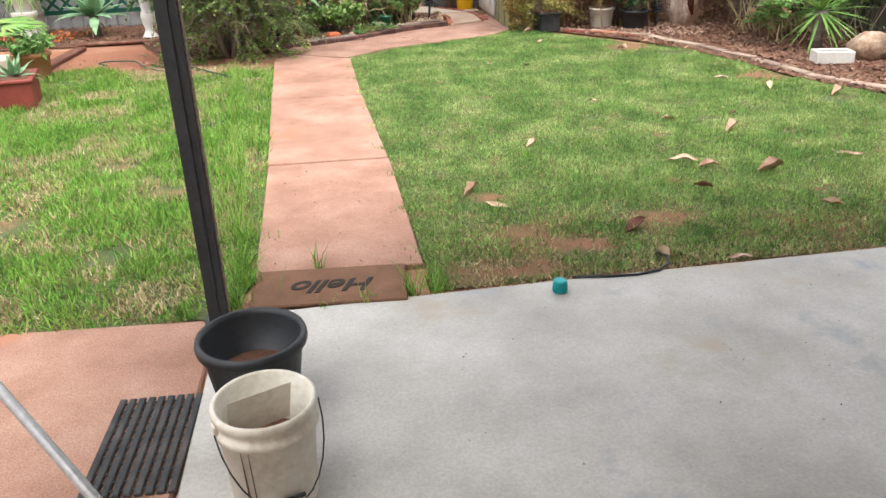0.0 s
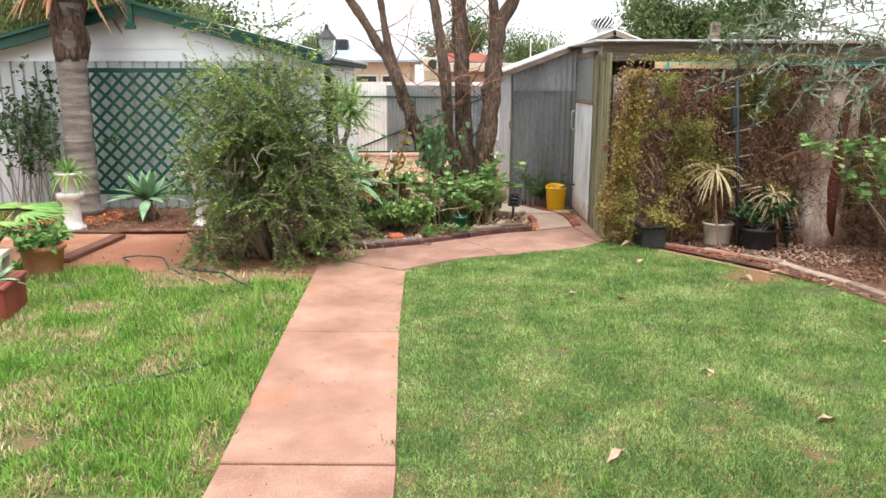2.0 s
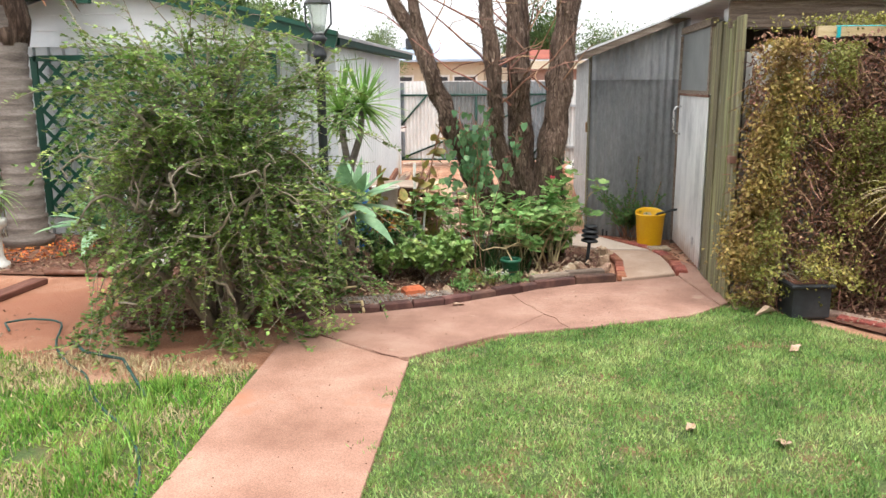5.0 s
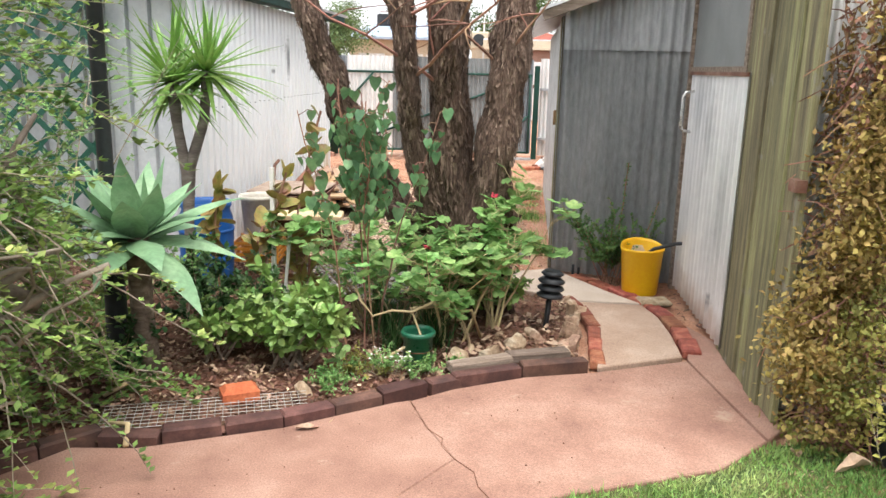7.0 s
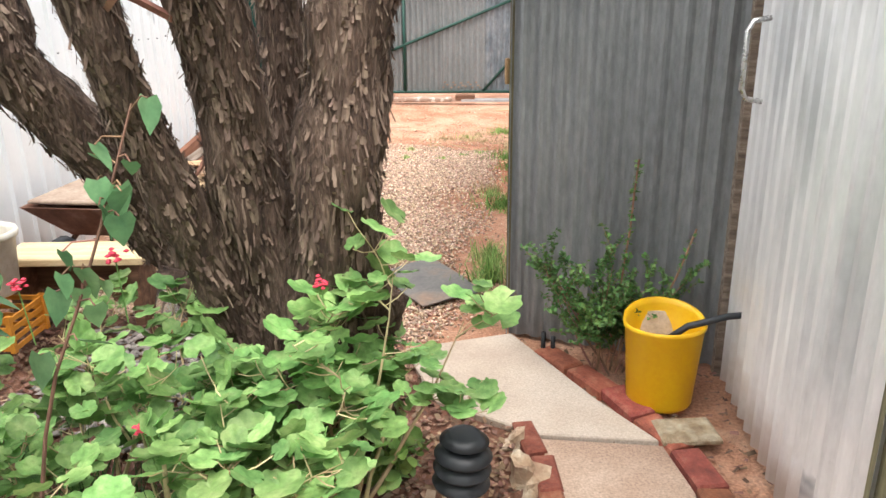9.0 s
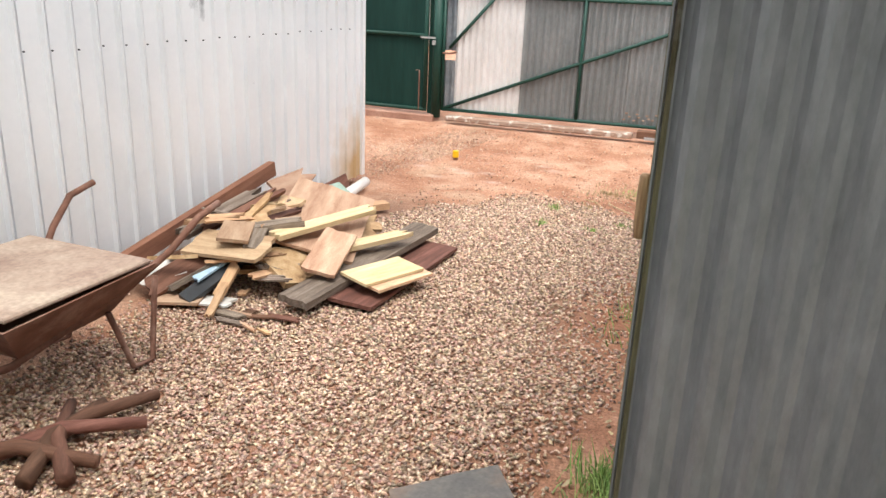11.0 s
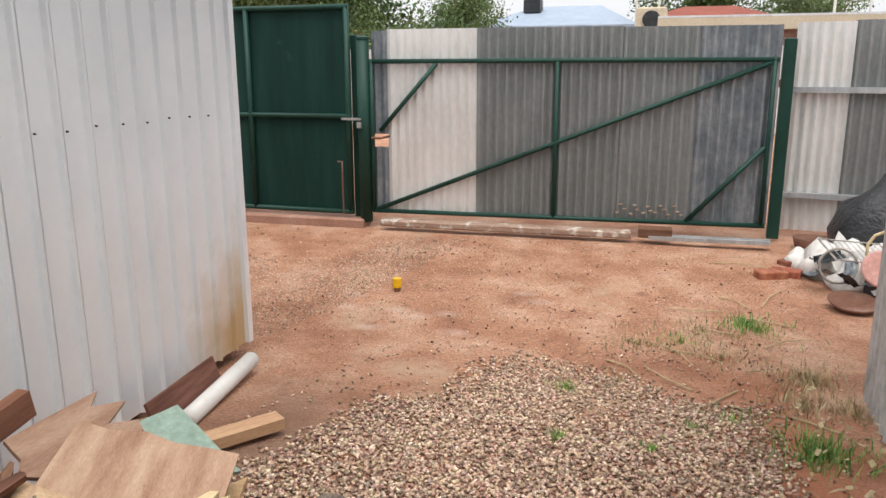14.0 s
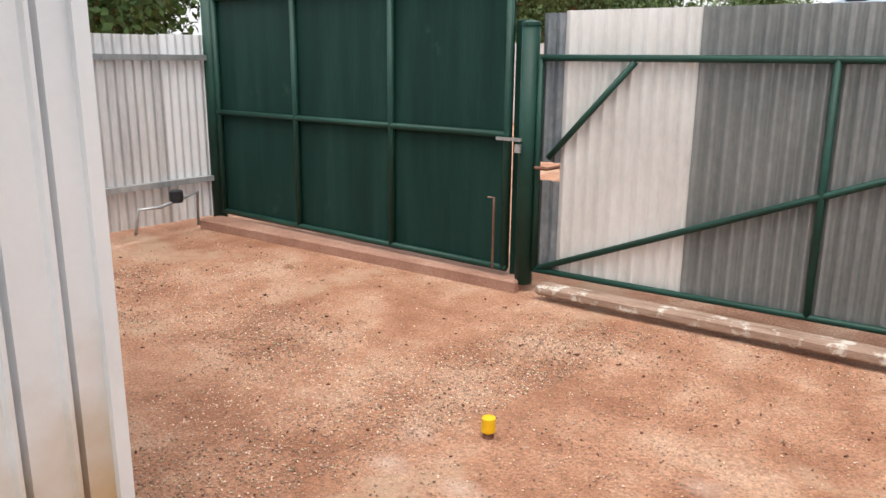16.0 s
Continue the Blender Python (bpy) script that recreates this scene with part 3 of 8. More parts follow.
def corrugated(mb, w, z0, z1, pitch=0.076, amp=0.009, zt=None, per=6, m=None, thick=0.003):
    """A corrugated sheet along local x from 0 to w, facing -y. zt: top height as a function of x."""
    n = max(2, int(round(w / pitch * per)))
    vs, fs = [], []
    for side in (0, 1):
        for i in range(n + 1):
            x = w * i / n
            y = amp * math.cos(2 * math.pi * x / pitch) + side * thick
            for z in (z0, z1 if zt is None else zt(x)):
                vs.append((x, y, z))
    o = 2 * (n + 1)
    for i in range(n):
        a = 2 * i
        fs += [(a, a + 2, a + 3, a + 1), (o + a, o + a + 1, o + a + 3, o + a + 2), (a + 1, a + 3, o + a + 3, o + a + 1), (a, o + a, o + a + 2, a + 2)]
    return mb.add(vs, fs, m)


def ribbed(mb, w, z0, z1, pitch=0.165, rib=0.050, amp=0.013, m=None, zt=None, thick=0.004):
    """Pan steel cladding with narrow vertical ribs, along local x from 0 to w."""
    xs, x = [], 0.0
    while x < w - 1e-6:
        for a, y in ((0, 0), (pitch - rib, 0), (pitch - rib * 0.85, -amp), (pitch - rib * 0.6, -amp), (pitch - rib * 0.48, amp * 2.2), (pitch - rib * 0.12, amp * 2.2), (pitch - 0.0005, 0)):
            if x + a <= w:
                xs.append((x + a, y))
        x += pitch
    xs.append((w, 0))
    vs, fs = [], []
    for s in (0, 1):
        for a, y in xs:
            for z in (z0, z1 if zt is None else zt(a)):
                vs.append((a, y + s * thick, z))
    o = 2 * len(xs)
    for i in range(len(xs) - 1):
        a = 2 * i
        fs += [(a, a + 2, a + 3, a + 1), (o + a, o + a + 1, o + a + 3, o + a + 2), (a + 1, a + 3, o + a + 3, o + a + 1)]
    return mb.add(vs, fs, m)


def slab_mesh(poly, z0, z1, inset=0.006):
    """A slab with a softened upper edge from a plan."""
    n = len(poly)
    cx, cy = sum(p[0] for p in poly) / n, sum(p[1] for p in poly) / n

    def shrink(d):
        out = []
        for x, y in poly:
            k = max(1e-6, math.hypot(x - cx, y - cy))
            out.append((x - (x - cx) / k * d, y - (y - cy) / k * d))
        return out
    mb = MB()
    vs = [(x, y, z0) for x, y in poly] + [(x, y, z1 - inset) for x, y in poly] + [(x, y, z1) for x, y in shrink(inset)]
    fs = [tuple(reversed(range(n))), tuple(range(2 * n, 3 * n))]
    for r in range(2):
        for k in range(n):
            a, b = r * n + k, r * n + (k + 1) % n
            fs.append((a, b, b + n, a + n))
    return mb.add(vs, fs)


def rust_splash(mat, name, centre, size, colour, grain=7.0, lo=0.6, hi=1.5, most=0.85):
    """A copy of a paint with one uneven rust splash thrown up from the ground at a place in the thing's own metres."""
    m = mat.copy()
    m.name = name
    n, l = m.node_tree.nodes, m.node_tree.links
    bs = [x for x in n if x.type == "BSDF_PRINCIPLED"][0]
    src = bs.inputs["Base Color"].links[0].from_socket
    tc = [x for x in n if x.type == "TEX_COORD"][0]
    mp = n.new("ShaderNodeVectorMath")
    mp.operation = "SUBTRACT"
    mp.inputs[1].default_value = centre
    l.new(tc.outputs["Object"], mp.inputs[0])
    dv = n.new("ShaderNodeVectorMath")
    dv.operation = "DIVIDE"
    dv.inputs[1].default_value = size
    l.new(mp.outputs[0], dv.inputs[0])
    ln = n.new("ShaderNodeVectorMath")
    ln.operation = "LENGTH"
    l.new(dv.outputs[0], ln.inputs[0])
    ns = n.new("ShaderNodeTexNoise")
    ns.inputs["Scale"].default_value, ns.inputs["Detail"].default_value = grain, 6.0
    l.new(tc.outputs["Object"], ns.inputs["Vector"])
    ad = n.new("ShaderNodeMath")
    ad.operation = "ADD"
    l.new(ln.outputs["Value"], ad.inputs[0])
    l.new(ns.outputs["Fac"], ad.inputs[1])
    q = n.new("ShaderNodeMapRange")
    q.inputs[1].default_value, q.inputs[2].default_value = lo, hi
    q.inputs[3].default_value, q.inputs[4].default_value = most, 0.0
    l.new(ad.outputs[0], q.inputs[0])
    mx = n.new("ShaderNodeMix")
    mx.data_type = "RGBA"
    l.new(q.outputs[0], mx.inputs[0])
    l.new(src, mx.inputs[6])
    mx.inputs[7].default_value = (*colour, 1)
    l.new(mx.outputs[2], bs.inputs["Base Color"])
    return m


COLORBSTAIN = rust_splash(COLORB, "rust_splashed_steel", (2.30, 4.70, 0.0), (1, 0.55, 0.60), (0.50, 0.33, 0.14), 5.0, 0.8, 1.6, 0.9)
for c_, s_ in (((2.39, 2.44, 1.66), (1, 0.05, 0.22)), ((2.39, 2.56, 1.62), (1, 0.035, 0.16)), ((2.39, 2.66, 1.52), (1, 0.05, 0.26)), ((2.39, 2.74, 1.36), (1, 0.03, 0.16)), ((2.39, 2.10, 1.40), (1, 0.08, 0.03))):
    COLORBSTAIN = rust_splash(COLORBSTAIN, "scuffed_steel", c_, s_, (0.15, 0.16, 0.17), 38.0, 0.75, 1.45, 0.75)


YARD = rust_splash(SOIL, "raw_red_soil", (1.12, 16.4, 0), (0.42, 1.7, 1), (0.40, 0.135, 0.062), 3.0, 0.7, 1.7, 0.8)
YARD = rust_splash(YARD, "raw_red_soil", (-2.4, 10.0, 0), (1.8, 1.1, 1), (0.29, 0.115, 0.066), 3.0, 0.8, 1.8, 0.9)
# Darker soil under the gravel and past the end of the board heap.
YARD = rust_splash(YARD, "darker_soil", (0.25, 15.4, 0), (1.0, 2.0, 1), (0.17, 0.095, 0.062), 3.0, 0.8, 1.6, 0.75)
YARD = rust_splash(YARD, "darker_soil", (-0.75, 16.6, 0), (0.35, 0.7, 1), (0.17, 0.10, 0.07), 4.0, 0.7, 1.7, 0.7)
for c_ in ((-1.18, 18.38, 0), (-0.85, 18.40, 0), (-0.55, 18.42, 0), (-0.19, 18.95, 0), (-0.9, 18.05, 0), (-0.4, 18.1, 0), (-0.72, 18.32, 0), (-1.24, 18.62, 0), (-0.05, 18.8, 0)):
    YARD = rust_splash(YARD, "chalk_scuffed_soil", c_, (0.085, 0.06, 1), (0.68, 0.57, 0.50), 34.0, 0.4, 1.9, 0.34)
for c_, s_ in (((0.8, 3.52, 0), (0.45, 0.13, 1)), ((0.95, 3.85, 0), (0.5, 0.3, 1)), ((1.75, 4.0, 0), (0.35, 0.2, 1)), ((0.9, 4.52, 0), (0.15, 0.10, 1)), ((1.3, 3.75, 0), (0.25, 0.12, 1)), ((2.6, 3.8, 0), (0.5, 0.22, 1)), ((3.4, 9.0, 0), (0.4, 0.4, 1)), ((4.0, 7.3, 0), (0.3, 0.8, 1))):
    LAWNSOIL = rust_splash(LAWNSOIL, "bare_lawn_soil", c_, s_, (0.27, 0.12, 0.07), 11.0, 0.7, 1.5, 0.8)


# ---- ground ----
def ground():
    xs = [-300, -120, -60, -30, -15] + [-8 + 0.5 * i for i in range(33)] + [15, 30, 60, 120, 300]
    ys = [-300, -120, -60, -30, -15, -8, -4, 0, 4, 8, 12] + [14 + 0.35 * i for i in range(24)] + [26, 32, 60, 120, 300]
    mb = MB()
    vs = [(x, y, height(x, y) - 0.012 + (0.008 * noise.noise(Vector((x * 1.3, y * 1.3, 0))) if 12 < y < 21 else 0)) for y in ys for x in xs]
    n = len(xs)
    mb.add(vs, [(j * n + i, j * n + i + 1, (j + 1) * n + i + 1, (j + 1) * n + i) for j in range(len(ys) - 1) for i in range(n - 1)])
    mb.to("ground", YARD, None, "bare red soil yard with pale scuffed patches", True, "structure")


LAWN_L = [(-9, 3.33), (-0.56, 3.31), (-0.42, 3.64), (-0.48, 5.38), (-0.59, 7.32), (-0.67, 8.95), (-0.95, 8.79), (-1.51, 8.62), (-2.46, 9.10), (-3.38, 9.30), (-4.6, 9.4), (-9, 9.4)]
LAWN_R = [(0.42, 3.40), (1.9, 3.44), (9, 3.48), (9, 4.6), (5.25, 5.3), (4.60, 6.3), (4.28, 6.94), (4.12, 7.8), (3.92, 8.6), (3.48, 9.25), (2.88, 9.95), (2.45, 10.5), (2.2, 10.42),
          (1.97, 10.19), (1.32, 9.90), (0.75, 9.66), (0.16, 9.18), (0.22, 7.31), (0.34, 5.40), (0.40, 3.64)]
BED = [(-0.9, 9.75), (-0.51, 10.05), (-0.27, 10.08), (0.24, 10.33), (0.66, 10.66), (0.90, 10.86), (1.24, 11.05), (1.5, 11.15), (1.56, 11.7), (1.5, 12.3), (1.0, 12.9), (0.3, 13.0), (-1.1, 13.2), (-1.13, 12.8), (-2.2, 12.7), (-2.6, 11.2), (-1.9, 9.5)]
BEDL = [(-6.5, 11.0), (-3.3, 10.95), (-2.3, 10.98), (-1.6, 10.2), (-1.1, 12.7), (-6.5, 12.7)]
BEDR = [(2.45, 10.7), (2.80, 10.28), (3.20, 9.80), (3.60, 9.25), (3.95, 8.5), (4.13, 7.85), (4.3, 6.95), (4.6, 6.35), (5.3, 5.3), (6.4, 5.3), (6.4, 10.7)]
for nm, poly, mt, z, lb in (("lawn_soil", LAWN_L, LAWNSOIL, 0.0, "soil under the long uneven grass"), ("lawn_soil", LAWN_R, LAWNSOIL, 0.0, "soil under the short lawn with bare patches"),
                            ("bed_soil", BED, BEDSOIL, 0.012, "dark planting bed behind the brick edging"), ("bed_soil", BEDL, BEDSOIL, 0.006, "mulched bed along the garage wall"),
                            ("bed_soil", BEDR, BEDSOIL, 0.012, "leaf strewn bed behind the kerb")):
    MB().add([(x, y, z) for x, y in poly], [tuple(range(len(poly)))]).to(nm, mt, None, lb, False, "structure")
ground()

# porch slab, side paving and the path
slab_mesh([(-0.50, -2.4), (9, -2.4), (9, 3.50), (2.65, 3.39), (1.02, 3.34), (-0.42, 3.27), (-0.53, 3.10)], -0.1, 0.03, 0.01).to("pavement", GREYC, None, "smooth grey concrete porch slab", False, "structure")
slab_mesh([(-9, -2.4), (-0.53, -2.4), (-0.55, 3.12), (-0.60, 3.29), (-1.4, 3.33), (-9, 3.36)], -0.1, 0.008, 0.01).to("pavement", PINK, None, "pinkish side paving with fine grit", False, "structure")

path = thing("garden_path", 0, 0, 0, 0, "pink concrete garden path in cast slabs", "path", "", "structure")
for poly, mt, z in (([(-0.42, 3.66), (0.39, 3.66), (0.34, 5.375), (-0.48, 5.375)], PINK, 0.018), ([(-0.485, 5.395), (0.335, 5.395), (0.225, 7.305), (-0.59, 7.305)], PINK, 0.02),
                    ([(-0.592, 7.325), (0.222, 7.325), (0.165, 9.10), (0.085, 9.16), (-0.03, 9.21), (-0.46, 9.51), (-0.70, 9.66)], PINK, 0.018),
                    ([(-0.70, 9.68), (-0.46, 9.52), (-0.02, 9.22), (0.10, 9.17), (0.16, 9.19), (0.68, 9.66), (0.96, 10.12), (0.82, 10.38), (0.72, 10.62), (0.66, 10.59), (0.24, 10.28), (-0.27, 10.03), (-0.51, 10.0)], TANC, 0.02),
                    ([(0.681, 9.66), (1.32, 9.90), (1.97, 10.19), (2.224, 10.45), (2.174, 10.753), (2.084, 11.325), (1.58, 11.09), (1.24, 10.98), (0.90, 10.78), (0.721, 10.62), (0.821, 10.38), (0.961, 10.12)], TANC, 0.017),
                    ([(2.228, 10.45), (2.36, 10.6), (2.33, 11.55), (2.2, 11.9), (2.088, 11.33), (2.178, 10.755)], TANC, 0.022),
                    ([(1.60, 11.12), (2.06, 11.34), (2.07, 11.7), (2.05, 12.0), (1.99, 12.24), (1.58, 12.24), (1.64, 12.0), (1.67, 11.7)], CREAMC, 0.035),
                    ([(1.575, 12.26), (1.98, 12.26), (1.79, 12.52), (1.46, 13.05), (1.03, 12.86), (1.2, 12.45)], PALEC, 0.04)):
    slab_mesh(poly, -0.05, z).to("slab", mt, path, "" if mt is PINK else "weathered tan concrete slab" if mt is TANC else "smooth pale concrete slab")
# winding crack lines, filled with dark grit
for pts in ([(0.72, 10.62), (0.755, 10.55), (0.75, 10.49), (0.80, 10.43), (0.825, 10.36), (0.90, 10.28), (0.90, 10.21), (0.96, 10.12), (1.04, 10.03), (1.06, 9.93), (1.12, 9.83)], [(-0.46, 9.515), (-0.3, 9.42), (-0.15, 9.33), (-0.02, 9.215), (0.09, 9.165)]):
    MB().tube([(x, y, 0.0185) for x, y in pts], 0.0022, 5).to("crack", BEDSOIL, path, "dark gritty crack", False, "")

# kinds of cover
mass("gravel", OCTA[0], OCTA[1], *(lambda p: (np.c_[p, [height(0, y) - 0.008 + 0.006 * ((i * 7) % 5) / 5 for i, (x, y) in enumerate(p)]], NR.rand(len(p)) * 6.3, NR.randn(len(p)) * 0.4, NR.randn(len(p)) * 0.4,
     np.c_[0.0075 + 0.008 * NR.rand(len(p)) ** 1.5, 0.006 + 0.005 * NR.rand(len(p)), 0.005 + 0.005 * NR.rand(len(p))]))(
     (lambda q: q[NR.rand(len(q)) < np.clip(1.35 - ((q[:, 0] - 0.12) / 0.98) ** 4 * 0.85 - 1.5 * np.clip((q[:, 1] - 16.9 + 0.9 * (vnoise(q[:, 0], q[:, 1], 2.6, 33) - 0.5)) / 0.9, 0, 1) - 1.4 * np.clip((16.9 + 0.9 * (vnoise(q[:, 0], q[:, 1], 3.6, 34) - 0.5) - q[:, 1] + 2.8 * (q[:, 0] + 0.22) + 1.0) * -0.9 + 0.55, 0, 1) * (q[:, 1] > 15.3) - 2.2 * (vnoise(q[:, 0], q[:, 1], 1.6, 3) - 0.42) * np.clip((q[:, 0] - 0.2), 0, 1), 0.02, 1)])(
         scatter([(-1.1, 13.25), (0.9, 12.95), (1.4, 13.1), (1.5, 17.3), (1.2, 18.3), (0.2, 18.2), (-0.7, 17.8), (-0.9, 16.6), (-1.12, 15.4)], 7600, 5))), PEBBLE, None, "mixed pebble gravel over red soil", "stuff", "gravel")
mass("gravel", OCTA[0], OCTA[1], *(lambda p: (np.c_[p, [height(0, y) - 0.008 for x, y in p]], NR.rand(len(p)) * 6.3, 0, 0, 0.0025 + 0.0045 * NR.rand(len(p)) ** 2))(
     (lambda q: q[NR.rand(len(q)) < 0.25 + 0.75 * (vnoise(q[:, 0], q[:, 1], 1.0, 8) > 0.5)])(scatter([(-4.8, 17.3), (1.6, 17.2), (1.6, 20.4), (-4.8, 20.2)], 900, 6))), PEBBLE, None, "loose grit on red soil", "stuff", "gravel")
mass("grit", OCTA[0], OCTA[1], *(lambda p: (np.c_[p, np.full(len(p), 0.034)], NR.rand(len(p)) * 6.3, 0, 0, 0.0015 + 0.003 * NR.rand(len(p)) ** 3))(scatter([(-0.4, 1.2), (3, 1.4), (3, 3.3), (-0.4, 3.2)], 30, 9)), BEDSOIL, None, "specks of dirt on the slab", "stuff", "grit")
mass("grit", OCTA[0], OCTA[1], *(lambda p: (np.c_[p, np.full(len(p), 0.022)], NR.rand(len(p)) * 6.3, 0, 0, 0.0015 + 0.004 * NR.rand(len(p)) ** 3))(scatter([(-0.4, 3.7), (0.3, 3.7), (0.2, 9.2), (1.9, 10.3), (2.1, 12), (1.5, 12.8), (1.6, 11.1), (-0.5, 9.8)], 90, 10)), BEDSOIL, None, "specks of grit on the path", "stuff", "grit")


def litter(poly, n, seed, mat, name, label, z=0.016, s=0.015):
    p = scatter(poly, n, seed)
    mass(name, CHIP[0], CHIP[1], np.c_[p, z + 0.02 * NR.rand(len(p))], NR.rand(len(p)) * 6.3, NR.randn(len(p)) * 0.35, NR.randn(len(p)) * 0.35,
         np.c_[s * (0.4 + NR.rand(len(p))), s * (0.8 + 2 * NR.rand(len(p)) ** 2), np.full(len(p), s)], mat, None, label, "stuff", "leaf litter")


litter(BED, 2600, 21, LITTER, "mulch", "bark mulch and dead leaves in the bed")
litter([(0.3, 10.95), (1.1, 11.12), (1.45, 11.3), (1.45, 11.9), (0.5, 11.8)], 170, 28, DRYLEAF, "dead_leaf_litter", "curled tan dead leaves under the geraniums", 0.03, 0.026)
litter([(-0.6, 10.3), (0.5, 10.75), (1.0, 11.1), (0.6, 11.6), (-1.0, 11.6)], 240, 29, DRYLEAF, "dead_leaf_litter", "pale dead leaves in the bed", 0.02, 0.016)
litter(BEDL, 900, 22, LITTER, "mulch", "bark mulch along the garage")
litter([(3.4, 9.95), (4.2, 9.3), (4.7, 9.6), (4.4, 10.35), (3.5, 10.4)], 800, 31, DRYLEAF, "dead_leaf_litter", "pale dead leaves round the gum stump", 0.02, 0.02)
litter(BEDR, 900, 23, LITTER, "mulch", "fallen leaves in the bed", 0.016, 0.020)
litter([(-4.7, 11.4), (-3.6, 11.3), (-3.4, 12.2), (-4.6, 12.4)], 700, 24, ORANGELIT, "fallen_fruit", "fallen orange palm fruit", 0.02, 0.018)
litter([(-3.2, 10.0), (-2.0, 9.6), (-1.6, 8.9), (-2.6, 9.3), (-3.3, 9.5)], 60, 25, LITTER, "mulch", "scattered dead leaves on soil", 0.0)
litter([(1.2, 13.2), (1.5, 13.2), (1.52, 17.6), (1.15, 17.6)], 120, 26, STRAW, "straw_litter", "dry stalks beside the shed wall", 0.0, 0.016)
litter([(1.4, 12.95), (2.3, 11.9), (2.3, 12.8), (1.5, 13.1)], 350, 27, LITTER, "mulch", "dry leaves by the shed wall", 0.0, 0.016)
p_ = scatter([(-0.35, 12.1), (0.45, 12.0), (0.5, 12.9), (-0.4, 12.95)], 900, 30)
mass("river_pebbles", OCTA[0], OCTA[1], np.c_[p_, np.full(len(p_), 0.035)], NR.rand(len(p_)) * 6, 0, 0, np.c_[0.02 + 0.015 * NR.rand(len(p_)), 0.015 + 0.01 * NR.rand(len(p_)), np.full(len(p_), 0.014)], RIVER, None, "rounded grey river pebbles", "stuff", "pebbles", True)

# ---- grass ----
BARE = [(2.0, 6.1, 0.09), (3.0, 6.4, 0.08), (2.65, 6.9, 0.07), (3.3, 5.4, 0.08), (1.05, 7.6, 0.07), (0.62, 5.0, 0.07), (0.7, 6.2, 0.06), (2.3, 7.9, 0.08), (1.5, 8.6, 0.07), (-2.0, 6.9, 0.15), (-1.3, 7.8, 0.12), (0.67, 3.5, 0.28), (0.87, 3.55, 0.25), (0.86, 4.53, 0.16), (1.67, 4.0, 0.3), (0.95, 3.98, 0.2), (1.9, 4.1, 0.2), (1.29, 6.95, 0.13), (1.94, 5.77, 0.1), (2.36, 5.52, 0.1), (2.88, 5.87, 0.13), (3.5, 9.2, 0.3),
        (3.3, 8.95, 0.35), (-1.54, 5.59, 0.18), (-1.09, 5.02, 0.2), (-0.79, 6.26, 0.13), (2.9, 4.2, 0.2), (-1.9, 4.6, 0.25), (-2.4, 5.9, 0.2), (-1.2, 4.1, 0.22), (1.2, 3.75, 0.25), (-0.55, 3.4, 0.15), (0.5, 3.5, 0.15),
        (4.1, 7.2, 0.35), (3.7, 8.5, 0.3), (4.2, 6.2, 0.3), (-2.7, 8.6, 0.3), (-3, 6.9, 0.2)]


def turf(poly, n, seed, tmpl, h, w, mat, name, label, keep, bare=BARE):
    p = scatter(poly, n, seed)
    x, y = p[:, 0], p[:, 1]
    k = keep(x, y)
    for bx, by, br in bare:
        k *= np.clip(((x - bx) ** 2 / (br * 0.95) ** 2 + (y - by) ** 2 / (br * 0.7) ** 2) * (0.5 + 1.4 * vnoise(x, y, 9, 4)) - 0.3, 0.04, 1)
    p = p[NR.rand(len(p)) < k]
    m = len(p)
    hh = h(p[:, 0], p[:, 1]) * (0.55 + 0.8 * NR.rand(m))
    mass(name, tmpl[0], tmpl[1], np.c_[p, np.zeros(m)], NR.rand(m) * 6.3, NR.randn(m) * 0.5, NR.randn(m) * 0.4, np.c_[np.full(m, w) * (0.7 + 0.6 * NR.rand(m)), hh, hh], mat, None, label, "stuff", "grass")


near = [(a, min(b, 9.3)) if a < 0 else (a, b) for a, b in LAWN_L]
turf([(max(a, -5.0), b) for a, b in LAWN_L], 5200, 41, BLADE3, lambda x, y: 0.028 + 0.055 * vnoise(x, y, 2.4, 1) ** 2 + 0.03 * (vnoise(x, y, 7, 2) > 0.72), 0.007, TALLGRASS, "long_grass",
     "long bright green patchy grass", lambda x, y: np.clip(0.55 + 1.6 * (vnoise(x, y, 3, 5) - 0.36), 0.06, 1))
turf([(min(a, 6.0), b) for a, b in LAWN_R], 10500, 42, BLADE1, lambda x, y: 0.016 + 0.016 * vnoise(x, y, 5, 6) + 0.01 * (vnoise(x, y, 14, 8) > 0.6), 0.0075, GRASS, "short_grass",
     "short mown green lawn", lambda x, y: np.clip(0.9 + 1.3 * (vnoise(x, y, 6, 7) - 0.40), 0.3, 1) * np.clip(0.25 + (y - 3.5) / 1.6 + 0.6 * vnoise(x, y, 2.3, 12), 0.15, 1))
turf([(-5, 3.3), (-0.5, 3.3), (-0.7, 9), (-5, 9.3)], 4600, 43, BLADE3, lambda x, y: 0.03 + 0.02 * vnoise(x, y, 2, 1), 0.006, STRAW, "dry_grass", "dead straw among the grass", lambda x, y: 0.2 + 0.8 * (vnoise(x, y, 3, 5) < 0.42))
turf([(0.4, 3.4), (6, 3.5), (4.6, 6.5), (2.6, 10.4), (0.2, 9.2)], 3200, 44, BLADE3, lambda x, y: 0.014 + 0.0 * x, 0.004, STRAW, "dry_grass", "dead straw in the lawn", lambda x, y: 0.2 + 0.8 * (vnoise(x, y, 3, 5) < 0.42))
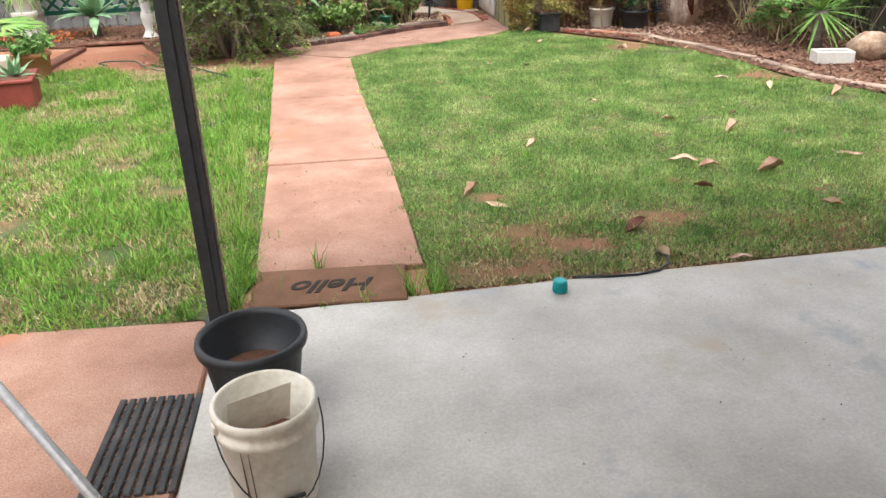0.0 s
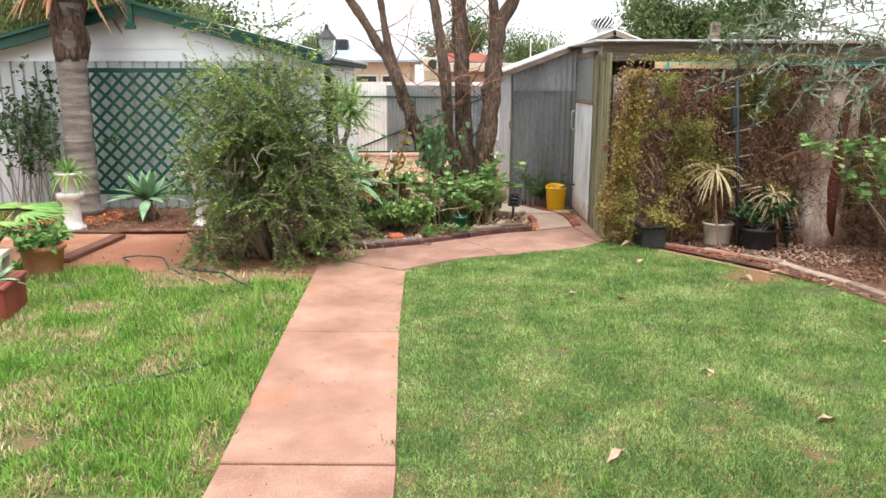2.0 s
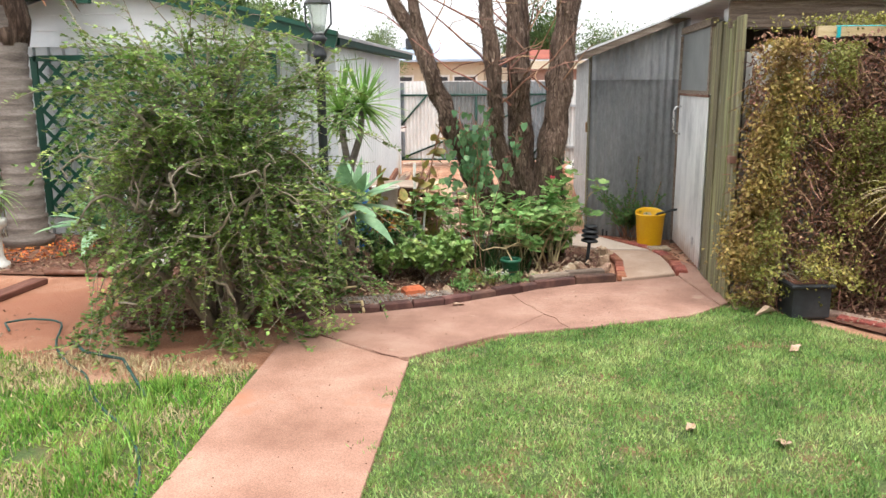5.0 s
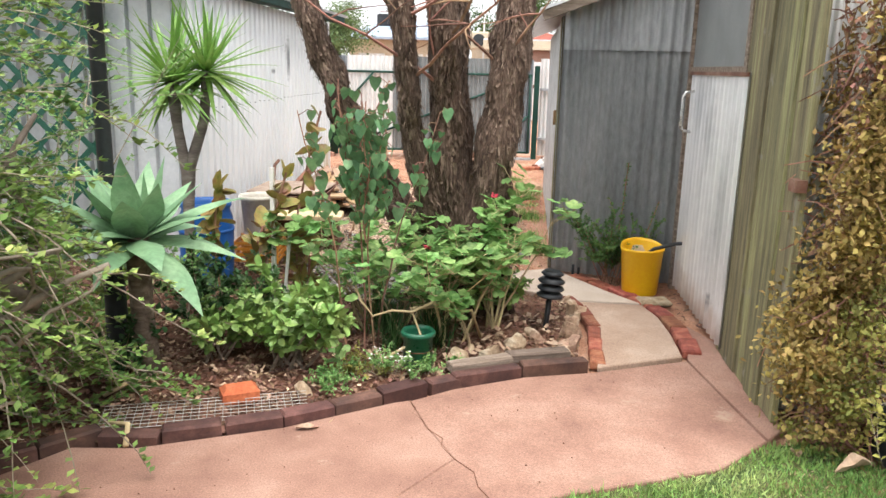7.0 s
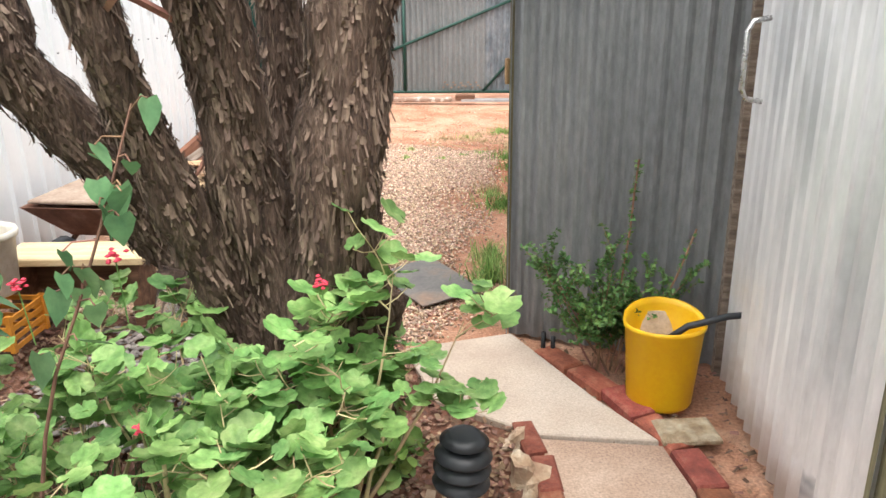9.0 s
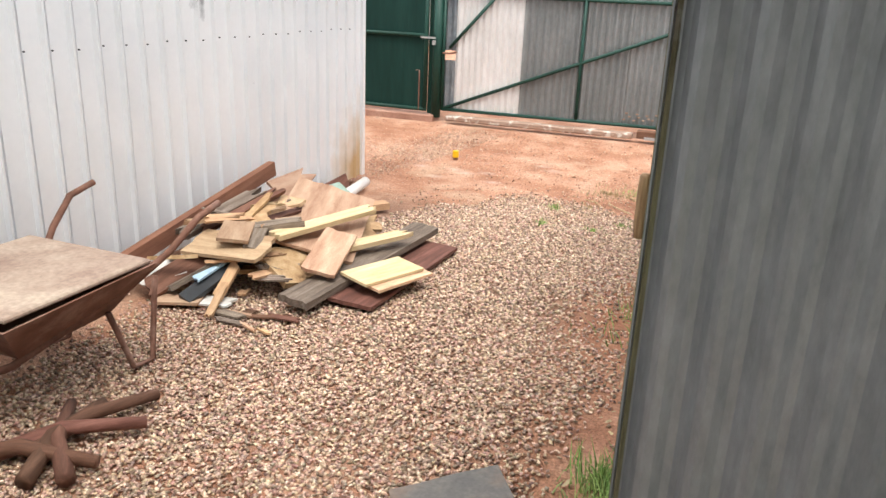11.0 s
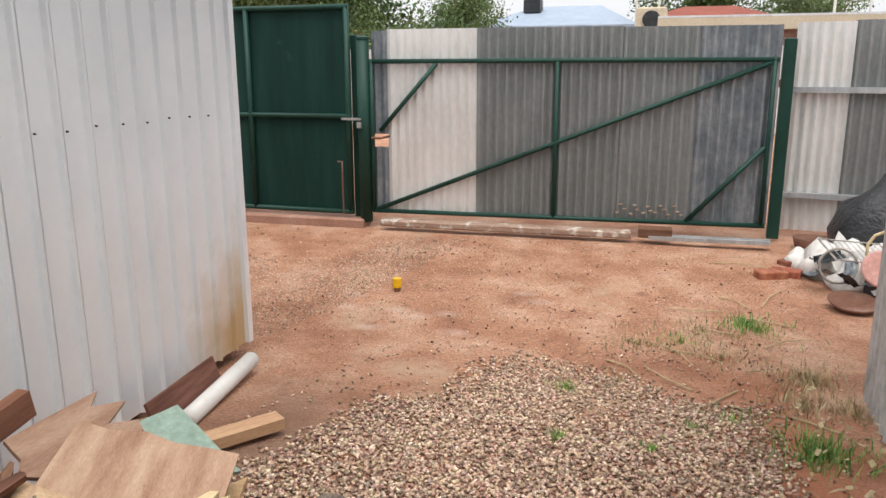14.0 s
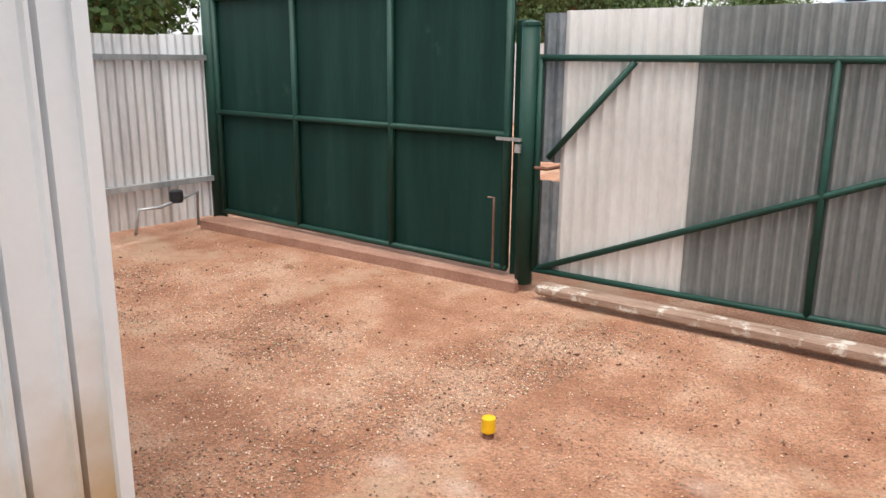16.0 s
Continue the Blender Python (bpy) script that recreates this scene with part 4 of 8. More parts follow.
turf([(0.42, 3.36), (4.5, 3.45), (4.2, 4.3), (2.0, 4.35), (0.42, 4.3)], 5200, 45, BLADE3, lambda x, y: 0.026 + 0.0 * x, 0.006, STRAW, "dry_grass", "thin dead turf beside the slab", lambda x, y: np.clip((4.35 - y) * 1.1, 0, 1) * (0.25 + 0.75 * (vnoise(x, y, 4.5, 15) > 0.5)), ((0.95, 3.9, 0.16), (1.75, 4.0, 0.2), (0.85, 3.5, 0.12)))
turf([(0.42, 3.37), (4.5, 3.47), (4.2, 4.5), (0.42, 4.5)], 2600, 46, BLADE3, lambda x, y: 0.02 + 0.02 * vnoise(x, y, 5, 6), 0.006, GRASS, "sparse_grass", "sparse green clumps beside the slab", lambda x, y: 0.9 * (vnoise(x, y, 5.5, 16) > 0.58), ((1.75, 4.0, 0.15), (0.85, 3.5, 0.12)))


def tufts(spots, name, label, mat=TALLGRASS, seed=50):
    r = np.random.RandomState(seed)
    P, H, Wd = [], [], []
    for x, y, rad, h, n in spots:
        a, d = r.rand(n) * 6.3, np.abs(r.randn(n)) * rad * 0.5
        P.append(np.c_[x + np.cos(a) * d, y + np.sin(a) * d, [height(0, y) - 0.012 + (0.014 if y < 12 else 0)] * n])
        H.append(h * (0.5 + r.rand(n)))
    P, H = np.concatenate(P), np.concatenate(H)
    n = len(P)
    mass(name, BLADE3[0], BLADE3[1], P, r.rand(n) * 6.3, r.randn(n) * 0.35, r.randn(n) * 0.2, np.c_[np.full(n, 0.0055), H * 1.1, H], mat, None, label, "stuff", "grass")


e_ = [(-0.45 - 0.03 * i + R.uniform(-0.05, 0.02), 3.6 + i * 0.26, 0.13, 0.12, 80) for i in range(20)]
tufts(e_, "edge_grass", "overgrown grass along the path edge")
tufts([(0.40 - 0.035 * i * 0.9, 3.8 + i * 0.6, 0.1, 0.03, 60) for i in range(9)], "edge_grass", "short grass against the path edge", GRASS, 51)
tufts([(0.41, 3.40, 0.1, 0.12, 70), (0.3, 3.36, 0.06, 0.14, 25), (-0.12, 3.7, 0.04, 0.11, 18), (-0.48, 3.38, 0.1, 0.12, 60), (0.1, 3.32, 0.05, 0.08, 20), (-0.05, 3.30, 0.05, 0.08, 16), (1.29, 5.2, 0.12, 0.05, 60)], "weed_tuft", "green weeds around the doormat", TALLGRASS, 52)
tufts([(1.30, 17.06, 0.22, 0.055, 420), (1.0, 17.3, 0.2, 0.03, 60), (1.14, 18.68, 0.16, 0.05, 160), (1.33, 16.55, 0.16, 0.05, 260), (1.32, 15.24, 0.22, 0.07, 420), (1.22, 15.52, 0.16, 0.05, 200), (1.36, 16.0, 0.12, 0.05, 90), (0.31, 17.44, 0.07, 0.04, 60), (0.85, 17.16, 0.08, 0.03, 40), (1.31, 14.1, 0.14, 0.10, 200), (1.33, 13.8, 0.16, 0.12, 240),
       (0.7, 16.9, 0.08, 0.03, 60), (1.2, 18.6, 0.3, 0.04, 160), (0.8, 18.3, 0.2, 0.03, 80), (0.35, 16.9, 0.05, 0.04, 40)], "weed_tuft", "green weeds along the shed foot", GRASS, 53)
tufts([(1.3, 17.55, 0.25, 0.05, 220), (1.37, 17.9, 0.25, 0.05, 300), (0.57, 18.2, 0.3, 0.03, 260), (0.52, 17.63, 0.2, 0.02, 120), (0.9, 18.5, 0.3, 0.03, 220), (1.0, 18.1, 0.3, 0.04, 140), (1.25, 15.7, 0.2, 0.05, 160), (1.5, 17.5, 0.1, 0.08, 60)], "dry_tuft", "dry straw tufts in red soil", STRAW, 54)
tufts([(0.75, 11.35, 0.12, 0.28, 160), (0.45, 11.5, 0.15, 0.3, 160), (0.55, 11.25, 0.1, 0.22, 90)], "strappy_plant", "dark strappy leaves among the geraniums", DARKLEAF, 55)

# ---- house behind the walk, to close the porch ----
porch = thing("porch_roof", 3.6, 1.3, 0, 0, "flat porch roof over the slab", "roof", "", "structure")
MB().box((0, 0, 2.62), (8.4, 4.1, 0.06)).to("roof_sheet", GALV, porch)
MB().box((0, 1.99, 2.53), (8.4, 0.08, 0.16)).to("beam", DARKMETAL, porch)
MB().box((2.0, -0.9, 1.3), (22, 0.2, 2.8)).to("wall_house", CREAM, None, "plain rendered house wall behind the porch", False, "structure")
post = thing("porch_post", -0.53, 3.25, 0.0, 4, "dark grey square steel porch post with a raised centre rib", "post")
MB().box((0, 0, 1.27), (0.075, 0.075, 2.54), bev=0.006).box((-0.006, -0.041, 1.27), (0.022, 0.008, 2.54)).box((-0.041, 0.0, 1.27), (0.008, 0.022, 2.54)).to("shaft", DARKMETAL, post)
MB().box((0.0415, 0, 1.27), (0.006, 0.06, 2.54)).to("edge_strip", GREYWOOD, post, "weathered grey edge strip")
MB().box((0, 0, 0.012), (0.13, 0.13, 0.024)).to("base_plate", DARKMETAL, post)

# ---- garage ----
garage = thing("garage", -3.55, 12.75, 0, 0, "pale grey steel clad garage with green barge boards", "garage", "", "structure")


def gable(x):
    return 2.62 - abs(x - 2.45) * 0.262


# Front sheets take the darker copy: their shade is put into the colour.
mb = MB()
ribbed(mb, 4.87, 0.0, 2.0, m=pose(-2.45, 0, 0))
mb.to("wall", COLORBDIM, garage, "ribbed pale grey front wall, tone lowered for its dimmer light")
mb = MB()
for k in range(4):
    z0, z1 = 2.0 + 0.16 * k, 2.0 + 0.16 * (k + 1)
    half = max(0.05, (2.66 - z0 - 0.02) / 0.262)
    hi = max(0.02, (2.66 - z1 - 0.02) / 0.262)
    mb.add([(-min(half, 2.45), -0.022, z0), (min(half, 2.42), -0.022, z0), (min(hi, 2.42), -0.004, z1), (-min(hi, 2.45), -0.004, z1), (-min(half, 2.45), 0.01, z0), (min(half, 2.42), 0.01, z0)], [(0, 1, 2, 3), (0, 4, 5, 1)])
mb.to("gable_board", COLORB, garage, "horizontal weatherboards in the gable")
mb = MB()
ribbed(mb, 4.67, 0.0, 1.98, pitch=0.143, rib=0.046, amp=0.019, m=pose(2.42, 0, 0, 0, 0, 91.99))
mb.to("wall", COLORBSTAIN, garage, "ribbed pale grey side wall stained brown at its foot")
MB().box((-0.09, 4.64, 1), (4.66, 0.04, 2.0)).to("wall", COLORB, garage)
MB().box((-2.44, 2.2, 1), (0.04, 4.4, 2.0)).to("wall", COLORB, garage)
for sx in (-1, 1):
    L = 2.62
    m = pose(0, 0, 2.72) @ pose(0, 0, 0, 0, sx * 14.7, 0)
    MB().box((sx * L / 2, 2.15, 0.0), (L, 4.9, 0.03), m).to("roof", GALV, garage, "grey sheet roof")
    MB().box((sx * L / 2, -0.33, -0.05), (L, 0.05, 0.15), m).to("barge_board", GREENTRIM, garage, "green painted barge board")
    MB().box((sx * L / 2, -0.37, 0.02), (L, 0.07, 0.04), m).to("barge_cap", GREENTRIM, garage, "dark green barge capping")
MB().box((0, -0.36, 2.62), (0.09, 0.05, 0.36)).box((0, -0.36, 2.42), (0.13, 0.06, 0.05)).to("finial", GREENTRIM, garage, "green pendant at the gable tip")
MB().box((2.47, 2.15, 2.02), (0.1, 4.7, 0.1), bev=0.01).to("gutter", GREENPANEL, garage, "dull green eaves gutter")
MB().box((2.262, 4.665, 1.0), (0.04, 0.04, 2.0)).to("corner_flashing", COLORB, garage)
mb = MB()
for k in range(31):
    y_ = 0.125 + 0.143 * k
    for z_ in (1.135,):
        mb.lathe([(0.0038, -0.006), (0.0038, 0.001), (0.002, 0.003)], 6, m_=pose(2.42 - 0.0347 * y_ + 0.030, y_, z_ + 0.004 * ((k * 5) % 3), 0, 90, 0))
mb.to("screw", DARKMETAL, garage, "small dark roofing screws", False, "stuff")

lat = thing("trellis", -4.28, 12.60, 0.23, 0, "dark green diagonal lattice trellis fixed to the garage wall", "trellis")
LW, LH = 2.55, 1.67
for bx, bz, sx, sz in ((0, LH / 2, 0.07, LH), (LW, LH / 2, 0.07, LH), (LW / 2, 0.02, LW, 0.06), (LW / 2, LH - 0.02, LW, 0.06)):
    MB().box((bx, -0.01, bz), (sx, 0.03, sz)).to("rail", GREENTRIM, lat)


def slats(s):
    k, out = -LH, []
    while k < LW:
        x0, x1 = max(0, k), min(LW, k + LH)
        if x1 - x0 > 0.06:
            out.append((x0, x0 - k, x1, x1 - k))
        k += 0.195
    for x0, z0, x1, z1 in out:
        if s < 0:
            z0, z1 = LH - z0, LH - z1
        a, b = Vector((x0, 0.0 if s > 0 else -0.012, z0)), Vector((x1, 0.0 if s > 0 else -0.012, z1))
        d = (b - a)
        m = Matrix.Translation((a + b) / 2) @ pose(0, 0, 0, 0, -math.degrees(math.atan2(d.z, d.x)), 0)
        MB().box((0, 0, 0), (d.length, 0.008, 0.040), m).to("slat", GREENTRIM, lat)


slats(1)
slats(-1)

# ---- shed and lean-to ----
shed = thing("shed", 1.45, 13.12, 0, 0, "old galvanised iron shed with a gabled roof and turning vent", "shed", "", "structure")
tilt = math.degrees(math.atan2(-0.25, 0.88))
mb = MB()
corrugated(mb, 0.94, 0.01, 1.66, m=pose(0, 0, 0, 0, 0, tilt), amp=0.0105)
mb.to("wall", GALVDARK, shed, "dark weathered corrugated wall sheet")
mb = MB()
corrugated(mb, 0.94, 1.62, 2.2, m=pose(0, -0.014, 0, 0, 0, tilt), amp=0.0105, zt=lambda x: 1.88 + 0.4 * x)
mb.to("wall_patch", GALV, shed, "lighter overlapping iron patch under the roof")
mb = MB()
corrugated(mb, 4.33, -0.05, 1.86, m=pose(0.10, 4.55, 0, 0, 0, -91), amp=0.0105, pitch=0.076)
mb.to("wall", SHEDSIDE, shed, "weathered corrugated side wall with nail holes")
MB().box((0.022, 0.012, 0.93), (0.045, 0.003, 1.86)).box((-0.012, 0.014, 0.93), (0.003, 0.03, 1.86)).to("corner_trim", GALVDARK, shed, "folded dark iron corner")
MB().box((0.012, 0.095, 0.93), (0.062, 0.11, 1.84), bev=0.006).to("corner_post", MOSSWOOD, shed, "pale timber corner post")
MB().box((1.7, 4.55, 0.95), (3.2, 0.04, 1.9)).box((3.3, 2.3, 0.95), (0.04, 4.5, 1.9)).to("wall_back", GALV, shed)
for sx in (-1, 1):
    m = pose(1.32, 2.2, 2.43) @ pose(0, 0, 0, 0, sx * 20.5, 0)
    MB().box((sx * 0.80, 0, 0), (1.6, 5.0, 0.02), m).to("roof", GALVWHITE, shed, "pale iron roof sheet")
    mb = MB()
    MB().box((sx * 0.80, -2.48, -0.04), (1.6, 0.03, 0.07), m).to("barge_board", GREYWOOD, shed)
vent = thing("roof_vent", 2.70, 13.25, 2.42, 0, "white ribbed turning roof vent on the shed ridge", "vent")
MB().lathe([(0.09, -0.05), (0.09, 0.03), (0.12, 0.03), (0.12, 0.045)], 16).to("collar", GALVWHITE, vent)
MB().lathe([(0.05, 0.04), (0.13, 0.05), (0.165, 0.10), (0.16, 0.16), (0.11, 0.2), (0.03, 0.215)], 20).to("head", DARKMETAL, vent)
for k in range(18):
    a = k * math.pi / 9
    MB().tube([(math.cos(a + t * 0.25) * r, math.sin(a + t * 0.25) * r, z) for t, (r, z) in enumerate(((0.135, 0.05), (0.172, 0.10), (0.168, 0.16), (0.115, 0.205), (0.03, 0.22)))], 0.011, 5).to("vane", GALVWHITE, vent)

lean = thing("lean_to", 2.30, 10.9, 0, 0, "low timber and iron lean-to beside the shed", "shed", "", "structure")
MB().box((0.0, 1.965, 1.0), (0.05, 0.06, 2.05)).box((0.0, 0.66, 1.78), (0.05, 0.05, 0.62)).box((0, 1.3, 2.07), (0.05, 1.32, 0.06)).box((-0.003, 1.3, 1.505), (0.04, 1.32, 0.03)).to("door_frame", GREYWOOD, lean)
MB().box((0.0, 1.3, 1.78), (0.012, 1.26, 0.54)).to("fly_screen", SCREEN, lean, "grey mesh panel above the door")
MB().box((2.4, -0.02, 2.065), (4.9, 0.045, 0.19), bev=0.004).to("fascia", GREYWOOD, lean, "long weathered timber fascia")
MB().box((2.4, 1.1, 2.185), (5.1, 2.5, 0.02), m=pose(0, 0, 0, 0.6, 0, 0)).to("roof", GALVWHITE, lean, "thin pale roof sheet edge")
# The eave's shade is put into this recessed wall's dark colour.
MB().box((2.4, 0.6, 1.0), (4.7, 0.03, 2.0)).to("wall", DARKTIMBER, lean, "recessed wall under the eave, shade put into its dark colour")
MB().box((0.06, 0.42, 1.2), (0.03, 0.3, 1.9)).to("side_sheet", GALVWHITE, lean)
MB().box((4.75, 1.1, 1.0), (0.03, 2.3, 2.1)).to("wall", GALV, lean)
mb = MB()
corrugated(mb, 0.62, 0.02, 1.80, m=pose(0.07, -0.12, 0), pitch=0.076)
mb.to("wall", GALVWHITE, lean, "pale iron behind the vines")
DOORPAINT = GALVWHITE
for c_, s_ in (((0.28, 0, 1.22), (0.13, 1, 0.20)), ((0.62, 0, 1.10), (0.10, 1, 0.22)), ((1.0, 0, 0.75), (0.10, 1, 0.3))):
    DOORPAINT = rust_splash(DOORPAINT, "smeared_pale_iron", c_, s_, (0.36, 0.38, 0.40), 13.0, 0.7, 1.7, 0.6)
DOORPAINT = rust_splash(DOORPAINT, "foot_stained_iron", (0.65, 0, -0.05), (1.2, 1, 0.22), (0.36, 0.24, 0.16), 9.0, 0.8, 1.7, 0.7)
door = thing("shed_door", 2.28, 12.74, 0.05, -90, "pale corrugated iron shed door with brush marks, closed", "door", "", "")
mb = MB()
corrugated(mb, 1.30, 0.0, 1.44, pitch=0.09, amp=0.0155)
mb.to("leaf", DOORPAINT, door)
MB().tube([(0.16, -0.018, 1.06), (0.16, -0.07, 1.07), (0.16, -0.085, 1.10), (0.16, -0.085, 1.28), (0.16, -0.07, 1.31), (0.16, -0.018, 1.32)], 0.009, 8).to("handle", CHROME, door, "chrome pull handle", True)
MB().box((0.65, -0.016, 1.43), (1.3, 0.012, 0.02)).to("top_strip", RUST, door, "rusty top edge")
board = thing("timber_hoarding", 2.315, 11.56, 0.0, -90, "moss streaked green-brown boards standing on end", "boards")
for i in range(5):
    MB().box((0.10 + 0.19 * i, -0.02 - 0.012 * (i % 2), 1.01 + 0.012 * ((i * 2) % 3)), (0.180 + 0.006 * (i % 2), 0.025, 2.02), bev=0.006).to("board", MOSSWOOD, board)
MB().box((0.93, -0.04, 1.05), (0.07, 0.05, 0.05)).to("latch", RUST, board, "rusty latch")

# ---- gates and back fences ----
solid = thing("solid_gate", -4.95, 20.42, 0.05, 0, "tall dark green sheet steel gate in a tubular frame, closed", "gate")
GW = 2.93
for x in (0.02, GW / 3, 2 * GW / 3, GW - 0.02):
    MB().tube([(x, 0, 0.02), (x, 0, 1.78)], 0.024, 10).to("upright", GREEN, solid, "", True)
for z in (0.03, 0.87, 1.78):
    MB().tube([(0.0, -0.002, z), (GW, -0.002, z)], 0.022, 10).to("rail", GREEN, solid, "", True)
for i in range(3):
    MB().box((GW / 6 + i * GW / 3, 0.026, 0.9), (GW / 3 - 0.004, 0.006, 1.76)).to("panel", GREENPANEL, solid)
MB().tube([(GW - 0.08, -0.04, 0.02), (GW - 0.08, -0.04, 0.48), (GW - 0.12, -0.05, 0.48)], 0.007, 6).to("drop_bolt", RUST, solid, "rusty drop bolt")
MB().box((GW + 0.02, -0.04, 0.85), (0.18, 0.02, 0.02)).box((GW + 0.1, -0.06, 0.80), (0.04, 0.02, 0.05)).to("latch", CHROME, solid, "steel latch with padlock")
for x, h, r_ in ((-5.03, 2.0, 0.06), (-1.905, 1.56, 0.055)):
    t_ = thing("gate_post", x, 20.44, 0, 0, "round dark green steel gate post", "post", "gate posts")
    MB().tube([(0, 0, 0), (0, 0, h)], r_, 14).to("shaft", GREEN, t_, "", True)
    MB().lathe([(r_ + 0.004, 0), (r_ + 0.004, 0.02), (0.01, 0.035)], 14, (0, 0, h)).to("cap", GREEN, t_)
t_ = thing("gate_post", -2.0, 20.50, 0, 0, "flat dark green steel stop post", "post", "gate posts")
MB().box((0, 0, 0.8), (0.06, 0.05, 1.6), bev=0.006).to("shaft", GREEN, t_)
t_ = thing("gate_post", 1.47, 20.78, 0, 0, "flat dark green steel hinge post", "post", "gate posts")
MB().box((0, 0, 0.76), (0.09, 0.06, 1.56), bev=0.008).to("shaft", GREEN, t_)
MB().box((-0.06, -0.01, 1.2), (0.05, 0.03, 0.06)).to("hinge", RUST, t_, "rusty hinge")

cg = thing("corrugated_gate", -1.86, 20.44, 0.0, math.degrees(math.atan2(0.22, 3.27)), "closed wide gate of patched corrugated iron on green pipe", "gate")
W3 = 3.26
for x0, x1, mt, zt in ((0.02, 0.16, GATEBLUE, 0), (0.16, 0.92, GATECREAM, 0), (0.92, 1.52, GATEGREY, 0), (1.52, 2.09, GATEGREY, 0), (2.09, 2.68, GATEGREY, 0), (2.68, W3, GATEBLUE, 0)):
    if x0 < 0.1:
        for a, b in ((0.11, 0.66), (0.77, 1.63)):
            mb = MB()
            corrugated(mb, x1 - x0, a, b, m=pose(x0, 0.03, 0), amp=0.0145)
            mb.to("sheet", mt, cg, "short bluish iron strip")
        continue
    mb = MB()
    corrugated(mb, x1 - x0 + 0.015, 0.10, 1.635 + 0.006 * (int(x0 * 10) % 2), m=pose(x0, 0.03 - 0.003 * (int(x0 * 7) % 2), 0), amp=0.0145)
    mb.to("sheet", mt, cg, {GATECREAM: "cream painted iron sheet", GATEGREY: "dull grey iron sheet", GATEBLUE: "bluish mottled iron sheet"}[mt])
for a, b in (((0.03, 0.09), (0.03, 1.40)), ((1.60, 0.09), (1.60, 1.38)), ((W3 - 0.03, 0.09), (W3 - 0.03, 1.40)), ((0.03, 1.38), (W3, 1.38)), ((0.03, 0.10), (W3, 0.10)),
             ((0.05, 0.11), (W3 - 0.05, 1.36)), ((0.10, 0.80), (0.60, 1.36)), ((2.66, 0.11), (W3 - 0.05, 0.72))):
    MB().tube([(a[0], 0.0, a[1]), (b[0], 0.0, b[1])], 0.019, 8).to("frame_tube", GREEN, cg, "", True)
r_ = random.Random(9)
for i in range(16):
    MB().box((2.12 + 0.034 * i + r_.uniform(-0.012, 0.012), 0.008, 0.165 + 0.03 * ((i * 5) % 3) + r_.uniform(-0.01, 0.01)), (0.030, 0.012, 0.014), bev=0.003).to("mortar_crumb", CREAMC, cg)
MB().tube([(0.03, -0.03, 0.74), (0.12, -0.05, 0.74), (0.2, -0.05, 0.76)], 0.012, 6).to("bolt", RUST, cg, "rusty slide bolt")

for nm, x, y, L, rz, h, mts, lb in (("fence_right", 1.53, 20.95, 5.2, -6, 1.66, (GATECREAM, GATEGREY, GALV), "corrugated iron boundary fence in mixed sheets"),
                                    ("fence_left", -5.06, 16.2, 4.25, 90, 1.53, (GALVWHITE, COLORB), "ribbed pale iron side fence")):
    fe = thing(nm, x, y, 0, rz, lb, "fence", "", "structure")
    k, i = 0.0, 0
    while k < L - 0.05:
        w = min(0.76 if nm == "fence_left" else (0.40 if i == 0 else 0.7), L - k)
        mb = MB()
        m = pose(k, 0, 0)
        corrugated(mb, w + 0.01, 0.03, h + 0.01 * (i % 2), m=m, amp=0.013)
        mb.to("sheet", mts[i % len(mts)], fe)
        k, i = k + w, i + 1
    for z in (0.32, 1.15) if nm == "fence_right" else (0.36, h - 0.17):
        MB().box((L / 2, -0.03, z), (L, 0.04, 0.045)).to("rail", GALV, fe)
# the left fence faces the yard
bm_ = thing("gate_sill", -4.9, 20.33, 0, 7.0, "long pinkish concrete sill under the green gate", "sill", "", "structure")
MB().box((1.5, 0.12, -0.015), (3.1, 0.22, 0.09), bev=0.012).to("kerb", PINK, bm_)
bm_.matrix_basis = pose(-4.95, 20.20, 0, 0, 0, 2.5)
sl = thing("timber_sleeper", -1.72, 20.36, 0.02, 2.0, "long split grey sleeper with flaking white paint under the gate", "sleeper")
MB().box((1.05, 0, 0.0), (2.12, 0.12, 0.06), bev=0.012).to("beam", surf("flaking_sleeper_paint", [(0.20, 0.12, 0.085), (0.30, 0.20, 0.15), (0.38, 0.28, 0.22)], 4, 40, 0.9, 0.6, 0.004, squash=(1, 8, 8), spots=[((0.56, 0.51, 0.45), 11, 0.55)]), sl)
t_ = thing("timber_offcut", 0.45, 20.42, 0.02, 3, "short red-brown timber block", "timber")
MB().box((0.12, 0, 0.03), (0.26, 0.11, 0.08), bev=0.008).to("block", DARKWOOD, t_)
t_ = thing("metal_channel", 0.55, 20.44, 0.0, 3, "thin grey steel channel lying below the gate", "channel")
MB().box((0.42, -0.05, 0.015), (0.9, 0.07, 0.03)).box((0.42, -0.05, 0.035), (0.9, 0.02, 0.012)).to("channel", GALV, t_)

# ---- eastern fence beside the right bed ----
ef = thing("fence_east", 6.45, 3.0, 0, 90, "dark weathered close-boarded fence", "fence", "", "structure")
for i in range(52):
    MB().box((0.075 + 0.15 * i, 0.01 * (i % 2), 0.85), (0.145, 0.018, 1.7 + 0.02 * ((i * 7) % 3))).to("paling", DARKTIMBER, ef)


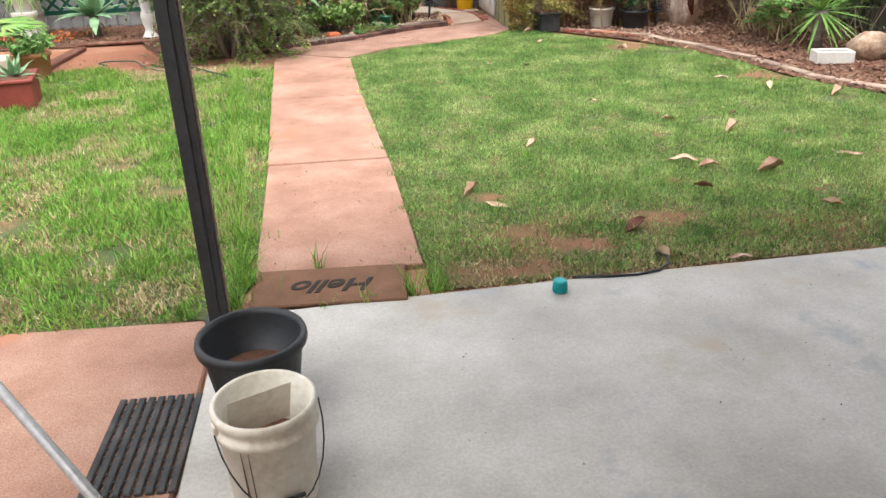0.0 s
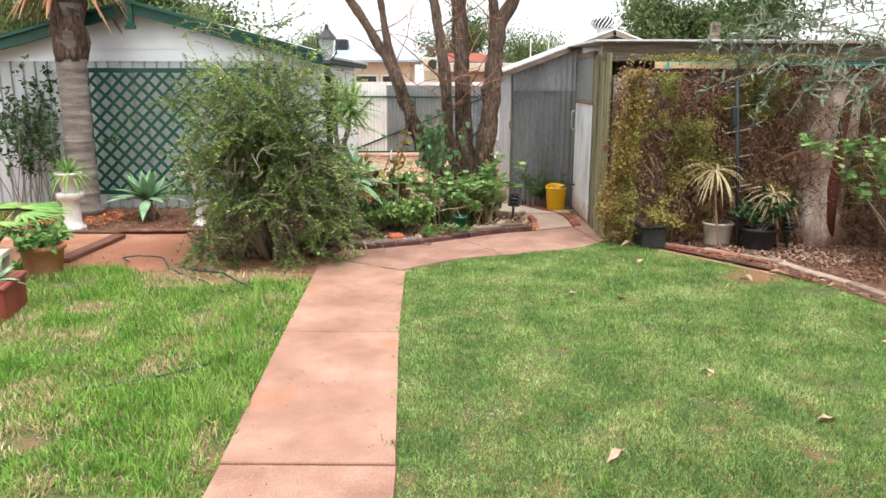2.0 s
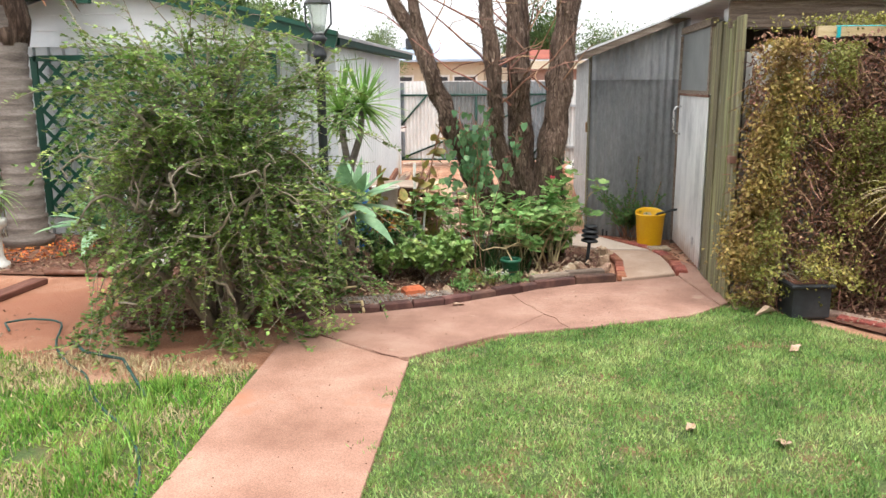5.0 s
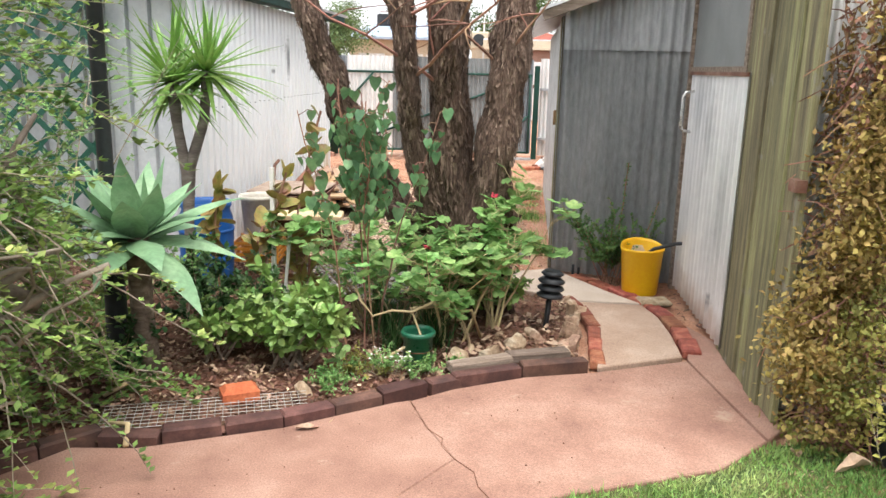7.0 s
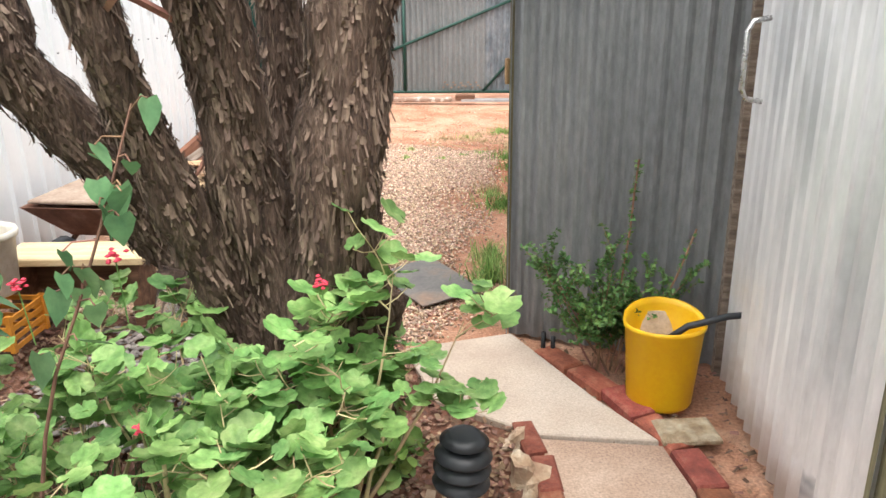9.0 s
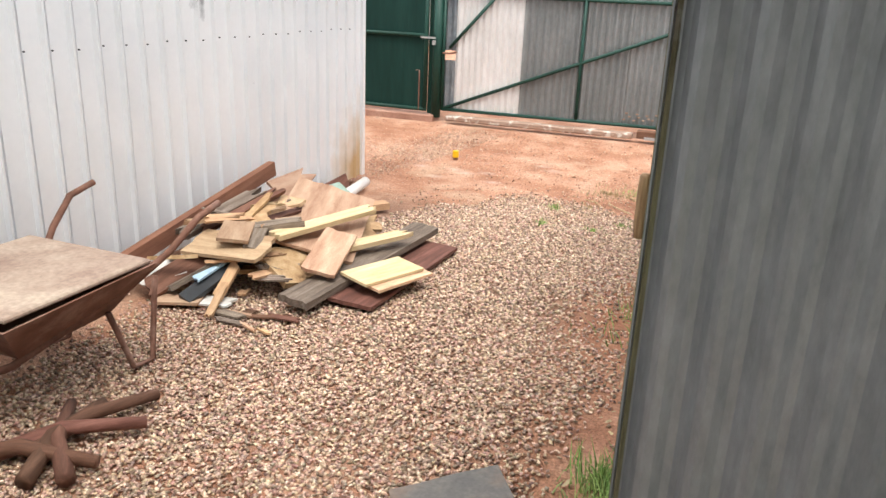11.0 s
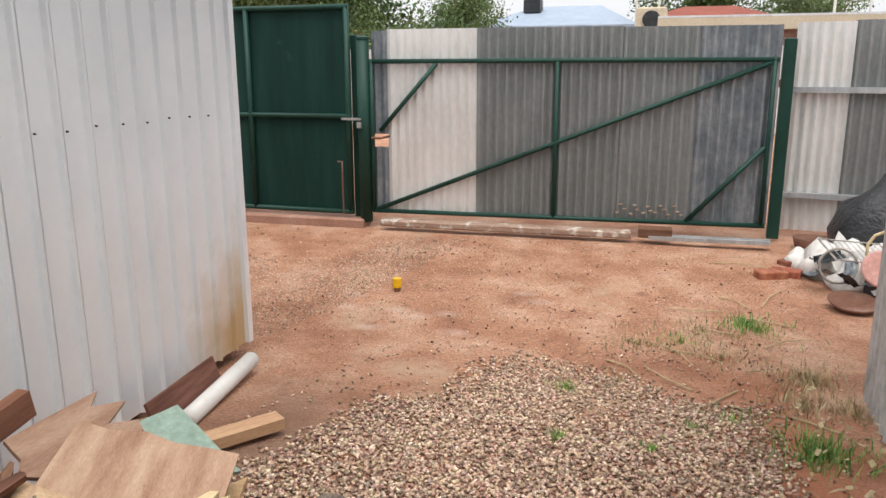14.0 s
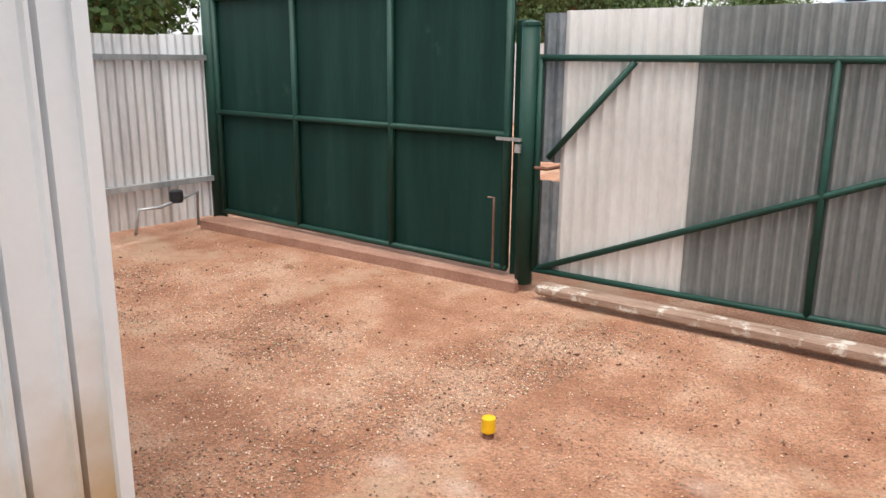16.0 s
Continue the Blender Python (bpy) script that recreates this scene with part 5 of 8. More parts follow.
# ---- the big peeling tree ----
def tree():
    ob = thing("peeling_bark_tree", 0.88, 12.12, 0, 0, "many-stemmed tree with thick grey-brown peeling bark, leafless twigs above", "tree")
    stems = [  # foot, knots above it (world places) with radii
        [((0.80, 12.15, 0.0), 0.15), ((0.62, 12.26, 0.28), 0.13), ((0.47, 12.34, 0.5), 0.115), ((0.33, 12.30, 0.7), 0.10), ((0.24, 12.22, 0.9), 0.092), ((0.16, 12.1, 1.1), 0.088), ((0.087, 12.02, 1.3), 0.084), ((0.007, 12.04, 1.5), 0.078),
         ((-0.067, 12.0, 1.7), 0.074), ((-0.144, 12.05, 1.9), 0.066), ((-0.42, 12.1, 2.35), 0.055), ((-0.72, 12.1, 2.8), 0.05), ((-1.1, 12.1, 3.4), 0.035)],
        [((0.84, 12.1, 0.0), 0.15), ((0.72, 12.05, 0.45), 0.11), ((0.63, 11.96, 0.75), 0.08), ((0.585, 11.9, 0.95), 0.07), ((0.555, 11.82, 1.15), 0.068), ((0.54, 11.7, 1.4), 0.066), ((0.52, 11.62, 1.7), 0.066), ((0.48, 11.62, 2.0), 0.062), ((0.43, 11.66, 2.35), 0.055), ((0.36, 11.7, 2.8), 0.05), ((0.30, 11.75, 3.5), 0.04)],
        [((0.88, 12.1, 0.0), 0.17), ((0.82, 12.06, 0.45), 0.13), ((0.775, 12.0, 0.85), 0.105), ((0.75, 11.96, 1.1), 0.095), ((0.735, 11.9, 1.35), 0.09), ((0.72, 11.82, 1.6), 0.085), ((0.70, 11.82, 2.0), 0.078), ((0.645, 11.9, 2.6), 0.066), ((0.58, 12.0, 3.5), 0.05)],
        [((0.97, 12.06, 0.0), 0.19), ((0.97, 12.02, 0.35), 0.155), ((1.0, 11.98, 0.65), 0.135), ((1.03, 11.96, 0.9), 0.125), ((1.05, 11.95, 1.15), 0.118), ((1.08, 11.98, 1.45), 0.112), ((1.115, 12.06, 1.9), 0.10), ((1.17, 12.1, 2.4), 0.085), ((1.38, 12.1, 2.78), 0.068), ((1.62, 12.1, 3.4), 0.05)],
        [((1.15, 12.12, 2.25), 0.08), ((1.12, 12.12, 2.55), 0.064), ((1.07, 12.1, 2.9), 0.056), ((1.03, 12.1, 3.5), 0.045)],
        [((0.82, 12.25, 0.3), 0.12), ((0.78, 12.34, 0.8), 0.10), ((0.76, 12.38, 1.3), 0.085), ((0.74, 12.38, 2.0), 0.07), ((0.72, 12.4, 2.8), 0.05), ((0.68, 12.4, 3.5), 0.035)],
        [((-0.12, 12.05, 1.82), 0.055), ((-0.20, 12.06, 2.15), 0.044), ((-0.29, 12.1, 2.7), 0.038), ((-0.40, 12.1, 3.5), 0.028)],
    ]
    mb, P, Y, T, RO, S = MB(), [], [], [], [], []
    o = Vector((0.88, 12.12, 0))
    for si, st in enumerate(stems):
        pts, rad = [], []
        for (a, ra), (b, rb) in zip(st, st[1:]):
            for k in range(5):
                t = k / 5
                pts.append(Vector(a).lerp(Vector(b), t) - o)
                rad.append(ra + (rb - ra) * t)
        pts.append(Vector(st[-1][0]) - o)
        rad.append(st[-1][1])
        mb.tube(pts, rad, 30, 0.45, si * 5.0)
        for i in range(len(pts) - 1):
            if pts[i].z > 2.9:
                break
            d = (pts[i + 1] - pts[i]).normalized()
            for _ in range(int(1150 * rad[i] / 0.15 * (pts[i + 1] - pts[i]).length / 0.5)):
                a = R.uniform(0, 6.283)
                q = pts[i].lerp(pts[i + 1], R.random())
                nx = Vector((math.cos(a), math.sin(a), 0))
                nx = (nx - d * nx.dot(d)).normalized()
                rr_ = rad[i] * (1.0 + 0.42 * noise.noise(Vector(((q + nx * rad[i]).x * 9 + si * 5.0, (q + nx * rad[i]).y * 9, q.z * 4)))) + 0.002
                P.append(q + nx * (rr_ + 0.001))
                Y.append(math.atan2(nx.y, nx.x) - math.pi / 2)
                lean_ = math.asin(max(-1, min(1, d.dot(Vector((-math.sin(Y[-1]), math.cos(Y[-1]), 0))))))
                T.append(-lean_ + R.gauss(0.22, 0.3))
                RO.append(R.gauss(0, 0.13) + math.asin(max(-0.9, min(0.9, d.dot(Vector((math.cos(Y[-1]), math.sin(Y[-1]), 0)))))))
                w = 0.004 + 0.013 * R.random() ** 2.5
                S.append((w, 0.024, 0.016 + 0.05 * R.random() ** 2.2))
    mb.to("trunk", BARK, ob, "", True)
    flake = ([(-0.5, 0, -0.5), (0.4, 0.0, -0.55), (0.55, 0.05, 0.1), (0.3, 0.25, 0.5), (-0.35, 0.2, 0.48), (-0.55, 0.0, 0.0)], [(0, 1, 2), (0, 2, 5), (5, 2, 3), (5, 3, 4)])
    mass("flaking_bark", flake[0], flake[1], P, Y, T, RO, S, FLAKE, ob, "peeling papery bark strips")
    for (x, y, z, r_) in ((0.24, -0.12, 0.58, 0.075), (0.12, -0.22, 0.52, 0.05), (0.20, -0.16, 0.30, 0.06)):
        k = MB().lathe([(r_ * 0.2, -r_ * 0.9), (r_ * 0.6, -r_ * 0.75), (r_ * 0.9, -r_ * 0.4), (r_, 0), (r_ * 0.85, r_ * 0.5), (r_ * 0.5, r_ * 0.8), (r_ * 0.2, r_)], 20, (x, y, z))
        k.v = [tuple(Vector((x, y, z)) + (Vector(p) - Vector((x, y, z))) * (0.85 + 0.7 * noise.noise(Vector(p) * 22))) for p in k.v]
        k.to("burl", BARK, ob, "knotty burl where a limb was cut", True)
    MB().tube([(-0.5, 0.0, 0.62), (-0.33, 0.02, 0.56), (-0.2, 0.03, 0.5)], [0.03, 0.04, 0.05], 9, 0.3).to("stub", BARK, ob, "sawn branch stub", True)
    tw = MB()
    r = random.Random(5)
    for st in stems:
        for _ in range(8):
            i = r.randrange(min(3, len(st) - 1), len(st))
            a = Vector(st[i][0]) - o
            if a.z > 1.2:
                k = arch(a, (r.uniform(-1, 1), r.uniform(-1, 1), r.uniform(0.1, 0.9)), r.uniform(0.5, 1.3), 6, -0.03, 0.25, r)
                tw.tube(k, [0.012 * (1 - i2 / 8) for i2 in range(7)], 4)
                for j in range(3):
                    b = k[r.randrange(2, 6)]
                    tw.tube(arch(b, (r.uniform(-1, 1), r.uniform(-1, 1), r.uniform(-0.3, 0.8)), 0.35, 3, 0, 0.3, r), [0.005, 0.004, 0.003, 0.002], 4)
    tw.to("twig_tangle", BROWNTWIG, ob, "bare thin twigs")


tree()


# ---- plants ----
def big_bush():
    r = random.Random(3)
    st = []
    for i in range(165):
        a, e = r.uniform(0, 6.283), r.uniform(-0.5, 1.45)
        z0 = r.uniform(0.25, 1.5)
        d = Vector((math.cos(a) * math.cos(e) * (0.62 if z0 < 0.9 else 0.85), math.sin(a) * math.cos(e) * 0.75, math.sin(e)))
        main = arch((d.x * 0.12, d.y * 0.12, z0), d, r.uniform(0.6, 1.1), 9, 0.08, 0.2, r)
        main = [Vector((q.x, q.y, max(q.z, 0.06))) for q in main]
        st.append((main, [0.008 - 0.00075 * k for k in range(10)], 12, 0.4))
        for _ in range(13):
            t = r.uniform(2.0, 9.0)
            k = min(int(t), 8)
            p = main[k].lerp(main[k + 1], t - k)
            dd = (main[k + 1] - main[k]).normalized() * 0.7 + Vector((r.uniform(-1, 1), r.uniform(-1, 1), r.uniform(-0.35, 0.45)))
            tw = arch(p, dd, r.uniform(0.16, 0.48), 5, r.uniform(0.0, 0.28), 0.14, r)
            st.append(([Vector((q.x, q.y, max(q.z, 0.03))) for q in tw], [0.0032, 0.0028, 0.0022, 0.0018, 0.0014, 0.001], 32, 0.0))
    for i in range(34):
        a = r.uniform(0, 6.283)
        pts = arch((math.cos(a) * 0.5, math.sin(a) * 0.4, r.uniform(0.5, 1.3)), (math.cos(a), math.sin(a), r.uniform(-0.1, 0.3)), r.uniform(0.5, 0.9), 8, 0.35, 0.25, r)
        st.append(([Vector((q.x, q.y, max(q.z, 0.03))) for q in pts], [0.006 - 0.0006 * k for k in range(9)], 34, 0.3))
    ob = leafy("weeping_bush", "large weeping olive-green bush with fine twigs over bare soil", "bush", -1.20, 9.74, st, BUSHLEAF, LEAF, 0.036, TWIG, r=r, flat=0.35, along=True)
    mb = MB()
    for i in range(9):
        a = i * 0.7
        mb.tube(arch((math.cos(a) * 0.1, math.sin(a) * 0.08, 0), (math.cos(a) * 0.5, math.sin(a) * 0.4, 1.3), r.uniform(0.9, 1.6), 8, 0.02, 0.18, r), [0.035 - 0.003 * k for k in range(9)], 7, 0.3)
    mb.tube([(0.35, 0.4, 0.9), (0.2, 0.5, 1.0), (-0.1, 0.5, 0.95), (-0.5, 0.5, 0.98)], [0.05, 0.06, 0.06, 0.05], 8, 0.4)
    mb.tube([(0.45, 0.5, 0.5), (0.2, 0.5, 0.62), (0.0, 0.3, 0.3), (0, 0.1, 0.02)], [0.04, 0.05, 0.06, 0.07], 8, 0.4)
    for _ in range(34):
        a = r.uniform(-2.6, 0.3)
        mb.tube(arch((math.cos(a) * 0.45, math.sin(a) * 0.45, r.uniform(0.3, 1.4)), (math.cos(a) + r.uniform(-1, 1), math.sin(a) * 0.6, r.uniform(-0.3, 0.6)), r.uniform(0.4, 0.7), 8, 0.05, 0.75, r), [0.013 - 0.001 * k for k in range(9)], 6, 0.3)
    mb.to("bough", TWIG, ob, "crooked grey boughs", True)


big_bush()


def bushy(name, label, x, y, n, L, spread, leafmat, tmpl, leafsize, leaves, twigs=3, rad=0.006, stemmat=TWIG, seed=1, z=0.012, up=1.0, droop=0.04, tl=0.15, flat=0.6, base=0.08, cat="plant", lo=0.35, group="", smooth=False, squashy=1.0, reach=0.0):
    r = random.Random(seed)
    st = []
    for _ in range(n):
        a = r.uniform(0, 6.283)
        st += twiggy((r.uniform(-base, base), r.uniform(-base, base) * squashy, 0), (math.cos(a) * spread, math.sin(a) * spread * squashy, up), L * r.uniform(0.6, 1.1), r, rad, twigs, leaves, droop, tl, lo, 0.15, 6)
    return leafy(name, label, cat, x, y, st, leafmat, tmpl, leafsize, stemmat, z, group, smooth, r=r, flat=flat, reach=reach)


def geranium(x, y, seed, n=10, L=0.7, base=0.15, spread=0.55, lv=7):
    ob = bushy("geranium", "sprawling geranium with round scalloped bright green leaves and small red blooms", x, y, n, L, spread, GERLEAF, ROUND, 0.073, int(lv * 1.25), 3, 0.009, STRAW, seed, base=base, cat="geranium", lo=0.5, tl=0.17, flat=0.33, group="geraniums", smooth=True, reach=0.075)
    r = random.Random(seed)
    for _ in range(1):
        a = (r.uniform(-0.2, 0.2), r.uniform(-0.2, 0.1), L * r.uniform(0.95, 1.15))
        mb = MB()
        for k in range(14):
            mb.box((a[0] + r.uniform(-0.018, 0.018), a[1] + r.uniform(-0.018, 0.018), a[2] + r.uniform(-0.012, 0.012)), (0.010, 0.010, 0.007), bev=0.003)
        mb.to("bloom", REDFLOWER, ob, "small crimson bloom")
        MB().tube([(a[0] * 0.8, a[1] * 0.8, a[2] - 0.16), (a[0], a[1], a[2] - 0.01)], 0.002, 4).to("flower_stalk", GERLEAF, ob)
    return ob


STEMS = (((0.80, 11.40, 0.02), (0.74, 11.36, 0.30), (0.77, 11.32, 0.52)),
         ((0.88, 11.3, 0.18), (0.89, 11.3, 0.27), (0.65, 11.15, 0.28), (0.72, 11.05, 0.16), (0.51, 10.98, 0.05), (0.39, 10.95, 0.02), (0.34, 10.92, 0.02)), ((1.00, 11.42, 0.05), (0.95, 11.3, 0.24), (0.86, 11.22, 0.25), (0.75, 11.2, 0.30), (0.66, 11.13, 0.27), (0.56, 11.1, 0.28), (0.47, 11.06, 0.26), (0.41, 11.05, 0.34), (0.38, 11.05, 0.43)), ((0.93, 11.55, 0.02), (0.98, 11.48, 0.24), (1.07, 11.42, 0.42), (1.10, 11.40, 0.50)))
geranium(0.66, 11.50, 11, 13, 0.80, 0.12, 0.5)
geranium(1.05, 11.68, 12, 9, 0.72, 0.05, 0.26, 7)
geranium(0.40, 11.58, 13, 9, 0.72, 0.1, 0.5)
geranium(0.86, 11.36, 14, 5, 0.5, 0.1)
for k, pts in enumerate(STEMS):
    t_ = thing("sprawling_geranium", *pts[0][:2], 0, 0, "bare pale knotty geranium branch sprawling over the bed soil", "geranium", "sprawling geraniums")
    o_ = Vector((*pts[0][:2], 0))
    q_ = [Vector(p) - o_ for p in pts]
    MB().tube(q_, [0.010 - 0.006 * i / (len(q_) - 1) for i in range(len(q_))], 9, 0.5, k * 3.0).to("stem", STRAW, t_, "", True)
    r_ = random.Random(300 + k)
    e_ = [q_[-1] + Vector((r_.uniform(-0.08, 0.08), r_.uniform(-0.06, 0.06), r_.uniform(0.0, 0.09))) for _ in range(7)]
    tw = MB()
    for p in e_:
        tw.tube([q_[-1], q_[-1].lerp(p, 0.5) + Vector((0, 0, 0.01)), p], 0.002, 4)
    tw.to("leaf_stalk", GERLEAF, t_, kind="stuff")
    mass("leaves", ROUND[0], ROUND[1], e_, [r_.uniform(0, 6.28) for _ in e_], np.array([r_.gauss(0.2, 0.4) for _ in e_]), np.array([r_.gauss(0, 0.3) for _ in e_]), [0.07 * r_.uniform(0.6, 1.1) for _ in e_], GERLEAF, t_, smooth=True)
bushy("jade_plant", "green jade plant with fat rounded leaves", 0.08, 10.93, 15, 0.46, 0.6, JADE, OVAL, 0.056, 26, 5, 0.010, GREYWOOD, 21, tl=0.13, base=0.08, cat="succulent", flat=0.7, smooth=True)
bushy("jade_plant", "small low jade plant with fat rounded leaves", -0.30, 10.98, 9, 0.34, 0.6, JADE, OVAL, 0.05, 20, 4, 0.008, GREYWOOD, 22, tl=0.1, base=0.06, cat="succulent", flat=0.7, smooth=True)
bushy("jade_plant", "jade plant at the foot of the peeling tree", 1.02, 11.86, 7, 0.36, 0.6, JADE, OVAL, 0.046, 14, 4, 0.008, GREYWOOD, 23, tl=0.1, base=0.06, cat="succulent", flat=0.7)
bushy("leafy_shrub", "low shrub with fine feathery dark green leaves", -0.42, 11.25, 12, 0.55, 0.5, DARKLEAF, LEAF, 0.04, 24, 5, 0.005, TWIG, 24, tl=0.18)
bushy("leafy_shrub", "low bushy green herb", -0.75, 11.6, 12, 0.55, 0.5, GERLEAF, LEAF, 0.034, 22, 6, 0.005, TWIG, 25, tl=0.16)
bushy("leafy_shrub", "small dark shrub beside the edging", -0.62, 10.65, 9, 0.33, 0.6, DARKLEAF, OVAL, 0.035, 16, 4, 0.005, TWIG, 26, tl=0.12)
bushy("leafy_shrub", "wispy grey-green shrub under the agave", -1.05, 11.05, 12, 0.45, 0.8, BUSHLEAF, LEAF, 0.035, 22, 5, 0.005, TWIG, 27, tl=0.16)
bushy("wall_shrub", "thorny dark green shrub against the shed wall", 1.86, 12.78, 16, 0.50, 0.46, SHRUBLEAF, OVAL, 0.019, 40, 9, 0.005, BROWNTWIG, 28, tl=0.16, cat="bush", squashy=0.35)
r_ = random.Random(77)
leafy("wall_shrub", "tall thin sprays of small leaves on the wall shrub", "bush", 1.87, 12.80, [(arch((0.0, 0, 0.1), (0.0, -0.02, 1), 0.78, 6, -0.0, 0.05, r_), 0.004, 170, 0.2), (arch((0.1, 0, 0.1), (0.35, -0.02, 1), 0.55, 6, 0.0, 0.07, r_), 0.004, 60, 0.2),
      (arch((-0.05, 0, 0.1), (-0.5, -0.05, 1), 0.4, 6, 0.0, 0.07, r_), 0.004, 90, 0.2)], SHRUBLEAF, LEAF, 0.024, BROWNTWIG)
for i, (x, y, s_) in enumerate(((0.60, 10.88, 0.17), (0.36, 10.72, 0.12), (0.42, 10.86, 0.14), (0.80, 10.98, 0.12))):
    bushy("ground_cover", ("white flowering alyssum" if i == 0 else "low straggly ground cover") + " beside the brick edging", x, y, 16, s_, 1.1, GERLEAF if i != 2 else VINELEAF, LEAF, 0.016, 16, 4, 0.002, TWIG, 60 + i, tl=0.06, base=0.07)
P_ = scatter([(0.5, 10.8), (0.7, 10.8), (0.7, 10.97), (0.5, 10.97)], 1600, 61)
mass("alyssum_flowers", CHIP[0], CHIP[1], np.c_[P_, 0.08 + 0.07 * NR.rand(len(P_))], NR.rand(len(P_)) * 6, 0.3, 0.2, 0.009, WHITECER, None, "tiny white flowers", "stuff", "flowers")
# heart leaved creeper hanging in front of the leaning stem
r_ = random.Random(31)
hc = thing("heart_leaf_creeper", 0.37, 11.14, 0, 0, "creeper with drooping blue-green heart-shaped leaves on thin brown stems", "climber")
vine_, P, Y_, S_ = MB(), [], [], []
for i in range(17):
    foot = (r_.uniform(-0.05, 0.12), r_.uniform(0.0, 0.1), 0.02 if i < 4 else r_.uniform(0.6, 0.9))
    k = arch(foot, (r_.uniform(-0.16, 0.14), r_.uniform(-0.1, 0.12), 1), (1.3 if i < 4 else r_.uniform(0.35, 0.62)), 9, 0.0, 0.12, r_)
    vine_.tube(k, [0.006 - 0.0004 * j for j in range(10)], 5)
    for _ in range(15 if i > 3 else 20):
        t = r_.uniform(5.0 if i < 4 else 0.5, 9.0)
        j = min(int(t), 8)
        p_ = k[j].lerp(k[j + 1], t - j)
        if p_.z > 0.62:
            o_ = Vector((r_.uniform(-0.06, 0.06), r_.uniform(-0.06, 0.02), r_.uniform(-0.01, 0.03)))
            vine_.tube([p_, p_ + o_ * 0.7 + Vector((0, 0, 0.012)), p_ + o_], 0.0018, 4)
            P.append(p_ + o_)
            Y_.append(r_.gauss(0, 0.8))
            S_.append(0.066 * r_.uniform(0.6, 1.2))
vine_.to("twig", BROWNTWIG, hc, kind="stuff")
mass("leaves", HEARTV[0], HEARTV[1], P, Y_, np.array([r_.gauss(-1.15, 0.3) for _ in P]), np.array([r_.gauss(0, 0.25) for _ in P]), S_, HEART, hc, smooth=True)


def rubber(x, y, h, seed, n):
    r = random.Random(seed)
    st = []
    for hh in h:
        st.append((arch((r.uniform(-0.1, 0.1), 0, 0), (r.uniform(-0.3, 0.3), r.uniform(-0.2, 0.2), 1), hh, 6, 0, 0.08, r), 0.007, n, 0.55))
    return leafy("rubber_plant", "rubber plant with drooping yellow-green oval leaves, browning at the edges", "plant", x, y, st, RUBBER, OVAL, 0.115, BROWNTWIG, 0.012, "rubber plants", r=r, flat=0.8)


rubber(-0.10, 11.52, (1.25,), 1, 16)
bushy("leafy_shrub", "low mound of fine ferny green herb leaves", -0.08, 11.25, 22, 0.42, 0.7, GERLEAF, LEAF, 0.026, 34, 7, 0.003, TWIG, 63, tl=0.12, base=0.12)
rubber(-0.36, 11.45, (0.95, 0.8, 0.6), 2, 24)
rubber(0.04, 11.42, (0.62, 0.5, 0.45, 0.3), 3, 14)
stake = thing("white_stake", -0.13, 11.38, 0, 0, "white painted timber garden stake", "stake")
MB().box((0, 0, 0.47), (0.022, 0.022, 0.94)).to("stake", WHITECER, stake)
MB().box((0.03, 0, 0.3), (0.016, 0.014, 0.62), pose(0, 0, 0, 0, 6, 0)).to("stake", WHITECER, stake)


def agave(name, label, x, y, z, n, L, w, seed, mat=AGAVE, trunk=0.0, droop=0.9, cat="agave", rise=1.2):
    r = random.Random(seed)
    ob = thing(name, x, y, z, 0, label, cat)
    for i in range(n):
        a = i * 2.399 + r.uniform(-0.2, 0.2)
        e = 1.35 - rise * (i / n) + r.uniform(-0.1, 0.1)
        l = L * (0.65 + 0.4 * i / n) * r.uniform(0.85, 1.1)
        pts = arch((0, 0, trunk), (math.cos(a) * math.cos(e), math.sin(a) * math.cos(e), math.sin(e)), l, 8, droop * 0.12 * (0.3 + i / n), 0.02, r)
        ws = [w * k for k in (0.35, 0.6, 0.85, 1.0, 1.0, 0.85, 0.6, 0.3, 0.02)]
        mb = MB()
        mb.blade(pts, ws, (-math.sin(a), math.cos(a), 0), 0.16)
        mb.to("leaf", mat, ob, "", True)
    if trunk:
        MB().tube([(0.02, 0.0, -0.02), (0, 0.02, trunk * 0.5), (0, 0, trunk + 0.03)], [0.06, 0.05, 0.055], 9, 0.3).to("trunk", GREYWOOD, ob, "pale scarred trunk", True)
    return ob


agave("agave", "grey-green agave rosette on a short shaggy trunk by the trellis", -3.28, 11.82, 0.0, 24, 0.62, 0.125, 1, trunk=0.26, rise=1.05)
agave("agave", "large pale green agave rosette beside the lamp post", -0.57, 10.74, 0.0, 28, 0.58, 0.145, 2, trunk=0.66, rise=1.3)
agave("agave", "small agave planted in the red trough", -2.88, 7.72, 0.26, 18, 0.30, 0.06, 3)
agave("spiky_plant", "spiky green rosette near the palm", -4.75, 11.0, 0.0, 26, 0.5, 0.04, 4, YUCCA, droop=0.6)
dead = MB()
for i in range(16):
    a = R.uniform(0, 6.28)
    dead.blade(arch((0, 0, 0.22), (math.cos(a), math.sin(a), 0.2), 0.3, 5, 0.5, 0.05), [0.02, 0.022, 0.02, 0.014, 0.008, 0.002], (-math.sin(a), math.cos(a), 0), 0.1)
dead.to("dead_leaves", STRAW, bpy.data.objects["agave"], "dried hanging lower leaves")


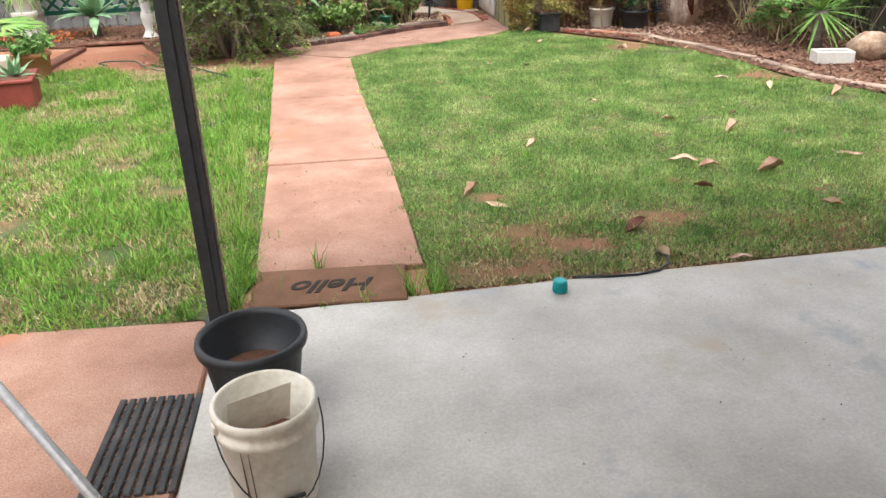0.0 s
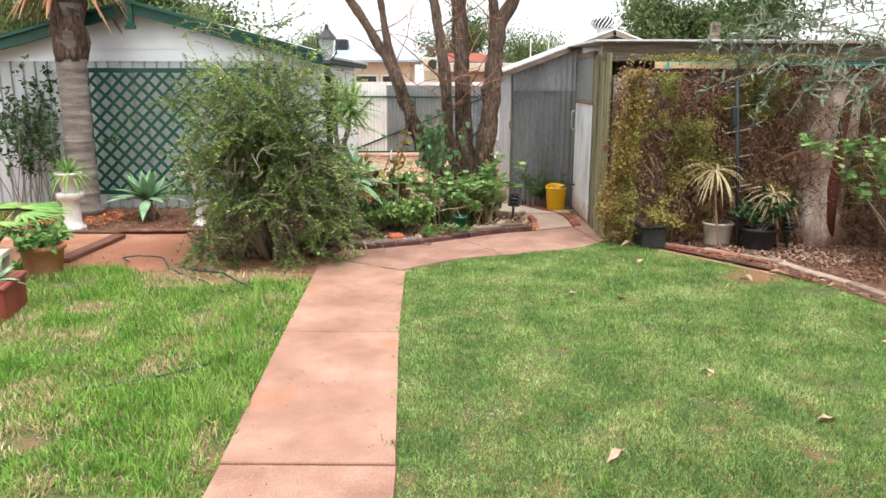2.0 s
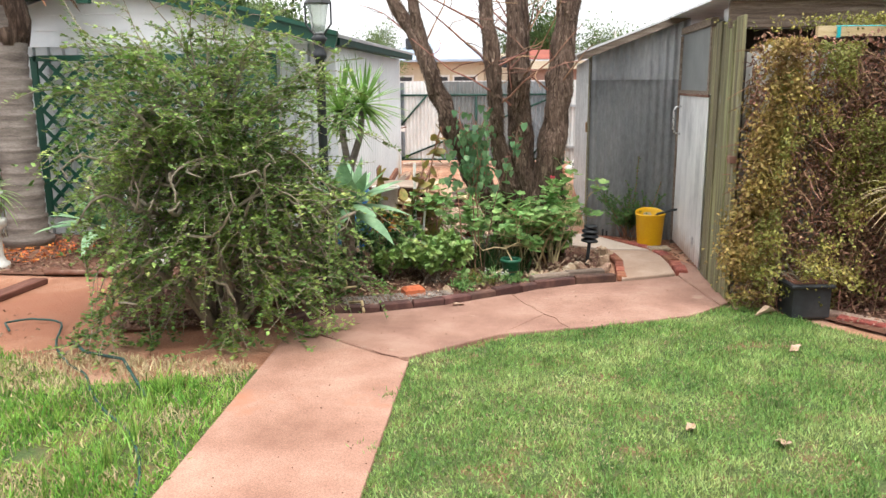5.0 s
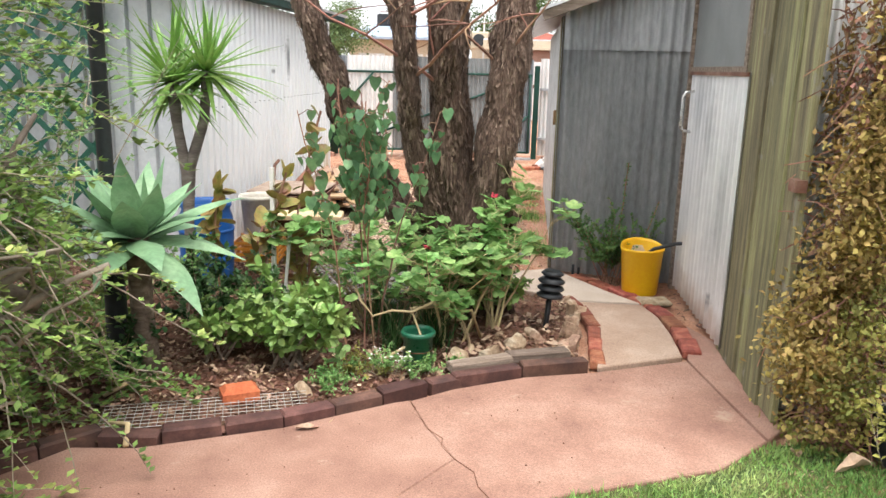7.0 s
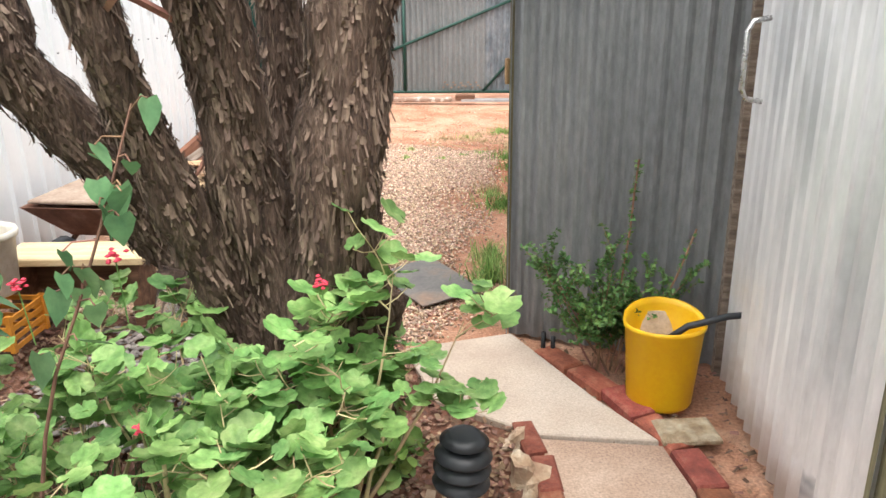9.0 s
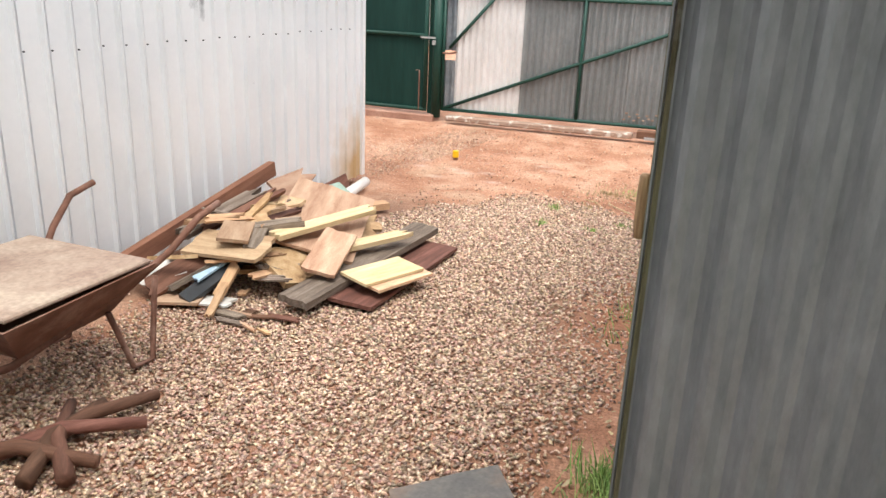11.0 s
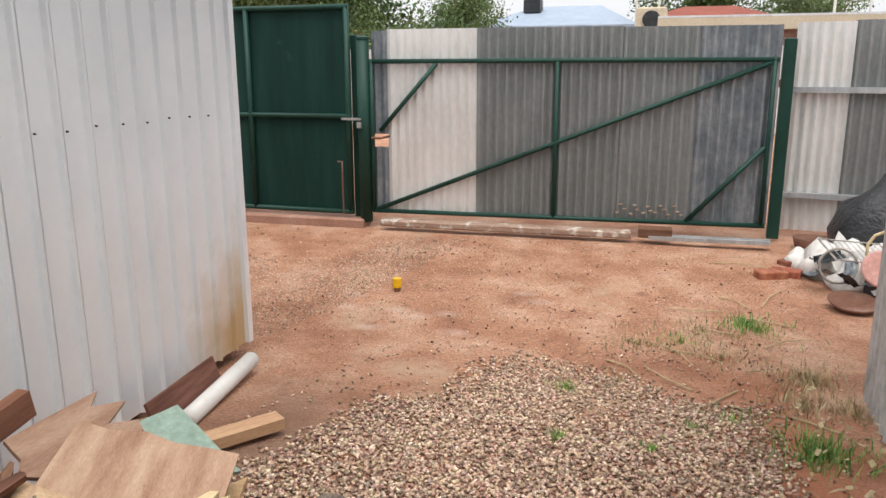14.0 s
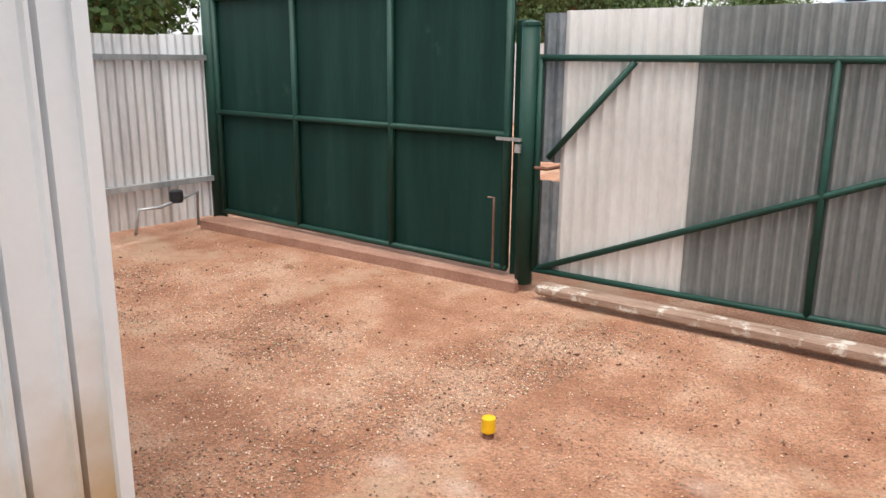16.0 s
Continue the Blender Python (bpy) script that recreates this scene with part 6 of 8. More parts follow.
def yucca(x, y, heads, label, L=0.55, w=0.032, n=70, seed=5, rs=0.04):
    r = random.Random(seed)
    ob = thing("yucca", x, y, 0, 0, label, "yucca")
    for hx, hy, hz in heads:
        MB().tube([(0, 0, 0), (0, 0, hz * 0.35), (hx * 0.1, hy * 0.1, hz * 0.6), (hx * 0.8, hy, hz * 0.8), (hx, hy, hz)], [rs * 0.9, rs * 0.75, rs * 0.85, rs * 0.7, rs * 0.9], 12, 0.6).to("trunk", PALMBARK, ob, "fibrous brown trunk", True)
        for i in range(n):
            a, e = r.uniform(0, 6.283), r.uniform(-0.9, 1.45)
            d = (math.cos(a) * math.cos(e), math.sin(a) * math.cos(e), math.sin(e))
            mb = MB()
            mb.blade(arch((hx, hy, hz), d, L * r.uniform(0.75, 1.1), 5, 0.06, 0.03, r), [w * k for k in (0.6, 1, 1, 0.8, 0.5, 0.02)], (-math.sin(a), math.cos(a), 0), 0.2)
            mb.to("leaf", YUCCA, ob)
    return ob


yucca(-0.82, 11.9, [(-0.06, 0, 1.36), (0.13, 0.05, 1.42)], "two-headed yucca with long bright green sword leaves", L=0.48, w=0.03, n=85)
yucca(5.18, 8.2, [(0, 0, 0.42)], "low yucca with a skirt of dead leaves", L=0.62, w=0.03, n=60, seed=6, rs=0.08)

# ringed palm trunk with hanging dead fronds
pm = thing("palm_tree", -4.22, 12.1, 0, 0, "grey ringed palm trunk with brown hanging skirt", "tree")
mb = MB()
prof = []
for k in range(36):
    z = k * 0.112
    r_ = 0.178 - 0.010 * min(1, z) + 0.006 * ((k * 7) % 3) + (0.05 if z < 0.1 else 0)
    prof += [(r_ - 0.004, z), (r_ + 0.012, z + 0.085), (r_ + 0.009, z + 0.104)]
mb.lathe(prof, 22)
mb.to("trunk", PALMBARK, pm, "", True)
MB().tube([(0, 0, 1.98 + 0.12 * k) for k in range(17)], [0.186 + 0.003 * k + 0.012 * (k % 2) for k in range(17)], 20, 0.5).to("boot_fibre", BARK, pm, "dark shaggy upper trunk", True)
mb = MB()
for k in range(150):
    a, z = R.uniform(0, 6.28), R.uniform(2.95, 3.6)
    mb.blade(arch((math.cos(a) * 0.2, math.sin(a) * 0.2, z), (math.cos(a) * 0.7, math.sin(a) * 0.7, -0.3), R.uniform(0.5, 0.95), 4, 0.25, 0.06), [0.05, 0.05, 0.04, 0.03, 0.01], (-math.sin(a), math.cos(a), 0), 0.1)
mb.to("dead_frond", ORANGEFROND, pm, "brown shaggy dead fronds")
bushy("climbing_shrub", "grey-green leafy shrub around the palm", -4.95, 12.3, 26, 1.9, 0.28, DARKLEAF, OVAL, 0.06, 16, 6, 0.008, TWIG, 33, tl=0.35, base=0.3, cat="bush", up=1.2)
bushy("climbing_shrub", "leafy branch crossing the trellis", -4.45, 12.0, 5, 1.3, 0.3, DARKLEAF, OVAL, 0.05, 12, 5, 0.006, TWIG, 34, tl=0.3, base=0.1, cat="bush", up=1.2)

bushy("feathery_shrub", "tall feathery light green shrub behind the lamp post", -1.60, 11.35, 20, 1.9, 0.35, GERLEAF, LEAF, 0.03, 30, 7, 0.007, TWIG, 36, tl=0.35, base=0.15, cat="bush", up=1.1, droop=0.06)
# ---- vine covered wall ----
vw = thing("vine_hedge", 3.35, 10.72, 0, 0, "tangled half-dead creeper hedge, brown stems with yellow-green leaf clumps", "hedge")
# Dark panel that shows through the gaps in the tangle.
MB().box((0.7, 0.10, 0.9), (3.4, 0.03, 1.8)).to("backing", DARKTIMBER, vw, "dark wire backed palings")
r_ = random.Random(41)
tb = MB()
P, Y, T, S = [], [], [], []
for i in range(5200):
    x, z = r_.uniform(-0.98, 2.0), r_.uniform(0.02, 1.80)
    y = -r_.uniform(0.02, 0.36) * (1 if x < 1.9 else 0.6)
    d = (r_.uniform(-1, 1), r_.uniform(-0.25, 0.1), r_.uniform(-1.4, 0.5))
    tb.tube(arch((x, y, z), d, r_.uniform(0.1, 0.32), 3, 0.1, 0.35, r_), [0.004, 0.004, 0.003, 0.002], 3, cap=False)
tb.to("woody_tangle", BROWNTWIG, vw, "brown woody tangle")
n = 110000
x, z = NR.uniform(-1.08, 2.05, n), NR.uniform(0.03, 1.84, n)
k = vnoise(x, z, 3.1, 9) + 0.45 * (vnoise(x, z, 9, 10) - 0.5) + 0.22 * np.exp(-((x + 0.35) / 0.4) ** 2) - 0.22 * (x > 0.75) + 0.16 * (x < -0.80)
q = (NR.rand(n) < np.clip((k - 0.57) * 6, 0.02, 1)) & (x > -1.08 + 0.17 * np.clip(z, 0, 1.2))
x, z = x[q], z[q]
n = len(x)
y = -0.12 - 0.32 * NR.rand(n) ** 0.7 * (0.6 + vnoise(x, z, 5, 13))
mass("leaves", LEAF[0], LEAF[1], np.c_[x, y, z], NR.rand(n) * 6.3, NR.randn(n) * 0.8, NR.randn(n) * 0.7, 0.016 + 0.016 * NR.rand(n), VINELEAF, vw, "yellow-green leaf clumps")
n = 26000
y, z = -NR.uniform(0.0, 0.46, n), NR.uniform(0.12, 1.86, n)
q = NR.rand(n) < np.clip((vnoise(y * 1.6, z, 4.6, 19) + 0.3 * (vnoise(y, z, 13, 20) - 0.5) - 0.40) * 6, 0.10, 1)
y, z = y[q], z[q]
n = len(y)
mass("leaves", LEAF[0], LEAF[1], np.c_[-0.98 + 0.14 * np.clip(z - 0.5, 0, 1) + 0.07 * NR.randn(n), y, z], NR.rand(n) * 6.3, NR.randn(n) * 0.8, NR.randn(n) * 0.7, 0.018 + 0.020 * NR.rand(n), OCHRELEAF, vw, "ochre leaf clumps at the hedge end")
n = 30000
x, z = NR.uniform(-1.0, 2.05, n), NR.uniform(0.03, 1.9, n)
mass("dead_leaves", LEAF[0], LEAF[1], np.c_[x, -0.04 - 0.34 * NR.rand(n), z], NR.rand(n) * 6.3, NR.randn(n) * 0.8, NR.randn(n) * 0.7, 0.018 + 0.02 * NR.rand(n), BROWNTWIG, vw, "curled brown dead leaves")
# creeper tufts along the top rail
n = 3500
mass("top_creeper", LEAF[0], LEAF[1], np.c_[NR.normal(0.25, 0.45, n), -0.1 + NR.randn(n) * 0.07, 1.93 + NR.rand(n) * 0.1], NR.rand(n) * 6.3, NR.randn(n) * 0.8, NR.randn(n) * 0.7, 0.026, VINELEAF, vw, "straw coloured creeper on the top rail")
t_ = thing("clothesline_rail", 2.75, 10.55, 1.92, 0, "pale sawn timber rail over the hedge with a thin green line", "rail")
MB().box((0.6, 0, 0), (1.2, 0.05, 0.07)).to("rail", PALEPINE, t_)
MB().tube([(0.1, -0.06, 0.03), (1.5, -0.06, 0.02), (3.4, -0.06, 0.03)], 0.004, 5).tube([(0.1, 0.06, 0.02), (1.5, 0.06, -0.0), (3.4, 0.06, 0.02)], 0.004, 5).to("line", TEALP, t_, "green plastic line")
MB().box((0.12, -0.06, -0.01), (0.02, 0.02, 0.07)).to("peg", TEALP, t_, "teal clothes peg")
t_ = thing("timber_post", 3.45, 10.83, 0, 0, "weathered timber post standing above the hedge", "post")
MB().box((0, 0, 1.19), (0.09, 0.07, 2.38), bev=0.004).to("post", GREYWOOD, t_)
t_ = thing("timber_post", 2.46, 10.62, 0, 0, "white painted corner stile by the hedge", "post")
MB().box((0, 0, 0.92), (0.06, 0.05, 1.84)).to("post", WHITECER, t_)

# gum stump, cut off flat
gs = thing("gum_stump", 4.63, 10.62, 0, 0, "tall pale sawn-off gum trunk with a dark red split", "stump")
MB().tube([(0, 0, -0.02), (0, 0, 0.25), (0.0, 0.02, 0.7), (0.02, 0.02, 1.2), (0.02, 0, 1.74)], [0.36, 0.28, 0.26, 0.27, 0.31], 26, 0.35, 3).to("trunk", GUM, gs, "", True)
MB().tube([(0.07, -0.25, 0.1), (0.06, -0.245, 0.6), (0.08, -0.245, 1.1), (0.10, -0.275, 1.7)], [0.04, 0.06, 0.045, 0.06], 8, 0.6).to("split", SPLIT, gs, "dark red rotten split", True)
MB().lathe([(0.33, 0), (0.35, 0.02), (0.33, 0.03)], 22, (0.02, 0, 1.735)).to("cut_top", GREYWOOD, gs, "flat weathered cut")
# hanging gum twig sprays
r_ = random.Random(51)
st = []
for i in range(60):
    st.append((arch((r_.uniform(-1.35, 0.5), r_.uniform(-0.4, 0.4), r_.uniform(-0.25, 0.7)), (r_.uniform(-1, 0.4), r_.uniform(-0.5, 0.5), r_.uniform(-0.5, 0.5)), r_.uniform(0.5, 0.9), 6, 0.16, 0.15, r_), 0.004, 26, 0.1))
st.append((arch((1.0, 0.3, -0.2), (-0.7, -0.1, 0.5), 1.8, 8, 0.05, 0.1, r_), 0.012, 12, 0.2))
leafy("gum_sapling", "thin gum branches with narrow grey-green leaves", "tree", 4.9, 10.15, st + [([Vector((0.9, 0.3, -2.0)), Vector((1.0, 0.3, -1.0)), Vector((1.0, 0.3, 0.0)), Vector((0.7, 0.2, 0.7))], [0.03, 0.025, 0.02, 0.01], 0, 0.5)], GUMLEAF,
      ([(0, 0, 0), (0.11, 0.4, 0.03), (0, 1, -0.1), (-0.11, 0.4, 0.03)], [(0, 1, 2), (0, 2, 3)]), 0.13, TWIG, z=2.0)
geranium(5.3, 9.7, 71, 26, 1.45, 0.3, 0.5, 11)
geranium(5.5, 9.2, 72, 20, 1.3, 0.3, 0.5, 11)
geranium(5.2, 8.8, 76, 14, 0.8, 0.3, 0.7, 9)
bushy("leafy_shrub", "dark leafy shrub along the fence", 5.9, 8.8, 16, 1.2, 0.5, DARKLEAF, OVAL, 0.06, 18, 6, 0.008, TWIG, 73, tl=0.3, base=0.3)
bushy("leafy_shrub", "tangled grey shrub along the fence", 6.0, 7.3, 14, 1.0, 0.6, BUSHLEAF, LEAF, 0.04, 12, 6, 0.008, TWIG, 74, tl=0.3, base=0.3)
bushy("leafy_shrub", "bushy shrub behind the trough", 5.9, 6.3, 14, 0.9, 0.6, DARKLEAF, OVAL, 0.05, 12, 6, 0.008, TWIG, 75, tl=0.3, base=0.3)


# ---- pots and garden things ----
def pot(name, label, x, y, z, r0, r1, h, mat, rim=0.012, fill=BEDSOIL, n=28, sq=1.0, cat="pot", rz=0.0):
    ob = thing(name, x, y, z, rz, label, cat)
    MB().lathe([(r0 - 0.006, 0), (r0, 0.008), (r1 - rim, h - rim * 2.4), (r1, h - rim * 2.2), (r1 + 0.003, h - rim), (r1 - 0.002, h), (r1 - rim, h), (r1 - rim - 0.004, h - 0.02), (r0 * 0.97, h * 0.45)], n, (0, 0, 0), sq).to("body", mat, ob, "", True)
    MB().lathe([(0.01, h * 0.5), ((r0 + r1) / 2 * 0.96, h * 0.5), ((r0 + r1) / 2 * 0.9, h * 0.53), (0.01, h * 0.54)], n, (0, 0, 0), sq).to("soil", fill, ob, "crumbly dark soil", True)
    return ob


pot("plant_pot", "empty black plastic nursery pot with a rolled rim", -0.30, 2.56, 0.03, 0.13, 0.185, 0.31, BLACKP, 0.016)
pail = thing("white_pail", -0.22, 2.12, 0.03, 25, "rust stained white plastic pail with a wire bail", "bucket")
MB().lathe([(0.118, 0), (0.124, 0.01), (0.138, 0.27), (0.15, 0.272), (0.15, 0.292), (0.142, 0.295), (0.142, 0.318), (0.149, 0.322), (0.149, 0.345), (0.142, 0.352), (0.134, 0.345), (0.12, 0.02)], 40).to("body", WHITEP, pail, "", True)
MB().lathe([(0.005, 0.17), (0.128, 0.17), (0.12, 0.19), (0.005, 0.195)], 30).to("residue", BEDSOIL, pail, "dry crust inside the pail")
MB().box((0, 0, 0), (0.19, 0.004, 0.16), pose(0.0, 0.055, 0.275, 18, 0, 0), bev=0.002).to("plastic_sheet", WHITEP, pail, "bent white plastic piece inside")
MB().tube([(0.155 * math.cos(a), -0.155 * abs(math.sin(a)) * 0.75 - 0.02, 0.30 - 0.25 * abs(math.sin(a))) for a in [math.pi * k / 14 for k in range(15)]], 0.0025, 6).to("bail", DARKMETAL, pail, "thin black wire handle")
MB().tube([(-0.03, -0.135, 0.085), (0.04, -0.137, 0.083)], 0.007, 8).to("grip", BLACKP, pail)
for s in (-1, 1):
    MB().box((s * 0.147, 0, 0.3), (0.014, 0.03, 0.04), bev=0.003).to("lug", WHITEP, pail)
for da, w in ((0.0, 0.012), (0.16, 0.006)):
    a0 = math.radians(-141) + da
    MB().add([((0.1185 + 0.0155 * z / 0.26 + 0.0075) * math.cos(a0 + s * w * (2 - z / 0.2)), (0.1185 + 0.0155 * z / 0.26 + 0.0075) * math.sin(a0 + s * w * (2 - z / 0.2)), z) for z in (0.265, 0.18, 0.10, 0.03) for s in (-1.6, 1.6)], [(k * 2 + 2, k * 2 + 3, k * 2 + 1, k * 2) for k in range(3)]).to("rust_streak", RUST, pail, "orange rust streak")
t_ = thing("bottle_cap", 0.96, 3.23, 0.03, 0, "small ribbed teal plastic cap lying on the slab", "cap")
MB().lathe([(0.030, 0), (0.032, 0.004), (0.031, 0.05), (0.027, 0.056), (0.01, 0.057)], 24).to("cap", TEALP, t_)
for k in range(16):
    a = k * math.pi / 8
    MB().box((0.0325, 0, 0.02), (0.002, 0.004, 0.035), pose(0, 0, 0, 0, 0, k * 22.5)).to("rib", TEALP, t_)

t_ = thing("black_cable", 0, 0, 0, 0, "thin black cable lying along the slab edge", "cable")
MB().tube([(1.05, 3.345, 0.034), (1.22, 3.32, 0.035), (1.36, 3.315, 0.034), (1.47, 3.34, 0.035), (1.54, 3.40, 0.036), (1.56, 3.47, 0.04), (1.53, 3.52, 0.035)], 0.0065, 7).to("cable", BLACKP, t_, "", True)
hello = thing("doormat", -0.06, 3.47, 0.028, -3, "worn brown coir doormat with dark greeting lettering", "doormat")
MB().box((0, 0, 0.004), (0.70, 0.36, 0.018), bev=0.006).to("mat", COIR, hello)
tx = bpy.data.curves.new("lettering", "FONT")
tx.body, tx.size, tx.extrude, tx.shear, tx.offset = "Hello", 0.17, 0.0015, 0.35, 0.003
tx.align_x, tx.align_y = "CENTER", "CENTER"
tx.materials.append(INK)
lt = new("lettering", tx)
lt.parent, lt.matrix_basis = hello, pose(0.02, -0.01, 0.0145, 0, 0, 180)
tagged(lt, "dark script greeting")

rub = thing("rubber_mat", -0.68, 2.46, 0.008, -1, "black slatted rubber link doormat on the paving", "doormat")
for i in range(9):
    MB().box((-0.135 + i * 0.034, 0, 0.008), (0.024, 0.52, 0.014), bev=0.004).to("slat", RUBBERM, rub)
for j in range(12):
    MB().tube([(-0.145, -0.23 + j * 0.042, 0.008), (0.145, -0.23 + j * 0.042, 0.008)], 0.0035, 5).to("rod", DARKMETAL, rub)
br = thing("broom_handle", -0.62, 1.78, 0.0, 0, "grey metal pole leaning by the porch", "pole")
MB().tube([(0.20, -0.36, 0.10), (0.085, -0.12, 0.472), (-0.20, 0.19, 0.582), (-0.60, 0.62, 0.74)], 0.014, 12).to("pole", ALU, br, "", True)
MB().box((0.0, -0.06, 0.06), (0.3, 0.05, 0.12), bev=0.01).to("head", BLACKP, br, "dark broom head")

pedestal = thing("pedestal", -3.92, 11.13, 0, 0, "white glazed pedestal like a basin stand, on mulch", "pedestal")
MB().lathe([(0.145, 0), (0.145, 0.05), (0.115, 0.07), (0.10, 0.12), (0.095, 0.30), (0.11, 0.36), (0.15, 0.385), (0.155, 0.44), (0.15, 0.45)], 28).to("stand", WHITECER, pedestal, "", True)
pp = pot("plant_pot", "old white plaster pot on the pedestal", -3.92, 11.13, 0.452, 0.09, 0.15, 0.24, WHITECER)
agave("spider_plant", "yellow-green strappy plant in the white pot", -3.92, 11.13, 0.66, 60, 0.42, 0.022, 8, YUCCA, droop=2.0, cat="plant")
bb = thing("bird_bath", -2.47, 11.38, 0, 0, "white moulded bird bath on a figured stem", "bird bath")
MB().lathe([(0.10, 0), (0.11, 0.02), (0.08, 0.06), (0.05, 0.12), (0.07, 0.2), (0.09, 0.3), (0.06, 0.38), (0.075, 0.48), (0.06, 0.56), (0.10, 0.6), (0.22, 0.63), (0.25, 0.665), (0.23, 0.67), (0.12, 0.64)], 22).to("bird_bath", WHITECER, bb, "", True)
pot("plant_pot", "large terracotta pot on the lawn's edge", -3.18, 9.02, 0, 0.155, 0.205, 0.28, TERRA, 0.02)
bushy("potted_shrub", "green leafy plant filling the terracotta pot", -3.2, 9.02, 16, 0.36, 1.0, GERLEAF, OVAL, 0.07, 9, 3, 0.004, TWIG, 81, z=0.2, tl=0.12, base=0.12)
r_ = random.Random(8)
fp = thing("fan_palm", -3.85, 9.3, 0.1, 0, "young fan palm with dark green ribbed fans", "palm")
for i in range(12):
    a = i * 0.9
    hub = arch((0, 0, 0), (math.cos(a) * 0.7, math.sin(a) * 0.7, 1), 0.55, 4, 0.08, 0.05, r_)
    MB().tube(hub, 0.006, 5).to("stalk", DARKLEAF, fp)
    mb = MB()
    o = hub[-1]
    for k in range(13):
        t = (k - 6) * 0.2
        d = Vector((math.cos(a + t), math.sin(a + t), 0.25 - 0.1 * abs(t)))
        mb.blade(arch(o, d, 0.42, 3, 0.12, 0.02, r_), [0.03, 0.06, 0.045, 0.004], (-math.sin(a + t), math.cos(a + t), 0), 0.2)
    mb.to("fan", YUCCA, fp)
tr = thing("red_trough", -2.9, 7.72, 0, 12, "dark red glazed rectangular planter on the grass", "planter")
mb = MB().box((0, 0, 0.13), (0.34, 0.5, 0.26), bev=0.015)
mb.to("body", REDPOT, tr)
MB().box((0, 0, 0.265), (0.38, 0.54, 0.035), bev=0.01).to("rim", REDPOT, tr)
MB().box((0, 0, 0.284), (0.30, 0.45, 0.006)).to("soil", BEDSOIL, tr, "dry soil")
bl = thing("concrete_block", -3.3, 8.35, 0, 15, "pale hollow concrete block", "block")
MB().box((0, -0.15, 0.17), (0.3, 0.05, 0.34), bev=0.008).box((0, 0.15, 0.17), (0.3, 0.05, 0.34), bev=0.008).box((0, 0, 0.32), (0.3, 0.26, 0.04)).box((0, 0, 0.02), (0.3, 0.26, 0.04)).to("block", PALEC, bl)

lamp = thing("lamp_post", -0.79, 10.92, 0, 0, "tall black fluted garden lamp post with a lantern", "lamp")
MB().lathe([(0.09, 0), (0.09, 0.05), (0.055, 0.1), (0.05, 0.4), (0.042, 0.45), (0.036, 0.5), (0.036, 1.78), (0.055, 1.80), (0.055, 1.83), (0.035, 1.86), (0.05, 1.92), (0.065, 1.94), (0.03, 1.98)], 16).to("shaft", BLACKP, lamp, "", True)
MB().lathe([(0.05, 1.98), (0.085, 2.2), (0.08, 2.2), (0.045, 1.99)], 6).to("lantern_glass", GLASS, lamp, "clear lantern panes")
MB().lathe([(0.11, 2.2), (0.10, 2.22), (0.03, 2.30), (0.015, 2.36)], 6).to("lantern_roof", BLACKP, lamp)
MB().tube([(-0.03, 0, 1.96), (-0.10, 0, 2.05), (-0.10, 0, 2.2)], 0.008, 6).tube([(0.03, 0, 1.96), (0.10, 0, 2.05), (0.10, 0, 2.2)], 0.008, 6).to("bracket", BLACKP, lamp)


def solar(x, y, h, tilt=0.0):
    ob = thing("garden_light", x, y, 0, 0, "black tiered plastic garden light on a stake", "garden light", "garden lights", "", 0, tilt)
    MB().tube([(0, 0, -0.02), (0, 0, h * 0.62)], 0.016, 8).to("stake", BLACKP, ob, "", True)
    for k in range(3):
        MB().lathe([(0.03, 0), (0.074, 0.004), (0.078, 0.012), (0.05, 0.034), (0.03, 0.036)], 22, (0, 0, h * 0.6 + k * 0.042)).to("tier", BLACKP, ob, "", True)
    MB().lathe([(0.05, 0), (0.066, 0.012), (0.045, 0.03), (0.035, 0.032)], 22, (0, 0, h * 0.6 + 0.126)).to("lid", BLACKP, ob, "", True)


solar(1.36, 11.71, 0.36, 4)
solar(4.15, 10.15, 0.34)
pot("glazed_pot", "squat dark green glazed pot among the edging plants", 0.70, 11.06, 0.0, 0.075, 0.085, 0.20, GREENP)
t_ = thing("brick_lump", -0.02, 10.50, 0.01, 30, "worn orange-red brick lump on mulch", "brick")
MB().box((0, 0, 0.045), (0.16, 0.10, 0.085), bev=0.022).to("lump", surf("orange_brick", [(0.42, 0.10, 0.04), (0.52, 0.16, 0.07)], 9, 70, 0.9, 0.7, 0.008), t_)
t_ = thing("wire_mesh", 0, 0, 0, 0, "rusty square wire mesh laid along the bed edge", "mesh")
mb = MB()
for k in range(26):
    a, b = Vector((-0.45 + k * 0.03, 10.08 + k * 0.011, 0.05)), Vector((-0.53 + k * 0.03, 10.30 + k * 0.011, 0.045))
    mb.tube([a, b], 0.0015, 4)
for k in range(8):
    mb.tube([(-0.45 - 0.011 * k, 10.08 + k * 0.031, 0.052), (0.33 - 0.011 * k, 10.37 + k * 0.031, 0.05)], 0.0015, 4)
mb.to("mesh", WIRE, t_)
for x, y, L, a in ((-0.30, 10.02, 0.22, 1.9), (-0.62, 10.45, 0.25, 0.3), (-0.55, 10.6, 0.2, 2.0), (-0.2, 11.4, 0.4, 0.5)):
    t_ = thing("dead_stick", x, y, 0.03, 0, "bleached bent stick on the ground", "stick", "sticks")
